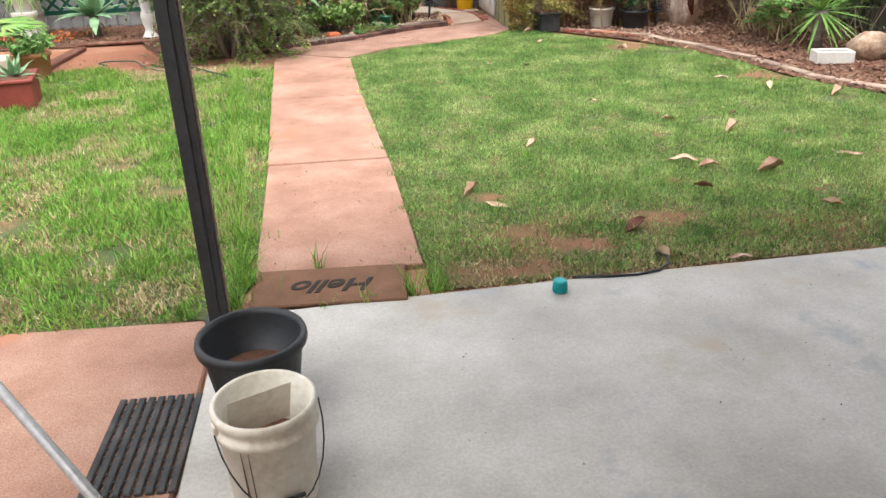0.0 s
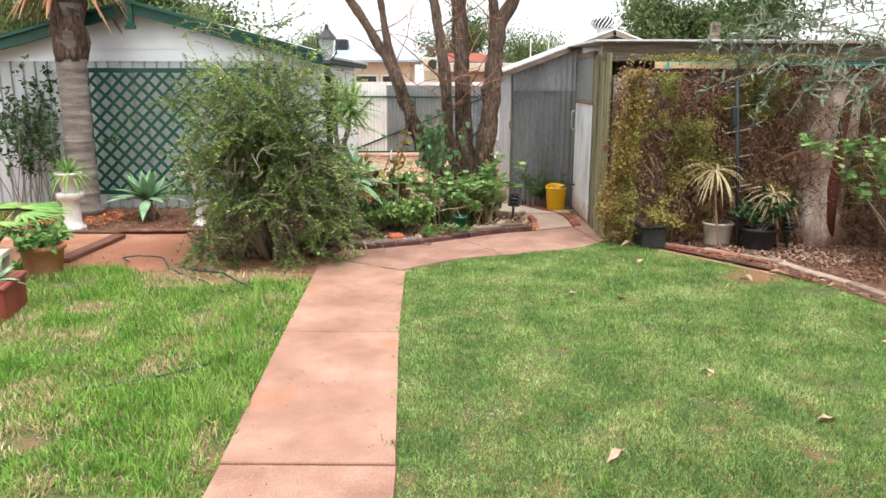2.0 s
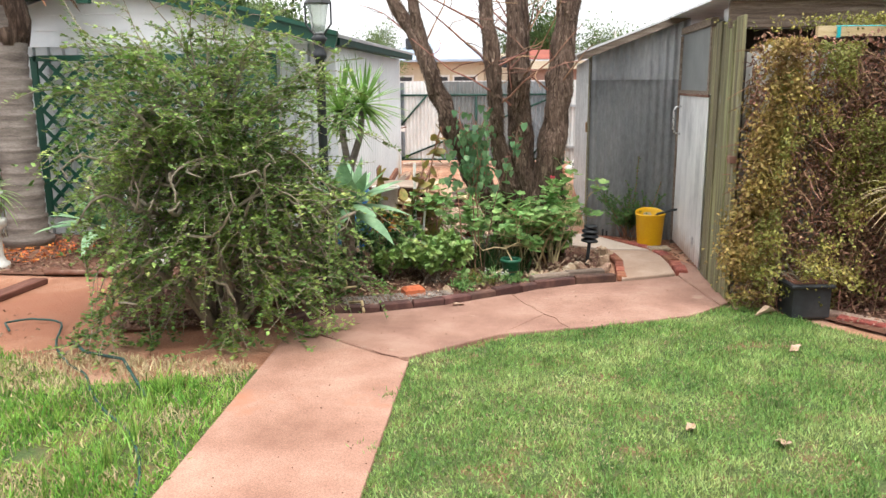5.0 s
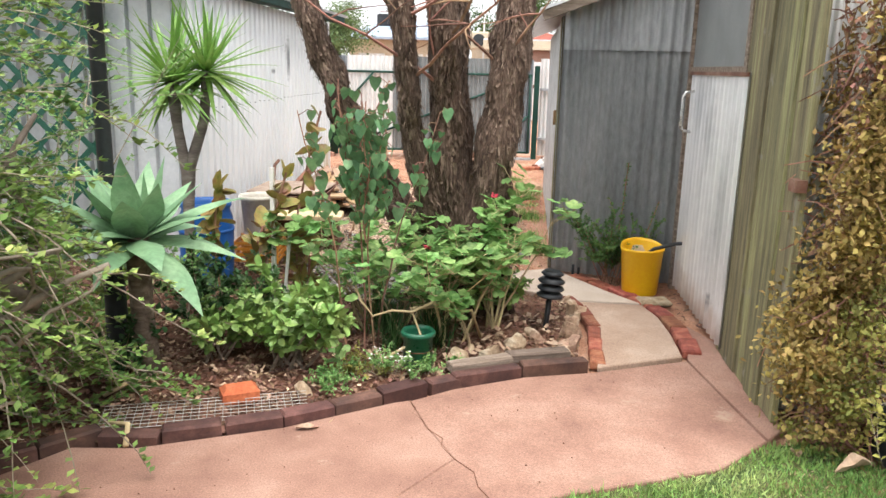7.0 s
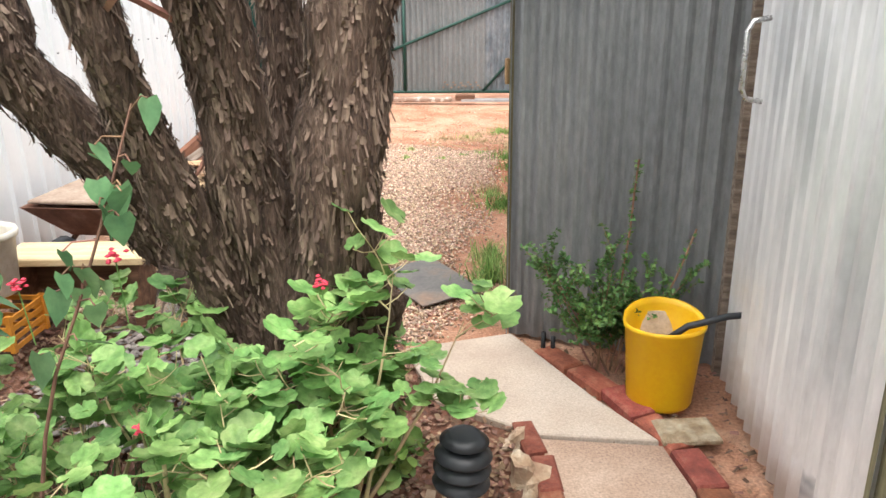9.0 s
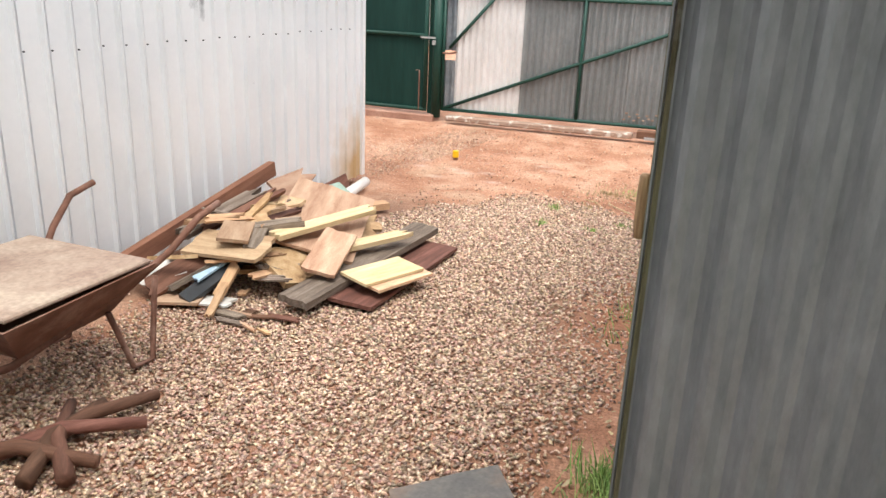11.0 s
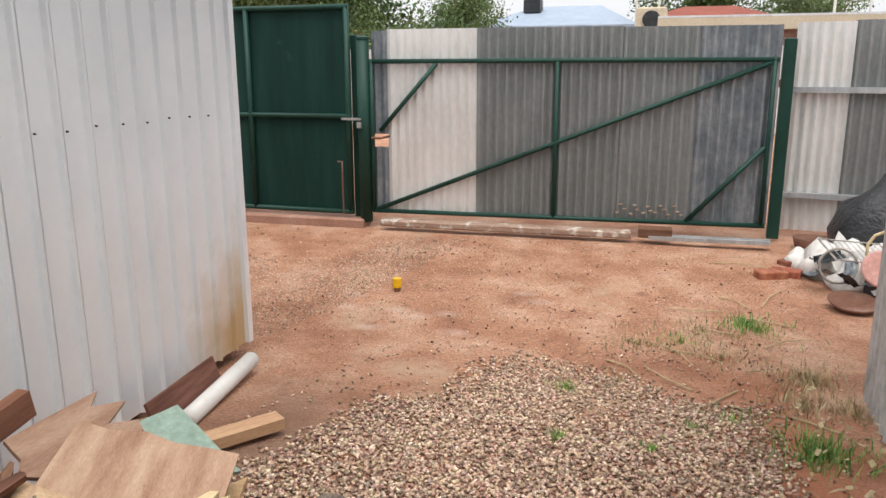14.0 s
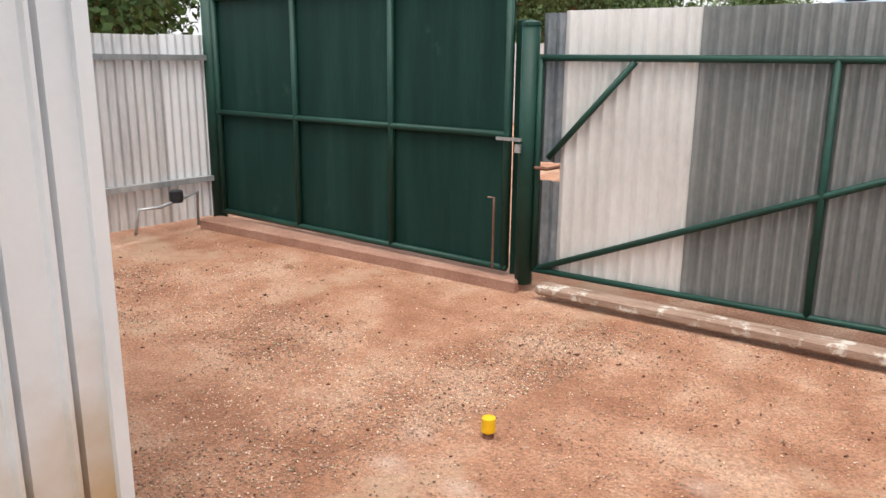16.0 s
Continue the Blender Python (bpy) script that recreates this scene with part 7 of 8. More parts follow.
    MB().tube([(0, 0, 0), (math.cos(a) * L * 0.4, math.sin(a) * L * 0.4, 0.05), (math.cos(a + 0.5) * L * 0.8, math.sin(a + 0.5) * L * 0.8, 0.03), (math.cos(a + 0.2) * L, math.sin(a + 0.2) * L, 0.0)], [0.012, 0.011, 0.009, 0.004], 7, 0.3).to("stick", STRAW, t_, "", True)

bk = thing("yellow_bucket", 2.02, 12.56, 0.02, 8, "bright yellow half-round plastic bucket holding odds and ends", "bucket")
mb, n = MB(), 28
prof = [(0.112, 0.0), (0.118, 0.012), (0.140, 0.30), (0.147, 0.305), (0.147, 0.32), (0.138, 0.32), (0.132, 0.30), (0.11, 0.03)]
mb.lathe(prof, n, (0, 0, 0), 0.85)
mb.v = [(x, y, z + (0.045 * max(0, y / 0.13) if z > 0.28 else 0)) for x, y, z in mb.v]
mb.to("body", YELLOWP, bk, "", True)
MB().box((0.0, 0.05, 0.28), (0.2, 0.02, 0.10), pose(0, 0, 0, -12, 0, 0), bev=0.004).to("card_piece", CARD, bk, "pale board inside")
MB().tube([(-0.02, -0.05, 0.26), (0.06, -0.06, 0.325), (0.2, -0.06, 0.36), (0.27, -0.06, 0.365)], 0.012, 10).to("hose_end", BLACKP, bk, "black hose tail", True)
MB().lathe([(0.016, 0), (0.016, 0.04)], 12).to("hose_collar", BLACKP, bk, m=pose(0.26, -0.06, 0.365, 0, 90, 0))
t_ = thing("flat_stone", 2.08, 12.33, 0.02, 10, "flat grey stone by the bucket", "stone", "edging stones")
MB().box((0, 0, 0.015), (0.2, 0.14, 0.035), bev=0.012).to("stone", ROCK, t_)
for i, x in enumerate((1.60, 1.64)):
    t_ = thing("pipe_stub", x, 12.93, 0, 0, "short black irrigation pipe stub", "pipe", "pipe stubs", "", 6, 0)
    MB().tube([(0, 0, -0.01), (0, 0.0, 0.11 - 0.02 * i)], 0.010, 10).to("pipe", BLACKP, t_, "", True)
t_ = thing("rubber_sheet", 1.0, 13.55, 0.012, 0, "grey rubber square dusted with red soil, lying on gravel", "mat")
mb = MB()
c4 = [Vector((-0.02, 0.50, 0)), Vector((0.30, 0.04, 0)), Vector((0.03, -0.20, 0)), Vector((-0.28, 0.24, 0))]
g9 = [[c4[0].lerp(c4[1], i / 8).lerp(c4[3].lerp(c4[2], i / 8), j / 8) for i in range(9)] for j in range(9)]
vs = [(p.x, p.y, h_ + 0.012 * noise.noise(p * 5)) for h_ in (0.010, 0.003) for row in g9 for p in row]
fs = [(j * 9 + i + 1, j * 9 + i, (j + 1) * 9 + i, (j + 1) * 9 + i + 1) for j in range(8) for i in range(8)]
mb.add(vs, fs + [tuple(v + 81 for v in reversed(f)) for f in fs])
mb.to("sheet", surf("dusty_rubber", [(0.08, 0.08, 0.08), (0.14, 0.13, 0.12), (0.24, 0.15, 0.10)], 3, 60, 0.85, 0.3, 0.003), t_, "", True)

# right bed things
t_ = thing("square_pot", 2.74, 10.33, 0, 8, "square black plastic pot by the hedge", "pot")
MB().box((0, 0, 0.12), (0.26, 0.26, 0.24), bev=0.02).box((0, 0, 0.235), (0.30, 0.30, 0.03), bev=0.01).to("body", BLACKP, t_)
MB().box((0, 0, 0.252), (0.24, 0.24, 0.006)).to("soil", BEDSOIL, t_, "dark potting soil")
bushy("potted_shrub", "grey-green trailing plant in the square pot", 2.70, 10.33, 9, 0.42, 0.7, VINELEAF, LEAF, 0.028, 16, 4, 0.004, TWIG, 91, z=0.24, tl=0.18, base=0.05, droop=0.15)
pot("plant_pot", "white plastic tub with dead stalks", 3.5, 10.42, 0.02, 0.14, 0.17, 0.24, WHITEP)
pot("plant_pot", "round black pot against the aerial pole", 3.84, 10.12, 0.03, 0.14, 0.18, 0.22, BLACKP)
bushy("potted_shrub", "dusty grey-green plant in the round black pot", 3.84, 10.12, 12, 0.45, 0.7, DARKLEAF, OVAL, 0.06, 9, 4, 0.004, TWIG, 92, z=0.2, tl=0.15, base=0.06)
an = thing("aerial_mast", 3.66, 10.22, 0.05, 0, "old dark metal aerial mast with short rods, stuck in the bed", "mast", "", "", 0, -5)
MB().tube([(0, 0, 0), (0, 0, 1.72)], 0.018, 10).to("mast", DARKMETAL, an, "", True)
for z in (0.62, 0.93, 1.2, 1.45, 1.66):
    MB().tube([(-0.13, 0, z - 0.01), (0.13, 0, z + 0.015)], 0.005, 6).to("rod", WIRE, an)
MB().box((-0.03, 0, 1.36), (0.05, 0.05, 0.2), bev=0.01).to("bracket", BLACKP, an)
r_ = random.Random(14)
for x, y, z in ((3.35, 10.2, 0.85), (3.95, 10.1, 0.62)):
    t_ = thing("dead_cordyline", x, y, 0, 0, "dried straw-coloured strappy crown on a thin stem", "plant", "dead crowns")
    MB().tube([(0.1, 0, 0), (0.03, 0, z * 0.6), (0, 0, z)], 0.010, 6).to("stem", BROWNTWIG, t_)
    mb = MB()
    for k in range(60):
        a, e = r_.uniform(0, 6.28), r_.uniform(-0.6, 0.9)
        mb.blade(arch((0, 0, z), (math.cos(a) * math.cos(e), math.sin(a) * math.cos(e), math.sin(e)), r_.uniform(0.30, 0.5), 5, 0.34, 0.08, r_), [0.012, 0.016, 0.014, 0.014, 0.008, 0.001], (-math.sin(a), math.cos(a), 0), 0.2)
    mb.to("leaves", STRAW, t_, "drooping dead straps")
tg = thing("white_trough", 4.93, 7.5, 0.02, -12, "small white rectangular plaster trough", "trough")
for bx, by, sx, sy in ((0, -0.085, 0.36, 0.03), (0, 0.085, 0.36, 0.03), (-0.165, 0, 0.03, 0.14), (0.165, 0, 0.03, 0.14)):
    MB().box((bx, by, 0.06), (sx, sy, 0.12), bev=0.006).to("side", WHITECER, tg)
MB().box((0, 0, 0.03), (0.3, 0.14, 0.05)).to("soil", BEDSOIL, tg)
t_ = thing("round_boulder", 5.42, 7.65, 0, 0, "rough round grey-brown boulder", "boulder")
mb = MB().lathe([(0.08, -0.02), (0.18, 0.03), (0.21, 0.12), (0.17, 0.22), (0.08, 0.27)], 16)
mb.v = [tuple(Vector(p) * (1 + 0.18 * noise.noise(Vector(p) * 6))) for p in mb.v]
mb.to("boulder", ROCK, t_, "", True)

# hose on the grass
t_ = thing("garden_hose", 0, 0, 0, 0, "thin dark green hose looping over the dirt and into the grass", "hose")
hp = [(-2.55, 9.42), (-2.68, 9.56), (-2.52, 9.68), (-2.3, 9.6), (-2.08, 9.2), (-1.85, 8.93), (-1.62, 8.75), (-1.45, 8.52), (-1.25, 8.30), (-0.98, 8.05), (-0.75, 7.7), (-0.66, 7.35), (-0.75, 6.95), (-1.15, 6.5), (-1.75, 6.2), (-2.6, 6.0)]
sm = [Vector((*hp[0], 0.02))]
for k in range(1, len(hp) - 2):
    for j in range(6):
        t = j / 6
        a, b, c, d = (Vector((*hp[k + o], 0)) for o in (-1, 0, 1, 2))
        sm.append(0.5 * ((2 * b) + (c - a) * t + (2 * a - 5 * b + 4 * c - d) * t * t + (3 * b - a - 3 * c + d) * t ** 3) + Vector((0, 0, 0.018 + 0.006 * (k % 2))))
MB().tube([p if p.y > 8.9 else Vector((p.x, p.y, 0.008)) for p in sm], 0.0075, 8).tube([(-2.0, 9.25, 0.02), (-1.8, 9.05, 0.03), (-1.5, 8.95, 0.03), (-1.3, 8.7, 0.02), (-1.1, 8.45, 0.02)], 0.0095, 8).to("hose", HOSE, t_, "", True)
t_ = thing("steel_pipe", -3.3, 10.95, 0.02, 0, "dark rusty pipe along the mulch edge", "pipe")
MB().tube([(0, 0, 0.01), (1.25, 0.06, 0.01)], 0.022, 10).to("pipe", RUST, t_, "", True)
t_ = thing("timber_edge", -3.22, 10.1, 0.0, 88, "flat red-brown timber edging strip", "timber")
MB().box((0, 0, 0.015), (1.25, 0.14, 0.05), bev=0.008).to("plank", DARKWOOD, t_)

# ---- junk by the garage: barrel, tubs, bench, barrow ----
bar = thing("blue_barrel", -1.66, 13.62, 0, 0, "open blue plastic drum", "barrel")
bar.matrix_basis = pose(-0.90, 12.35, 0)
MB().lathe([(0.15, 0), (0.165, 0.03), (0.175, 0.2), (0.178, 0.35), (0.175, 0.46), (0.155, 0.52), (0.17, 0.54), (0.17, 0.57), (0.155, 0.57), (0.145, 0.5), (0.145, 0.1)], 28).to("drum", BLUEP, bar, "", True)
for z_ in (0.19, 0.38):
    MB().lathe([(0.172, -0.014), (0.184, -0.008), (0.184, 0.008), (0.172, 0.014)], 28, (0, 0, z_)).to("hoop_band", BLUEP, bar, "", True)
pot("plant_pot", "white plastic tub beside the blue drum", -0.62, 12.62, 0.32, 0.11, 0.14, 0.26, WHITEP)
cr = thing("orange_crate", -0.62, 12.6, 0.12, 5, "orange plastic slatted crate under the tub", "crate")
for sx, sy, lx, ly in ((0, -0.12, 0.3, 0.008), (0, 0.12, 0.3, 0.008), (-0.15, 0, 0.008, 0.24), (0.15, 0, 0.008, 0.24)):
    for z in (0.02, 0.06, 0.10, 0.14):
        MB().box((sx, sy, z), (lx, ly, 0.02)).to("slat", ORANGEP, cr)
    MB().box((sx + (0.145 if lx > 0.1 else 0), sy + (0.115 if ly > 0.1 else 0), 0.08), (0.02, 0.02, 0.155)).to("corner", ORANGEP, cr)
bn = thing("low_bench", -0.42, 12.95, 0.08, 8, "low weathered board bench with dark ends", "bench")
MB().box((0, 0, 0.3), (0.62, 0.24, 0.035), bev=0.005).to("seat", PALEPINE, bn)
MB().box((-0.26, 0, 0.14), (0.04, 0.2, 0.28)).box((0.26, 0, 0.14), (0.04, 0.2, 0.28)).box((0, 0.08, 0.19), (0.5, 0.02, 0.16)).to("end", DARKWOOD, bn)
for i, (x, y) in enumerate(((-0.02, 12.95), (-0.10, 13.05))):
    bo = thing("glass_bottle", x, y, 0, 0, "dusty clear glass bottle with dregs", "bottle", "bottles")
    MB().lathe([(0.05, 0), (0.055, 0.01), (0.055, 0.13), (0.045, 0.17), (0.02, 0.21), (0.016, 0.25), (0.02, 0.255), (0.014, 0.255)], 20).to("glass", GLASS, bo, "", True)
    MB().lathe([(0.01, 0.006), (0.048, 0.008), (0.048, 0.06), (0.01, 0.061)], 18).to("dregs", ORANGEP if i == 0 else BEDSOIL, bo, "rusty liquid")
t_ = thing("red_cup", 0.18, 12.8, 0.03, 30, "small red plastic cup lying on its side", "cup", "", "", 80, 0)
MB().lathe([(0.035, 0), (0.05, 0.08), (0.046, 0.08), (0.03, 0.006)], 20).to("cup", REDPOT, t_, "", True)
for i in range(5):
    a = 0.4 + i * 0.5
    t_ = thing("dry_log", -0.55 + 0.1 * i, 13.35 + 0.06 * (i % 3), 0.03, math.degrees(a), "dry reddish-brown firewood branch", "log", "firewood")
    MB().tube([(0, 0, 0), (0.2, 0.02, 0.03), (0.45, -0.02, 0.01)], [0.03, 0.026, 0.02], 8, 0.3).to("log", DARKWOOD, t_, "", True)

wb = thing("wheelbarrow", -0.72, 13.80, 0, 90, "old rusty wheelbarrow with a dirty flat board over its tray", "wheelbarrow")
MB().box((0, 0, 0.45), (0.62, 0.6, 0.02), pose(0, 0, 0, 0, 0, 0), bev=0.006).to("board", surf("dirty_board", [(0.22, 0.14, 0.11), (0.36, 0.27, 0.21), (0.46, 0.37, 0.29)], 4, 50, 0.85, 0.4, 0.003), wb, "stained board over the tray")
mb = MB()
top = [(-0.34, -0.33, 0.43), (0.33, -0.31, 0.44), (0.33, 0.31, 0.44), (-0.34, 0.33, 0.43)]
bot = [(-0.18, -0.17, 0.24), (0.24, -0.15, 0.24), (0.24, 0.15, 0.24), (-0.18, 0.17, 0.24)]
mb.add(top + bot + [(x * 0.97, y * 0.97, z) for x, y, z in top] + [(x * 0.95, y * 0.95, z + 0.01) for x, y, z in bot],
       [(0, 1, 5, 4), (1, 2, 6, 5), (2, 3, 7, 6), (3, 0, 4, 7), (7, 6, 5, 4), (9, 8, 12, 13), (10, 9, 13, 14), (11, 10, 14, 15), (8, 11, 15, 12), (12, 15, 14, 13), (0, 8, 9, 1), (1, 9, 10, 2), (2, 10, 11, 3), (3, 11, 8, 0)])
mb.to("tray", RUST, wb)
for s in (-1, 1):
    MB().tube([(-0.55, s * 0.05, 0.2), (-0.2, s * 0.16, 0.22), (0.26, s * 0.22, 0.34), (0.42, s * 0.30, 0.46), (0.55, s * 0.33, 0.56), (0.68, s * 0.33, 0.59)], 0.014, 8).to("handle", RUST, wb, "bent rusty handle tube", True)
    MB().tube([(0.2, s * 0.18, 0.26), (0.26, s * 0.22, 0.02), (0.36, s * 0.22, 0.01), (0.42, s * 0.21, 0.34)], 0.012, 8).to("leg", RUST, wb, "", True)
MB().lathe([(0.1, -0.03), (0.16, -0.03), (0.175, 0), (0.16, 0.03), (0.1, 0.03)], 22).to("wheel", BLACKP, wb, "", True, m=pose(-0.55, 0, 0.175, 90, 0, 0))
MB().tube([(-0.55, -0.07, 0.175), (-0.55, 0.07, 0.175)], 0.012, 8).to("axle", RUST, wb)

# ---- heap of broken boards against the garage ----


def plank(L, w, t, x, y, z, rz, mat, label, rx=0.0, ry=0.0, jag=0.0, seed=0, cat="board"):
    r = random.Random(seed)
    x, y = x - 0.07, y - 0.12
    ob = thing("timber_board", x, y, z, rz, label, cat, "heap of broken boards", "", rx, ry)
    n = 5
    xs1 = [L / 2 + r.uniform(-jag, jag) for _ in range(n + 1)]
    xs0 = [-L / 2 + r.uniform(-jag, jag) * 0.6 for _ in range(n + 1)]
    vs, fs = [], []
    for h in (-t / 2, t / 2):
        for i in range(n + 1):
            y_ = -w / 2 + w * i / n
            vs += [(xs0[i], y_, h), (xs1[i], y_, h)]
    o = 2 * (n + 1)
    for i in range(n):
        a = 2 * i
        fs += [(a, a + 2, a + 3, a + 1), (o + a, o + a + 1, o + a + 3, o + a + 2), (a, o + a, o + a + 2, a + 2), (a + 1, a + 3, o + a + 3, o + a + 1)]
    fs += [(0, 1, o + 1, o), (2 * n, o + 2 * n, o + 2 * n + 1, 2 * n + 1)]
    MB().add(vs, fs).to("board", mat, ob)
    return ob




def strut(a, b, w, t, mat, label, roll=0.0, jag=0.01, seed=0):
    """A board whose middle line runs from a to b, rolled about that line."""
    a, b = Vector(a), Vector(b)
    d = b - a
    ob = plank(d.length, w, t, 0, 0, 0, 0, mat, label, 0, 0, jag, seed)
    ob.matrix_basis = Matrix.Translation((a + b) / 2) @ pose(0, 0, 0, 0, -math.degrees(math.asin(max(-1, min(1, d.z / d.length)))), math.degrees(math.atan2(d.y, d.x))) @ pose(0, 0, 0, roll, 0, 0)
    return ob


TAN = surf("orange_tan_ply", [(0.33, 0.195, 0.115), (0.47, 0.31, 0.195), (0.58, 0.42, 0.28)], 3.5, 60, 0.85, 0.3, 0.002, squash=(1, 5, 5), rand=0.3, spots=[((0.26, 0.12, 0.06), 9, 0.66)])
CHIPB = surf("crumbling_chipboard", [(0.28, 0.16, 0.08), (0.40, 0.26, 0.14), (0.50, 0.36, 0.22)], 14, 110, 0.95, 0.8, 0.004, rand=0.2)
strut((-1.07, 14.42, 0.13), (-1.07, 15.86, 0.38), 0.045, 0.085, REDWOOD, "long red-brown beam leaning along the garage wall", 0, 0.0)
strut((-0.26, 14.80, 0.06), (-0.13, 16.05, 0.10), 0.165, 0.035, GREYWOOD, "long grey weathered plank on gravel", 3, 0.015, 3)
strut((-0.06, 14.96, 0.03), (-0.02, 15.98, 0.03), 0.24, 0.02, DARKWOOD, "dark red painted board under the plank", 2, 0.01, 4)
strut((-0.10, 15.08, 0.105), (0.05, 15.42, 0.105), 0.20, 0.014, PALEPINE, "pale clean ply offcut on the plank", 2, 0.0, 5)
strut((-0.03, 15.08, 0.085), (0.10, 15.42, 0.085), 0.19, 0.014, TAN, "tan ply offcut under a paler one", 2, 0.0, 6)
strut((-0.55, 15.12, 0.245), (-0.32, 15.72, 0.27), 0.085, 0.026, PALEPINE, "pale split batten across the heap", 6, 0.04, 7)
strut((-0.37, 15.22, 0.15), (-0.10, 15.68, 0.17), 0.075, 0.026, PALEPINE, "pale split batten with a jagged end", 6, 0.04, 8)
strut((-0.42, 15.20, 0.16), (-0.66, 15.92, 0.29), 0.46, 0.018, TAN, "large tan ply sheet sloping on the heap", 16, 0.015, 9)
strut((-0.26, 15.02, 0.13), (-0.33, 15.38, 0.22), 0.17, 0.02, TAN, "tan trapezoid board offcut", 10, 0.012, 10)
strut((-0.56, 15.14, 0.17), (-0.33, 15.06, 0.06), 0.30, 0.03, CHIPB, "chipboard piece with crumbled edge", -6, 0.04, 11)
strut((-0.64, 14.88, 0.27), (-0.74, 15.08, 0.295), 0.15, 0.018, TAN, "tan square shelf offcut on top", 6, 0.01, 12)
strut((-0.88, 14.90, 0.225), (-0.50, 14.96, 0.225), 0.24, 0.018, TAN, "broken tan shelf board", 10, 0.015, 13)
strut((-0.58, 14.93, 0.20), (-0.65, 15.12, 0.245), 0.075, 0.075, GREYWOOD, "squared weathered timber stub", 12, 0.0, 14)
strut((-0.70, 15.10, 0.255), (-0.52, 15.28, 0.27), 0.09, 0.05, GREYWOOD, "rough dark weathered block end", 0, 0.02, 15)
strut((-0.74, 14.82, 0.07), (-0.64, 15.14, 0.14), 0.11, 0.03, BLACKP, "charred black board end", 14, 0.02, 16)
strut((-0.98, 15.50, 0.26), (-0.70, 15.44, 0.27), 0.26, 0.02, TAN, "broken tan sheet panel", 16, 0.06, 17)
strut((-0.98, 15.22, 0.26), (-0.70, 15.30, 0.28), 0.2, 0.02, CHIPB, "broken chipboard panel on the heap", 14, 0.05, 18)
strut((-0.86, 16.06, 0.24), (-0.58, 15.95, 0.12), 0.30, 0.012, surf("pale_green_board", [(0.22, 0.31, 0.25), (0.30, 0.39, 0.33)], 5, 40, 0.7, 0.1), "pale green painted thin sheet", 4, 0.02, 19)
strut((-0.86, 16.33, 0.03), (-0.67, 16.62, 0.025), 0.075, 0.045, PLY, "short brown timber length on the ground", 4, 0.0, 20)
strut((-1.10, 16.42, 0.06), (-1.13, 16.90, 0.07), 0.12, 0.014, DARKWOOD, "brown board leaning on the wall foot", 72, 0.0, 21)
strut((-0.97, 14.92, 0.24), (-0.88, 15.42, 0.35), 0.07, 0.035, GREYWOOD, "splintered grey weathered batten", 20, 0.05, 22)
strut((-0.91, 15.02, 0.25), (-0.82, 15.52, 0.34), 0.05, 0.03, DARKWOOD, "splintered dark batten on the heap", 30, 0.06, 23)
strut((-0.93, 15.68, 0.28), (-0.87, 15.98, 0.31), 0.20, 0.016, TAN, "tan panel standing in the heap", 30, 0.06, 24)
strut((-0.60, 15.70, 0.20), (-0.34, 15.78, 0.10), 0.26, 0.02, CHIPB, "chipboard offcut sloping off the heap", 6, 0.04, 25)
strut((-0.93, 14.62, 0.06), (-0.78, 14.90, 0.19), 0.12, 0.022, DARKWOOD, "dark stained plank scrap", 26, 0.03, 26)
strut((-0.84, 14.66, 0.07), (-0.70, 14.94, 0.18), 0.08, 0.022, GREYWOOD, "weathered brown plank scrap", -14, 0.03, 27)
strut((-0.96, 14.80, 0.16), (-0.82, 15.10, 0.24), 0.12, 0.02, DARKWOOD, "dark stained plank scrap", -22, 0.03, 28)
strut((-0.74, 14.64, 0.035), (-0.66, 14.94, 0.15), 0.075, 0.03, BLACKP, "black painted timber batten", 20, 0.0, 29)
strut((-0.74, 14.72, 0.11), (-0.69, 14.92, 0.17), 0.05, 0.012, surf("pale_blue_paint", [(0.36, 0.52, 0.66), (0.45, 0.60, 0.72)], 5, 40, 0.6, 0.1), "pale blue painted timber strip", 8, 0.01, 30)
strut((-0.56, 14.58, 0.015), (-0.64, 14.86, 0.12), 0.035, 0.015, PLY, "thin tan splintered batten", 0, 0.02, 31)
strut((-0.62, 14.72, 0.04), (-0.62, 14.88, 0.16), 0.05, 0.02, PLY, "short tan batten end", 10, 0.02, 32)
strut((-0.72, 14.70, 0.02), (-0.56, 14.74, 0.02), 0.10, 0.01, WHITECER, "white laminate chip on gravel", 0, 0.02, 33)
strut((-1.02, 14.66, 0.09), (-0.86, 14.80, 0.14), 0.14, 0.01, WHITECER, "white laminate scrap in the heap", 18, 0.03, 34)
strut((-0.88, 14.62, 0.03), (-0.70, 14.70, 0.03), 0.13, 0.014, TAN, "small tan board on gravel", 2, 0.02, 35)
r_ = random.Random(88)
for i in range(30):
    x, y = r_.uniform(-0.95, -0.50), r_.uniform(14.95, 16.0)
    top = 0.05 + 0.15 * min(1, (-0.35 - x) / 0.4) * (1 if y < 15.7 else 0.6)
    plank(r_.uniform(0.2, 0.42), r_.uniform(0.07, 0.22), r_.uniform(0.014, 0.03), x + 0.07, y + 0.12, r_.uniform(0.03, top), r_.uniform(0, 180), r_.choice((TAN, DARKWOOD, DARKWOOD, GREYWOOD, CHIPB)),
          "broken board buried in the heap", r_.uniform(-14, 14), r_.uniform(-14, 14), 0.03, 100 + i)
for i in range(34):
    x, y = r_.uniform(-0.88, -0.42), r_.uniform(14.7, 15.9)
    top = 0.10 + 0.20 * min(1, max(0, (-0.42 - x) / 0.35)) * (1 if 15.0 < y < 15.7 else 0.55)
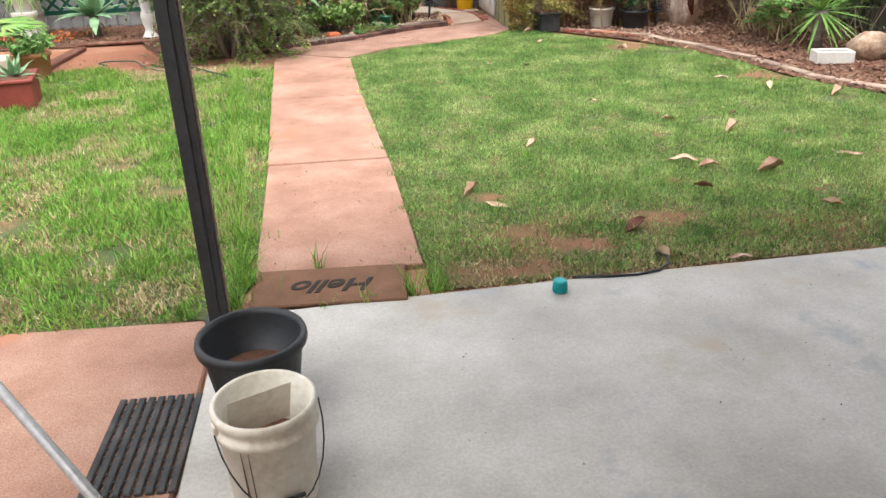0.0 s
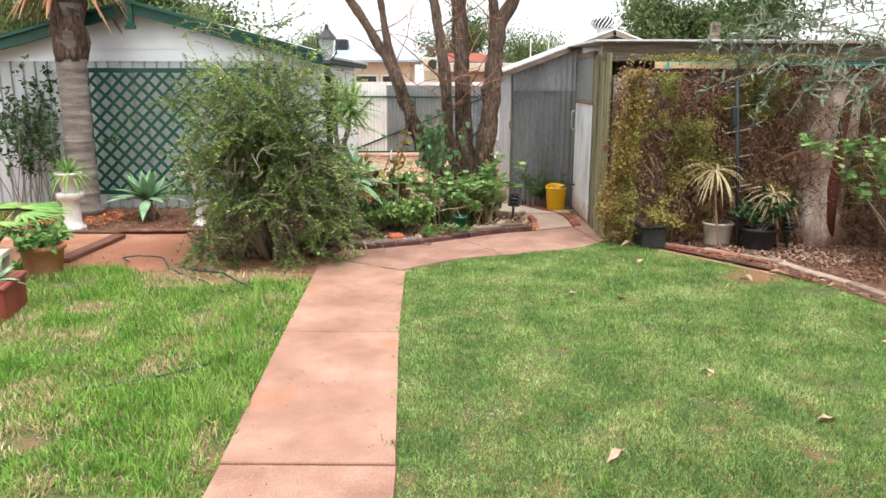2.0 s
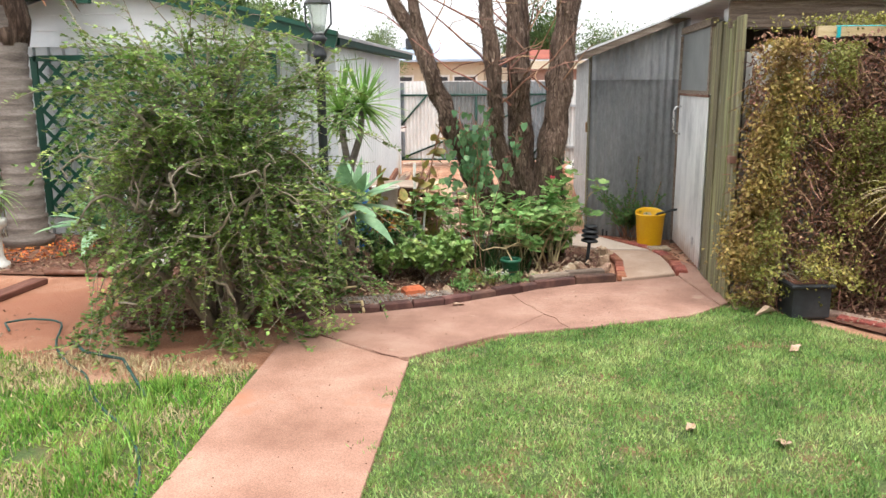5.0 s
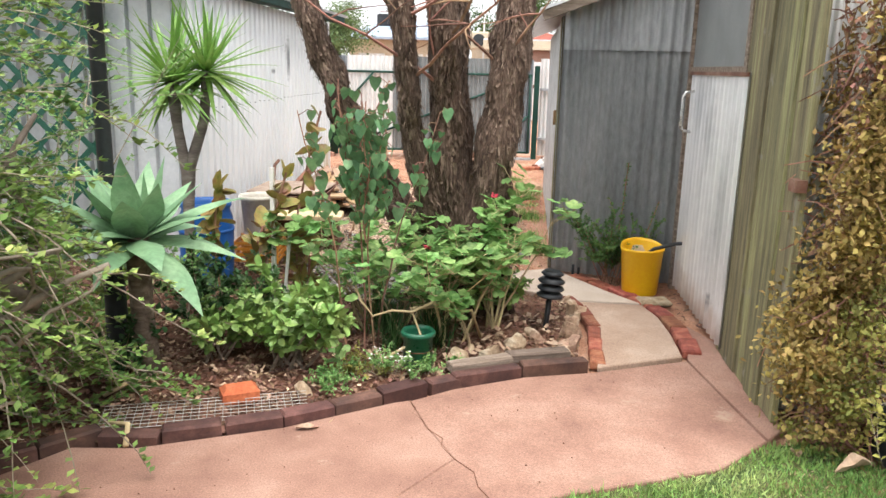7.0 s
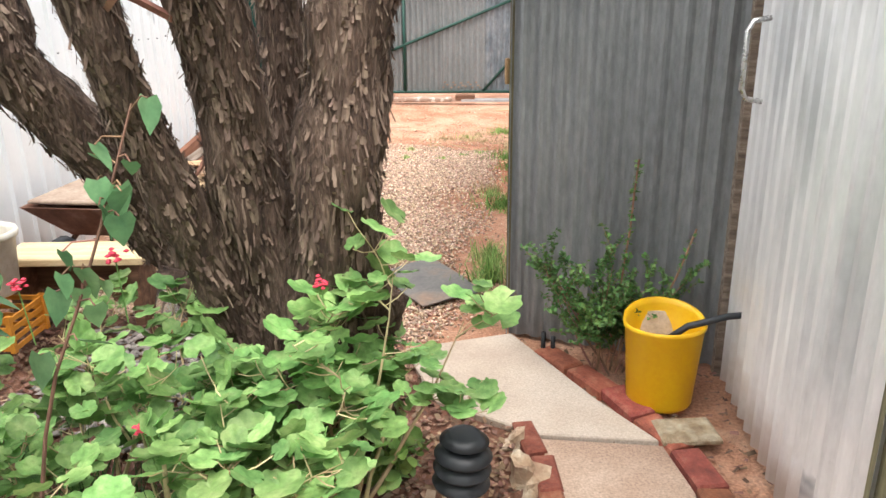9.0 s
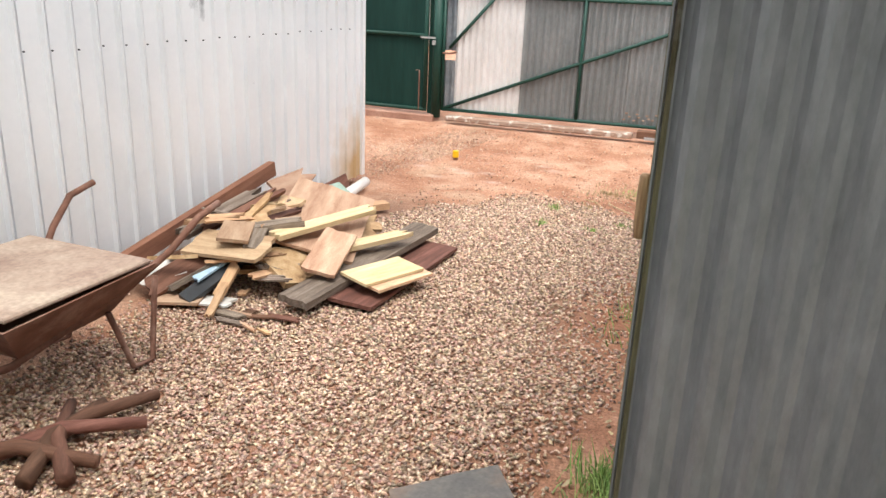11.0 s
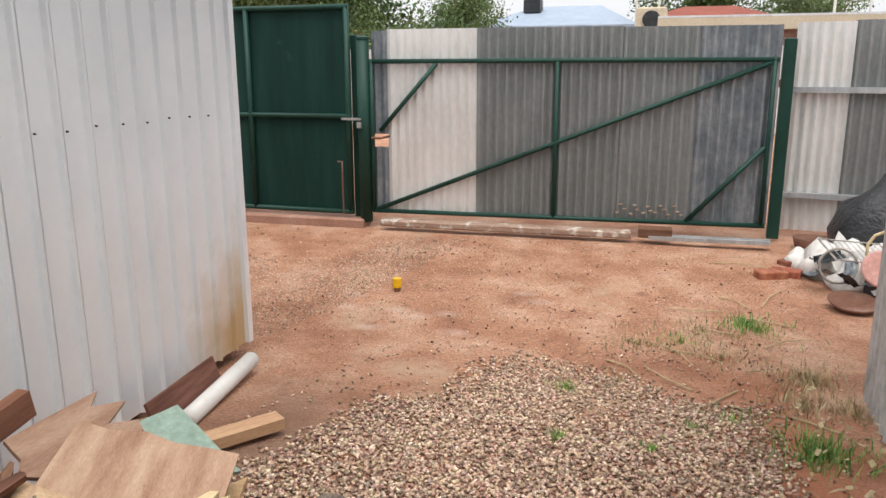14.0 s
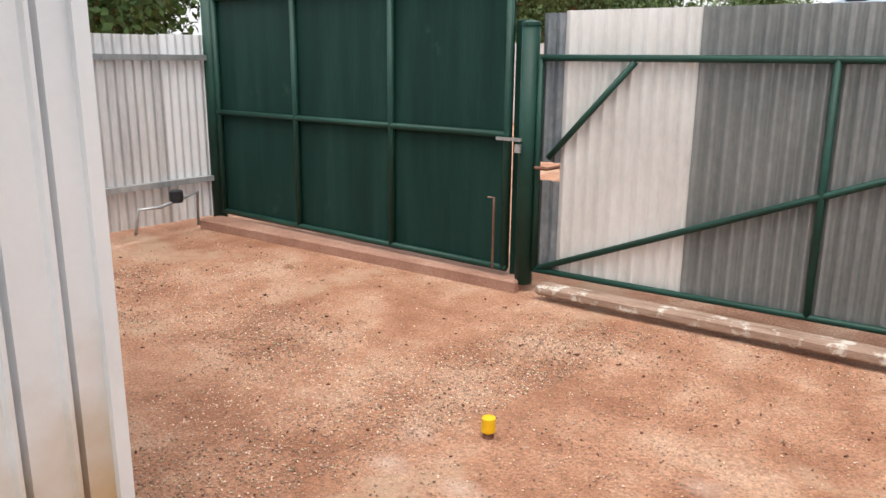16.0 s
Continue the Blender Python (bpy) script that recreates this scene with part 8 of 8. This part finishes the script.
    plank(r_.uniform(0.10, 0.30), r_.uniform(0.02, 0.07), r_.uniform(0.008, 0.02), x + 0.07, y + 0.12, top, r_.uniform(20, 130), r_.choice((TAN, DARKWOOD, GREYWOOD, CHIPB, GREYWOOD, PLY)),
          "splintered offcut on the heap", r_.uniform(-25, 25), r_.uniform(-22, 22), 0.05, 400 + i)
for i in range(14):
    x, y = r_.uniform(-0.95, -0.2), r_.uniform(14.55, 14.95)
    plank(r_.uniform(0.05, 0.16), r_.uniform(0.015, 0.05), r_.uniform(0.006, 0.014), x + 0.07, y + 0.12, 0.012, r_.uniform(0, 180), r_.choice((TAN, DARKWOOD, PLY, GREYWOOD)), "small wood chip on the gravel", 0, 0, 0.02, 500 + i)
t_ = thing("white_pipe", -1.085, 16.88, -0.03, 98, "length of white plastic pipe on the ground", "pipe")
MB().tube([(-0.32, 0, 0.035), (0.3, 0, 0.04)], 0.038, 18).to("pipe", PIPEWHITE, t_, "", True)
t_ = thing("yellow_marker", -1.0, 18.78, height(0, 18.78) - 0.015, 0, "small yellow capped pipe standing in the soil", "pipe cap")
MB().lathe([(0.022, 0), (0.022, 0.04)], 16).to("pipe", RUST, t_)
MB().lathe([(0.028, 0.03), (0.030, 0.034), (0.028, 0.09), (0.016, 0.094)], 16).to("cap", YELLOWP, t_)

# leaning wooden handle and hook at the shed corner
t_ = thing("spade_handle", 1.419, 13.222, 1.085, 0, "worn D-shaped wooden grip hooked on the shed corner", "handle")
MB().lathe([(0.002, 0), (0.009, 0.002), (0.0105, 0.02), (0.011, 0.05), (0.0105, 0.09), (0.010, 0.102), (0.007, 0.106), (0.002, 0.107)], 18).to("grip", surf("worn_handle_wood", [(0.20, 0.115, 0.055), (0.33, 0.21, 0.11), (0.42, 0.30, 0.18)], 14, 60, 0.6, 0.2, 0.001, squash=(6, 6, 0.6)), t_, "", True)
MB().tube([(0.022, 0.022, -0.002), (0.018, 0.012, 0.0), (0.0165, 0.01, 0.02), (0.016, 0.01, 0.09), (0.019, 0.02, 0.104), (0.026, 0.035, 0.113), (0.036, 0.05, 0.114)], 0.004, 8).to("bow", CHROME, t_, "", True)

# tap and meter on the left fence
t_ = thing("water_meter", -5.0, 19.9, 0, 90, "rusty tap and black meter on a bent pipe", "tap")
MB().tube([(-0.3, -0.03, 0.0), (-0.28, -0.06, 0.2), (-0.1, -0.08, 0.2), (0.1, -0.08, 0.24), (0.25, -0.08, 0.28), (0.25, -0.06, 0.0)], 0.014, 8).to("pipe", GALV, t_, "", True)
MB().lathe([(0.05, 0), (0.055, 0.03), (0.055, 0.09), (0.04, 0.10)], 16, (0.05, -0.08, 0.22)).to("meter", BLACKP, t_)

p_ = scatter([(-4.8, 17.4), (1.4, 17.6), (1.5, 20.3), (-4.8, 20.1)], 22, 71)
mass("clods", OCTA[0], OCTA[1], np.c_[p_, [height(0, y) - 0.006 for x, y in p_]], NR.rand(len(p_)) * 6.3, NR.randn(len(p_)) * 0.4, 0, np.c_[0.006 + 0.012 * NR.rand(len(p_)) ** 3, 0.005 + 0.008 * NR.rand(len(p_)) ** 3, 0.005 + 0.006 * NR.rand(len(p_))], BEDSOIL, None, "dark clods and chips scattered on red soil", "stuff", "clods")
p_ = scatter([(-4.5, 17.5), (-1.4, 17.5), (-0.9, 20.2), (-4.5, 20.1)], 3800, 72)
p_ = p_[NR.rand(len(p_)) < np.clip(2.2 * (vnoise(p_[:, 0], p_[:, 1], 1.3, 73) - 0.42), 0, 1)]
mass("fine_gravel", OCTA[0], OCTA[1], np.c_[p_, [height(0, y) - 0.009 for x, y in p_]], NR.rand(len(p_)) * 6.3, 0, 0, 0.003 + 0.004 * NR.rand(len(p_)), PEBBLE, None, "fine grey-brown gravel washed over the soil", "stuff", "gravel")
# junk heap at the right of the yard
J = height(0, 19.4) - 0.01
t_ = thing("black_rubbish_bag", 2.15, 20.3, J, 0, "full glossy black rubbish bag", "bag")
mb = MB().lathe([(0.1, 0), (0.32, 0.08), (0.36, 0.25), (0.30, 0.42), (0.12, 0.56), (0.04, 0.64)], 26)
mb.v = [tuple(Vector(p) * (1 + 0.22 * noise.noise(Vector(p) * 7))) for p in mb.v]
mb.to("bag", BAGB, t_, "", True)
for x, y, s in ((1.72, 19.85, 0.16), (2.0, 19.65, 0.18), (1.6, 20.1, 0.11), (1.82, 19.6, 0.12), (1.93, 19.95, 0.2), (2.15, 19.85, 0.17)):
    t_ = thing("torn_sack", x, y, J, 20 * x, "torn white printed sack of scraps", "sack", "torn sacks")
    mb = MB().lathe([(s * 0.7, 0), (s, s * 0.3), (s * 0.85, s * 0.8), (s * 0.5, s * 1.2), (s * 0.2, s * 1.25)], 18)
    mb.v = [tuple(Vector(p) * (1 + 0.9 * noise.noise(Vector(p) * 9 + Vector((x, y, 0))))) for p in mb.v]
    mb.to("sack", BAGW, t_, "", True)
t_ = thing("wire_rack", 1.85, 19.55, J + 0.27, 20, "bent wire rack on the scrap heap", "rack", "", "", 18, 6)
mb = MB()
for k in range(11):
    mb.tube([(-0.2 + k * 0.04, -0.13, 0), (-0.2 + k * 0.04, 0.13, 0)], 0.003, 4)
mb.tube([(-0.21, -0.13, 0), (0.21, -0.13, 0), (0.21, 0.13, 0), (-0.21, 0.13, 0), (-0.21, -0.13, 0)], 0.005, 5).to("rack", WIRE, t_)
t_ = thing("pink_lid", 1.93, 19.30, J + 0.22, 0, "dusty pink round plastic lid leaning in the scrap heap", "lid", "", "", 62, 15)
MB().lathe([(0.005, 0), (0.10, 0), (0.115, 0.01), (0.115, 0.022), (0.10, 0.022), (0.005, 0.014)], 26).to("lid", surf("dusty_pink", [(0.48, 0.24, 0.21), (0.56, 0.31, 0.27)], 5, 40, 0.5, 0.1), t_, "", True)
t_ = thing("rusty_dish", 1.78, 19.18, J, 0, "shallow rusty red dish half buried in scraps", "dish", "", "", 10, 0)
MB().lathe([(0.05, 0), (0.12, 0.02), (0.145, 0.05), (0.137, 0.05), (0.11, 0.03), (0.04, 0.012)], 26).to("dish", RUST, t_, "", True)
for i in range(16):
    x, y = R.uniform(1.62, 2.15), R.uniform(19.25, 20.2)
    t_ = thing("scrap_piece", x, y, J + R.uniform(0.03, 0.22), R.uniform(0, 180), ("crumpled grey plastic sheet scrap", "torn printed paper scrap", "bent dark plastic scrap")[i % 3], "scrap", "scraps", "", R.uniform(-50, 50), R.uniform(-40, 40))
    w, h = R.uniform(0.08, 0.2), R.uniform(0.06, 0.14)
    g_ = [(w * (a / 4 - 0.5), h * (b / 4 - 0.5), 0.03 * noise.noise(Vector((a * 0.9 + i, b * 0.8, 0)))) for b in range(5) for a in range(5)]
    MB().add(g_ + [(x1, y1, z1 - 0.003) for x1, y1, z1 in g_], [(b * 5 + a, b * 5 + a + 1, b * 5 + a + 6, b * 5 + a + 5) for b in range(4) for a in range(4)] + [(25 + b * 5 + a, 25 + b * 5 + a + 5, 25 + b * 5 + a + 6, 25 + b * 5 + a + 1) for b in range(4) for a in range(4)]).to("sheet", (GATEBLUE, BAGW, BLACKP)[i % 3], t_)
t_ = thing("steel_hoop", 1.72, 19.42, J + 0.20, 0, "pale steel ring leaning on the scrap heap", "hoop", "", "", 78, -10)
MB().tube([(0.11 * math.cos(k * 0.3927), 0.11 * math.sin(k * 0.3927), 0) for k in range(17)], 0.008, 8).to("hoop", WIRE, t_, "", True)
t_ = thing("cane_hoop", 2.0, 19.45, J + 0.3, 0, "pale cane hoop standing on the scrap heap", "hoop", "", "", 70, 20)
MB().tube([(0.13 * math.cos(k * 0.524), 0.13 * math.sin(k * 0.524), 0) for k in range(13)], 0.01, 8).to("hoop", STRAW, t_, "", True)
t_ = thing("rusty_bowl", 1.75, 20.55, J + 0.02, 0, "small rusty steel bowl shape", "scrap")
MB().lathe([(0.05, 0), (0.14, 0.05), (0.16, 0.12), (0.14, 0.12)], 18).to("bowl", RUST, t_, "", True)
t_ = thing("small_box", 1.98, 19.42, J, 25, "dark blue printed cardboard box", "box")
MB().box((0, 0, 0.07), (0.16, 0.12, 0.14), bev=0.004).to("box", BLACKP, t_)
MB().box((0, -0.072, 0.07), (0.12, 0.003, 0.08)).to("label", BLUEP, t_, "blue printed panel")
for i, (x, y, a) in enumerate(((1.37, 19.73, 20), (1.47, 19.80, -15), (1.55, 20.1, 40), (1.64, 20.2, 5))):
    t_ = thing("loose_brick", x, y, J - 0.005, a, "loose dark red brick on soil", "brick", "loose bricks")
    MB().box((0, 0, 0.035), (0.2, 0.1, 0.07), bev=0.008).to("brick", REDBRICK, t_)
for i in range(16):
    x, y, a, L = R.uniform(0.4, 1.45), R.uniform(17.2, 20.0), R.uniform(0, 360), R.uniform(0.12, 0.5)
    t_ = thing("dry_stick", x, y, height(x, y) + 0.0, a, "thin dry stick on red soil", "stick", "sticks")
    MB().tube([(0, 0, 0), (L * 0.5, 0.02, 0.006), (L, -0.01, 0)], [0.005, 0.004, 0.002], 5).to("stick", STRAW, t_)


# ---- fallen leaves on the lawn, one by one ----
LV = [(2.24, 4.88, 0.17, 0), (2.37, 4.75, 0.13, 1), (2.72, 4.62, 0.15, 0), (3.37, 4.81, 0.17, 0), (2.57, 5.90, 0.13, 1), (2.91, 5.53, 0.13, 0), (2.16, 6.56, 0.09, 0), (1.37, 5.46, 0.10, 1), (0.79, 4.62, 0.11, 1),
      (0.90, 4.35, 0.12, 0), (1.56, 3.90, 0.14, 2), (1.56, 3.52, 0.13, 1), (3.59, 7.12, 0.13, 0), (3.83, 6.70, 0.13, 0), (4.26, 6.34, 0.14, 0), (1.99, 8.24, 0.11, 0), (1.61, 8.35, 0.1, 1), (2.17, 4.40, 0.09, 2), (1.91, 3.42, 0.1, 0),
      (2.15, 6.49, 0.05, 0), (3.22, 8.79, 0.14, 0), (2.45, 9.54, 0.12, 0), (2.75, 4.0, 0.1, 1), (3.6, 9.05, 0.13, 0), (3.9, 8.75, 0.12, 1), (3.1, 5.9, 0.08, 2), (2.48, 10.25, 0.12, 0), (0.36, 10.30, 0.13, 0), (2.3, 10.35, 0.08, 0)]
for i, (x, y, L, kind) in enumerate(LV):
    L *= 1.2
    ob = thing("dead_leaf", x, y, 0.022, R.uniform(0, 360), ("pale curled dry leaf on the grass", "brown folded dry leaf on the grass", "dark crumpled leaf on bare soil")[kind], "leaf", "dead leaves", "", R.uniform(-12, 12), R.uniform(-10, 10))
    n, w, vs, fs = 8, L * R.uniform(0.28, 0.42), [], []
    for s in range(n + 1):
        t = s / n
        ww = w * math.sin(math.pi * min(1, t * 0.96 + 0.03)) ** 0.7
        bend = 0.16 * L * math.sin(t * 3.1 + i)
        for k in (-2, -1, 0, 1, 2):
            cur = (0.2 + 0.35 * (i % 3)) * ww * (k / 2) ** 2
            vs.append((L * (t - 0.5), ww * k / 4 * (1 + 0.25 * math.sin(9 * t + k)), bend * 0.5 + cur + 0.004 * math.sin(11 * t + 2 * k)))
    for s in range(n):
        for k in range(4):
            a = s * 5 + k
            fs.append((a, a + 5, a + 6, a + 1))
    MB().add(vs, fs).to("blade", (DRYLEAF, DRYLEAF, DARKWOOD)[kind], ob, "", True)
    MB().tube([(L * 0.49, 0, 0.003), (L * 0.62, 0.01, 0.01)], 0.0015, 4).to("leaf_stalk", STRAW, ob)

# stones round the bed corner
for i, (x, y, s) in enumerate(((1.545, 12.02, 0.085), (1.52, 11.82, 0.07), (1.52, 11.62, 0.075), (1.49, 11.42, 0.075), (1.43, 11.27, 0.06), (1.06, 11.22, 0.07), (1.18, 11.36, 0.075), (1.32, 11.50, 0.06), (1.28, 11.6, 0.05), (0.9, 11.18, 0.06), (0.25, 10.62, 0.05),
                                (-0.12, 10.58, 0.05), (0.95, 11.3, 0.05), (1.5, 12.22, 0.06), (1.1, 11.55, 0.05), (0.5, 10.98, 0.05))):
    ob = thing("edging_stone", x, y, 0.0, R.uniform(0, 360), ("pale honey-coloured rough stone" if i in (0, 1, 5) else "grey-brown rough stone") + " edging the bed", "stone", "edging stones")
    mb = MB().lathe([(s * 0.6, -0.01), (s, 0.02), (s * 0.95, s * 0.7), (s * 0.6, s * 1.15), (s * 0.2, s * 1.2)], 7, (0, 0, 0), R.uniform(0.6, 0.95))
    mb.v = [tuple(Vector(p) * (0.85 + 0.7 * noise.noise(Vector(p) * 13 + Vector((i * 3.0, 0, 0))))) for p in mb.v]
    mb.to("stone", ROCK, ob)

# ---- beyond the fences ----


def far_tree(x, y, h, spread, n, mat, seed, label):
    r = random.Random(seed)
    ob = thing("tree", x, y, 0, 0, label, "tree", "background trees")
    mb, C = MB(), []
    mb.tube([(0, 0, 0), (0.1, 0, h * 0.25), (0, 0.1, h * 0.5), (0.1, 0, h * 0.8)], [h * 0.035, h * 0.03, h * 0.02, h * 0.008], 8, 0.3)
    for i in range(16):
        a, e = r.uniform(0, 6.28), r.uniform(0.1, 1.2)
        k = arch((0, 0, h * r.uniform(0.25, 0.6)), (math.cos(a) * math.cos(e), math.sin(a) * math.cos(e), math.sin(e)), spread * r.uniform(0.6, 1.1), 5, 0.03, 0.2, r)
        mb.tube(k, [h * 0.012, h * 0.01, h * 0.007, h * 0.005, h * 0.003, h * 0.002], 5)
        C += k[2:]
    mb.to("trunk", BROWNTWIG, ob)
    rs = np.random.RandomState(seed)
    c = np.array([tuple(p) for p in C])
    n = int(n * 3.0)
    p = c[rs.randint(len(c), size=n)] + rs.randn(n, 3) * spread * 0.14
    p[:, 2] = np.maximum(p[:, 2], 0.4)
    mass("crown", LEAF[0], LEAF[1], p, rs.rand(n) * 6.3, rs.randn(n), rs.randn(n), spread * 0.043 * (0.5 + rs.rand(n)), mat, ob)


far_tree(-11.5, 38, 5.6, 2.8, 9000, PALECANOPY, 1, "feathery pale green pepper tree")
far_tree(-13.5, 40, 7.5, 4.5, 8000, CANOPY, 2, "dark green spreading tree")
far_tree(-6.0, 37, 4.3, 1.7, 6000, PALECANOPY, 3, "feathery grey-green tree beyond the gates")
far_tree(0.6, 46, 5.6, 2.6, 6000, CANOPY, 4, "dark rounded street tree")
far_tree(5.0, 48, 4.5, 2.4, 4500, PALECANOPY, 5, "pale green tree behind the shed")
far_tree(9.5, 38, 6.4, 3.2, 8000, PALECANOPY, 6, "pale green leafy tree")
far_tree(12.5, 36, 6.6, 3.2, 8000, CANOPY, 7, "dark green spreading tree")
far_tree(-9.5, 22, 4.9, 2.6, 6000, CANOPY, 8, "grey-green tree behind the garage")
far_tree(-13, 24, 5.4, 2.6, 5000, CANOPY, 9, "grey-green tree behind the garage")
far_tree(-18, 44, 7.0, 4.0, 6000, CANOPY, 10, "dark tree beyond the street")
far_tree(-26, 44, 7.0, 4.5, 5000, PALECANOPY, 11, "pale tree beyond the street")


def house(x, y, rz, w, d, h, rh, wall, roof, label):
    ob = thing("house", x, y, 0, rz, label, "house")
    MB().box((0, d / 2, h / 2), (w, d, h)).to("wall", wall, ob)
    a, b = w / 2 + 0.5, d + 0.5
    MB().add([(-a, -0.5, h), (a, -0.5, h), (a, b, h), (-a, b, h), (-a * 0.45, d / 2, h + rh), (a * 0.45, d / 2, h + rh), (-a, -0.5, h - 0.12), (a, -0.5, h - 0.12), (a, b, h - 0.12), (-a, b, h - 0.12)],
             [(0, 1, 5, 4), (1, 2, 5), (2, 3, 4, 5), (3, 0, 4), (6, 7, 1, 0), (7, 8, 2, 1), (8, 9, 3, 2), (9, 6, 0, 3), (9, 8, 7, 6)]).to("roof", roof, ob)
    for k in (-0.3, 0.05, 0.32):
        f = MB().box((k * w, -0.02, h * 0.55), (1.3, 0.06, 1.0)).to("window", WHITECER, ob)
        MB().box((k * w, -0.06, h * 0.55), (1.1, 0.02, 0.8)).to("pane", BLACKP, f)
    return ob


hs = house(-4.4, 46, 0, 5.4, 6, 2.85, 0.95, CREAM, BLUEROOF, "cream single-storey house with a blue-grey hip roof")
MB().box((-1.3, 2.0, 3.75), (0.7, 0.7, 0.6), bev=0.05).to("cooler", BLACKP, hs, "dark evaporative cooler on the roof")
hs = house(-24, 62, 0, 12, 8, 3.0, 1.4, CREAM, GALV, "cream house far across the road")
hs = thing("neighbour_building", 2.9, 33.5, 0, 0, "long low building with a cream fascia and an air conditioner", "building")
MB().box((0.5, 1.5, 1.15), (6.4, 3.0, 2.3)).to("wall", surf("brown_brickwork", [(0.24, 0.13, 0.10), (0.33, 0.20, 0.15)], 4, 30, 0.9, 0.3), hs)
MB().box((0.5, -0.1, 2.24), (6.8, 0.2, 0.28)).to("fascia", CREAM, hs, "cream fascia board")
MB().box((0.5, 1.5, 2.40), (6.8, 3.4, 0.05)).to("roof", GALVWHITE, hs)
ac = MB().box((-3.05, 0.1, 2.36), (0.68, 0.5, 0.55), bev=0.03).to("air_conditioner", CREAM, hs, "cream air conditioning unit")
MB().lathe([(0.2, 0), (0.2, 0.02), (0.06, 0.03)], 20).to("fan_grille", BLACKP, ac, m=pose(-3.05, -0.16, 2.36, 90, 0, 0))
for x in (-3.4, -2.9, 0.8, 1.5):
    MB().tube([(x, 0, 1.2), (x, 0, 3.4 if x > 0 else 3.1)], 0.03, 6).to("pole", WHITECER, hs, "thin white pole")
# Distant building: a red hip roof on a plain cream box.
t_ = thing("red_roofed_building", 1.2, 37, 2.45, 0, "dull red pitched roof beyond the fence", "roof")
MB().box((0, 2, -1.2), (3.6, 3.6, 2.6)).to("wall", CREAM, t_)
MB().add([(-1.8, -0.2, 0.1), (1.8, -0.2, 0.1), (1.8, 4.2, 0.1), (-1.8, 4.2, 0.1), (-0.7, 2, 0.55), (0.7, 2, 0.55)], [(0, 1, 5, 4), (1, 2, 5), (2, 3, 4, 5), (3, 0, 4), (3, 2, 1, 0)]).to("roof", REDTILE, t_)
bf = thing("street_fence", -9, 24.5, 0, 0, "pale fence across the back lane", "fence", "", "structure")
MB().box((9, 6.5, 0.85), (40, 0.1, 1.7)).to("wall", GALVWHITE, bf)
MB().box((-6.6, 4, 0.9), (0.1, 12, 1.8)).to("wall", GALV, bf)
wf = MB().box((-7.2, 6.0, 0.9), (0.1, 22, 1.8)).to("wall_west", GALVWHITE, None, "pale side boundary fence", False, "structure")

# ---- bricks and kerbs: pieces ----


def row(parent, pts, L, w, h, z, mat, name, jitter=0.01, gap=0.01, lab=""):
    """Bricks end to end along pts."""
    meshes = []
    for k in range(3):
        mb = MB().box((0, 0, 0), (L - gap, w, h), bev=0.008)
        mb.v = [tuple(Vector(p) + Vector((0.004, 0.004, 0.004)) * noise.noise(Vector(p) * 30 + Vector((k * 9.0, 0, 0)))) for p in mb.v]
        me = bpy.data.meshes.new(name)
        me.from_pydata(mb.v, [], mb.f)
        me.materials.append(mat)
        meshes.append(me)
    i, carry = 0, L / 2
    for a, b in zip(pts, pts[1:]):
        a, b = Vector(a), Vector(b)
        d = b - a
        s = carry
        while s < d.length + 1e-6:
            p = a + d * (s / d.length)
            ob = piece(name, meshes[i % 3], parent, pose(p.x + R.uniform(-jitter, jitter), p.y + R.uniform(-jitter, jitter), z + R.uniform(-0.004, 0.004), R.uniform(-2, 2), R.uniform(-1.5, 1.5), math.degrees(math.atan2(d.y, d.x)) + R.uniform(-2, 2)))
            if lab:
                ob["label"] = lab
            s += L
            i += 1
        carry = s - d.length


ed = thing("bed_edging", 0, 0, 0, 0, "dark brown brick edging round the planting bed", "edging", "", "structure")
row(ed, [(-0.78, 9.78), (-0.51, 10.06), (-0.27, 10.09), (0.24, 10.34), (0.66, 10.67), (0.90, 10.86)], 0.235, 0.075, 0.09, 0.018, DARKBRICK, "brick")
row(ed, [(0.90, 10.84), (1.24, 11.03), (1.56, 11.16)], 0.36, 0.06, 0.10, 0.025, DARKBRICK, "brick")
row(ed, [(0.86, 10.90), (1.2, 11.10), (1.48, 11.22)], 0.34, 0.075, 0.05, 0.07, GREYWOOD, "timber_block")
row(ed, [(1.60, 11.15), (1.625, 11.5), (1.64, 11.75), (1.60, 12.05), (1.54, 12.3)], 0.20, 0.075, 0.05, 0.02, REDBRICK, "brick")
row(ed, [(2.12, 11.40), (2.14, 11.75), (2.11, 12.02), (2.02, 12.30), (1.90, 12.52), (1.72, 12.76), (1.54, 13.02)], 0.21, 0.10, 0.05, 0.018, REDBRICK, "brick")
kb = thing("bed_kerb", 0, 0, 0, 0, "pale concrete kerb blocks curving along the lawn", "kerb", "", "structure")
row(kb, [(2.90, 10.34), (3.38, 9.98), (3.82, 9.44), (4.12, 8.58), (4.30, 7.9), (4.44, 6.95), (4.74, 6.38), (5.3, 5.4)], 0.42, 0.10, 0.06, 0.008, surf("dull_kerb_concrete", [(0.20, 0.13, 0.10), (0.30, 0.22, 0.17), (0.38, 0.30, 0.24)], 6, 60, 0.95, 0.8, 0.01, rand=0.2), "kerb_block")
row(kb, [(2.95, 10.22), (3.4, 9.88), (3.78, 9.42)], 0.36, 0.07, 0.05, 0.01, REDBRICK, "brick")
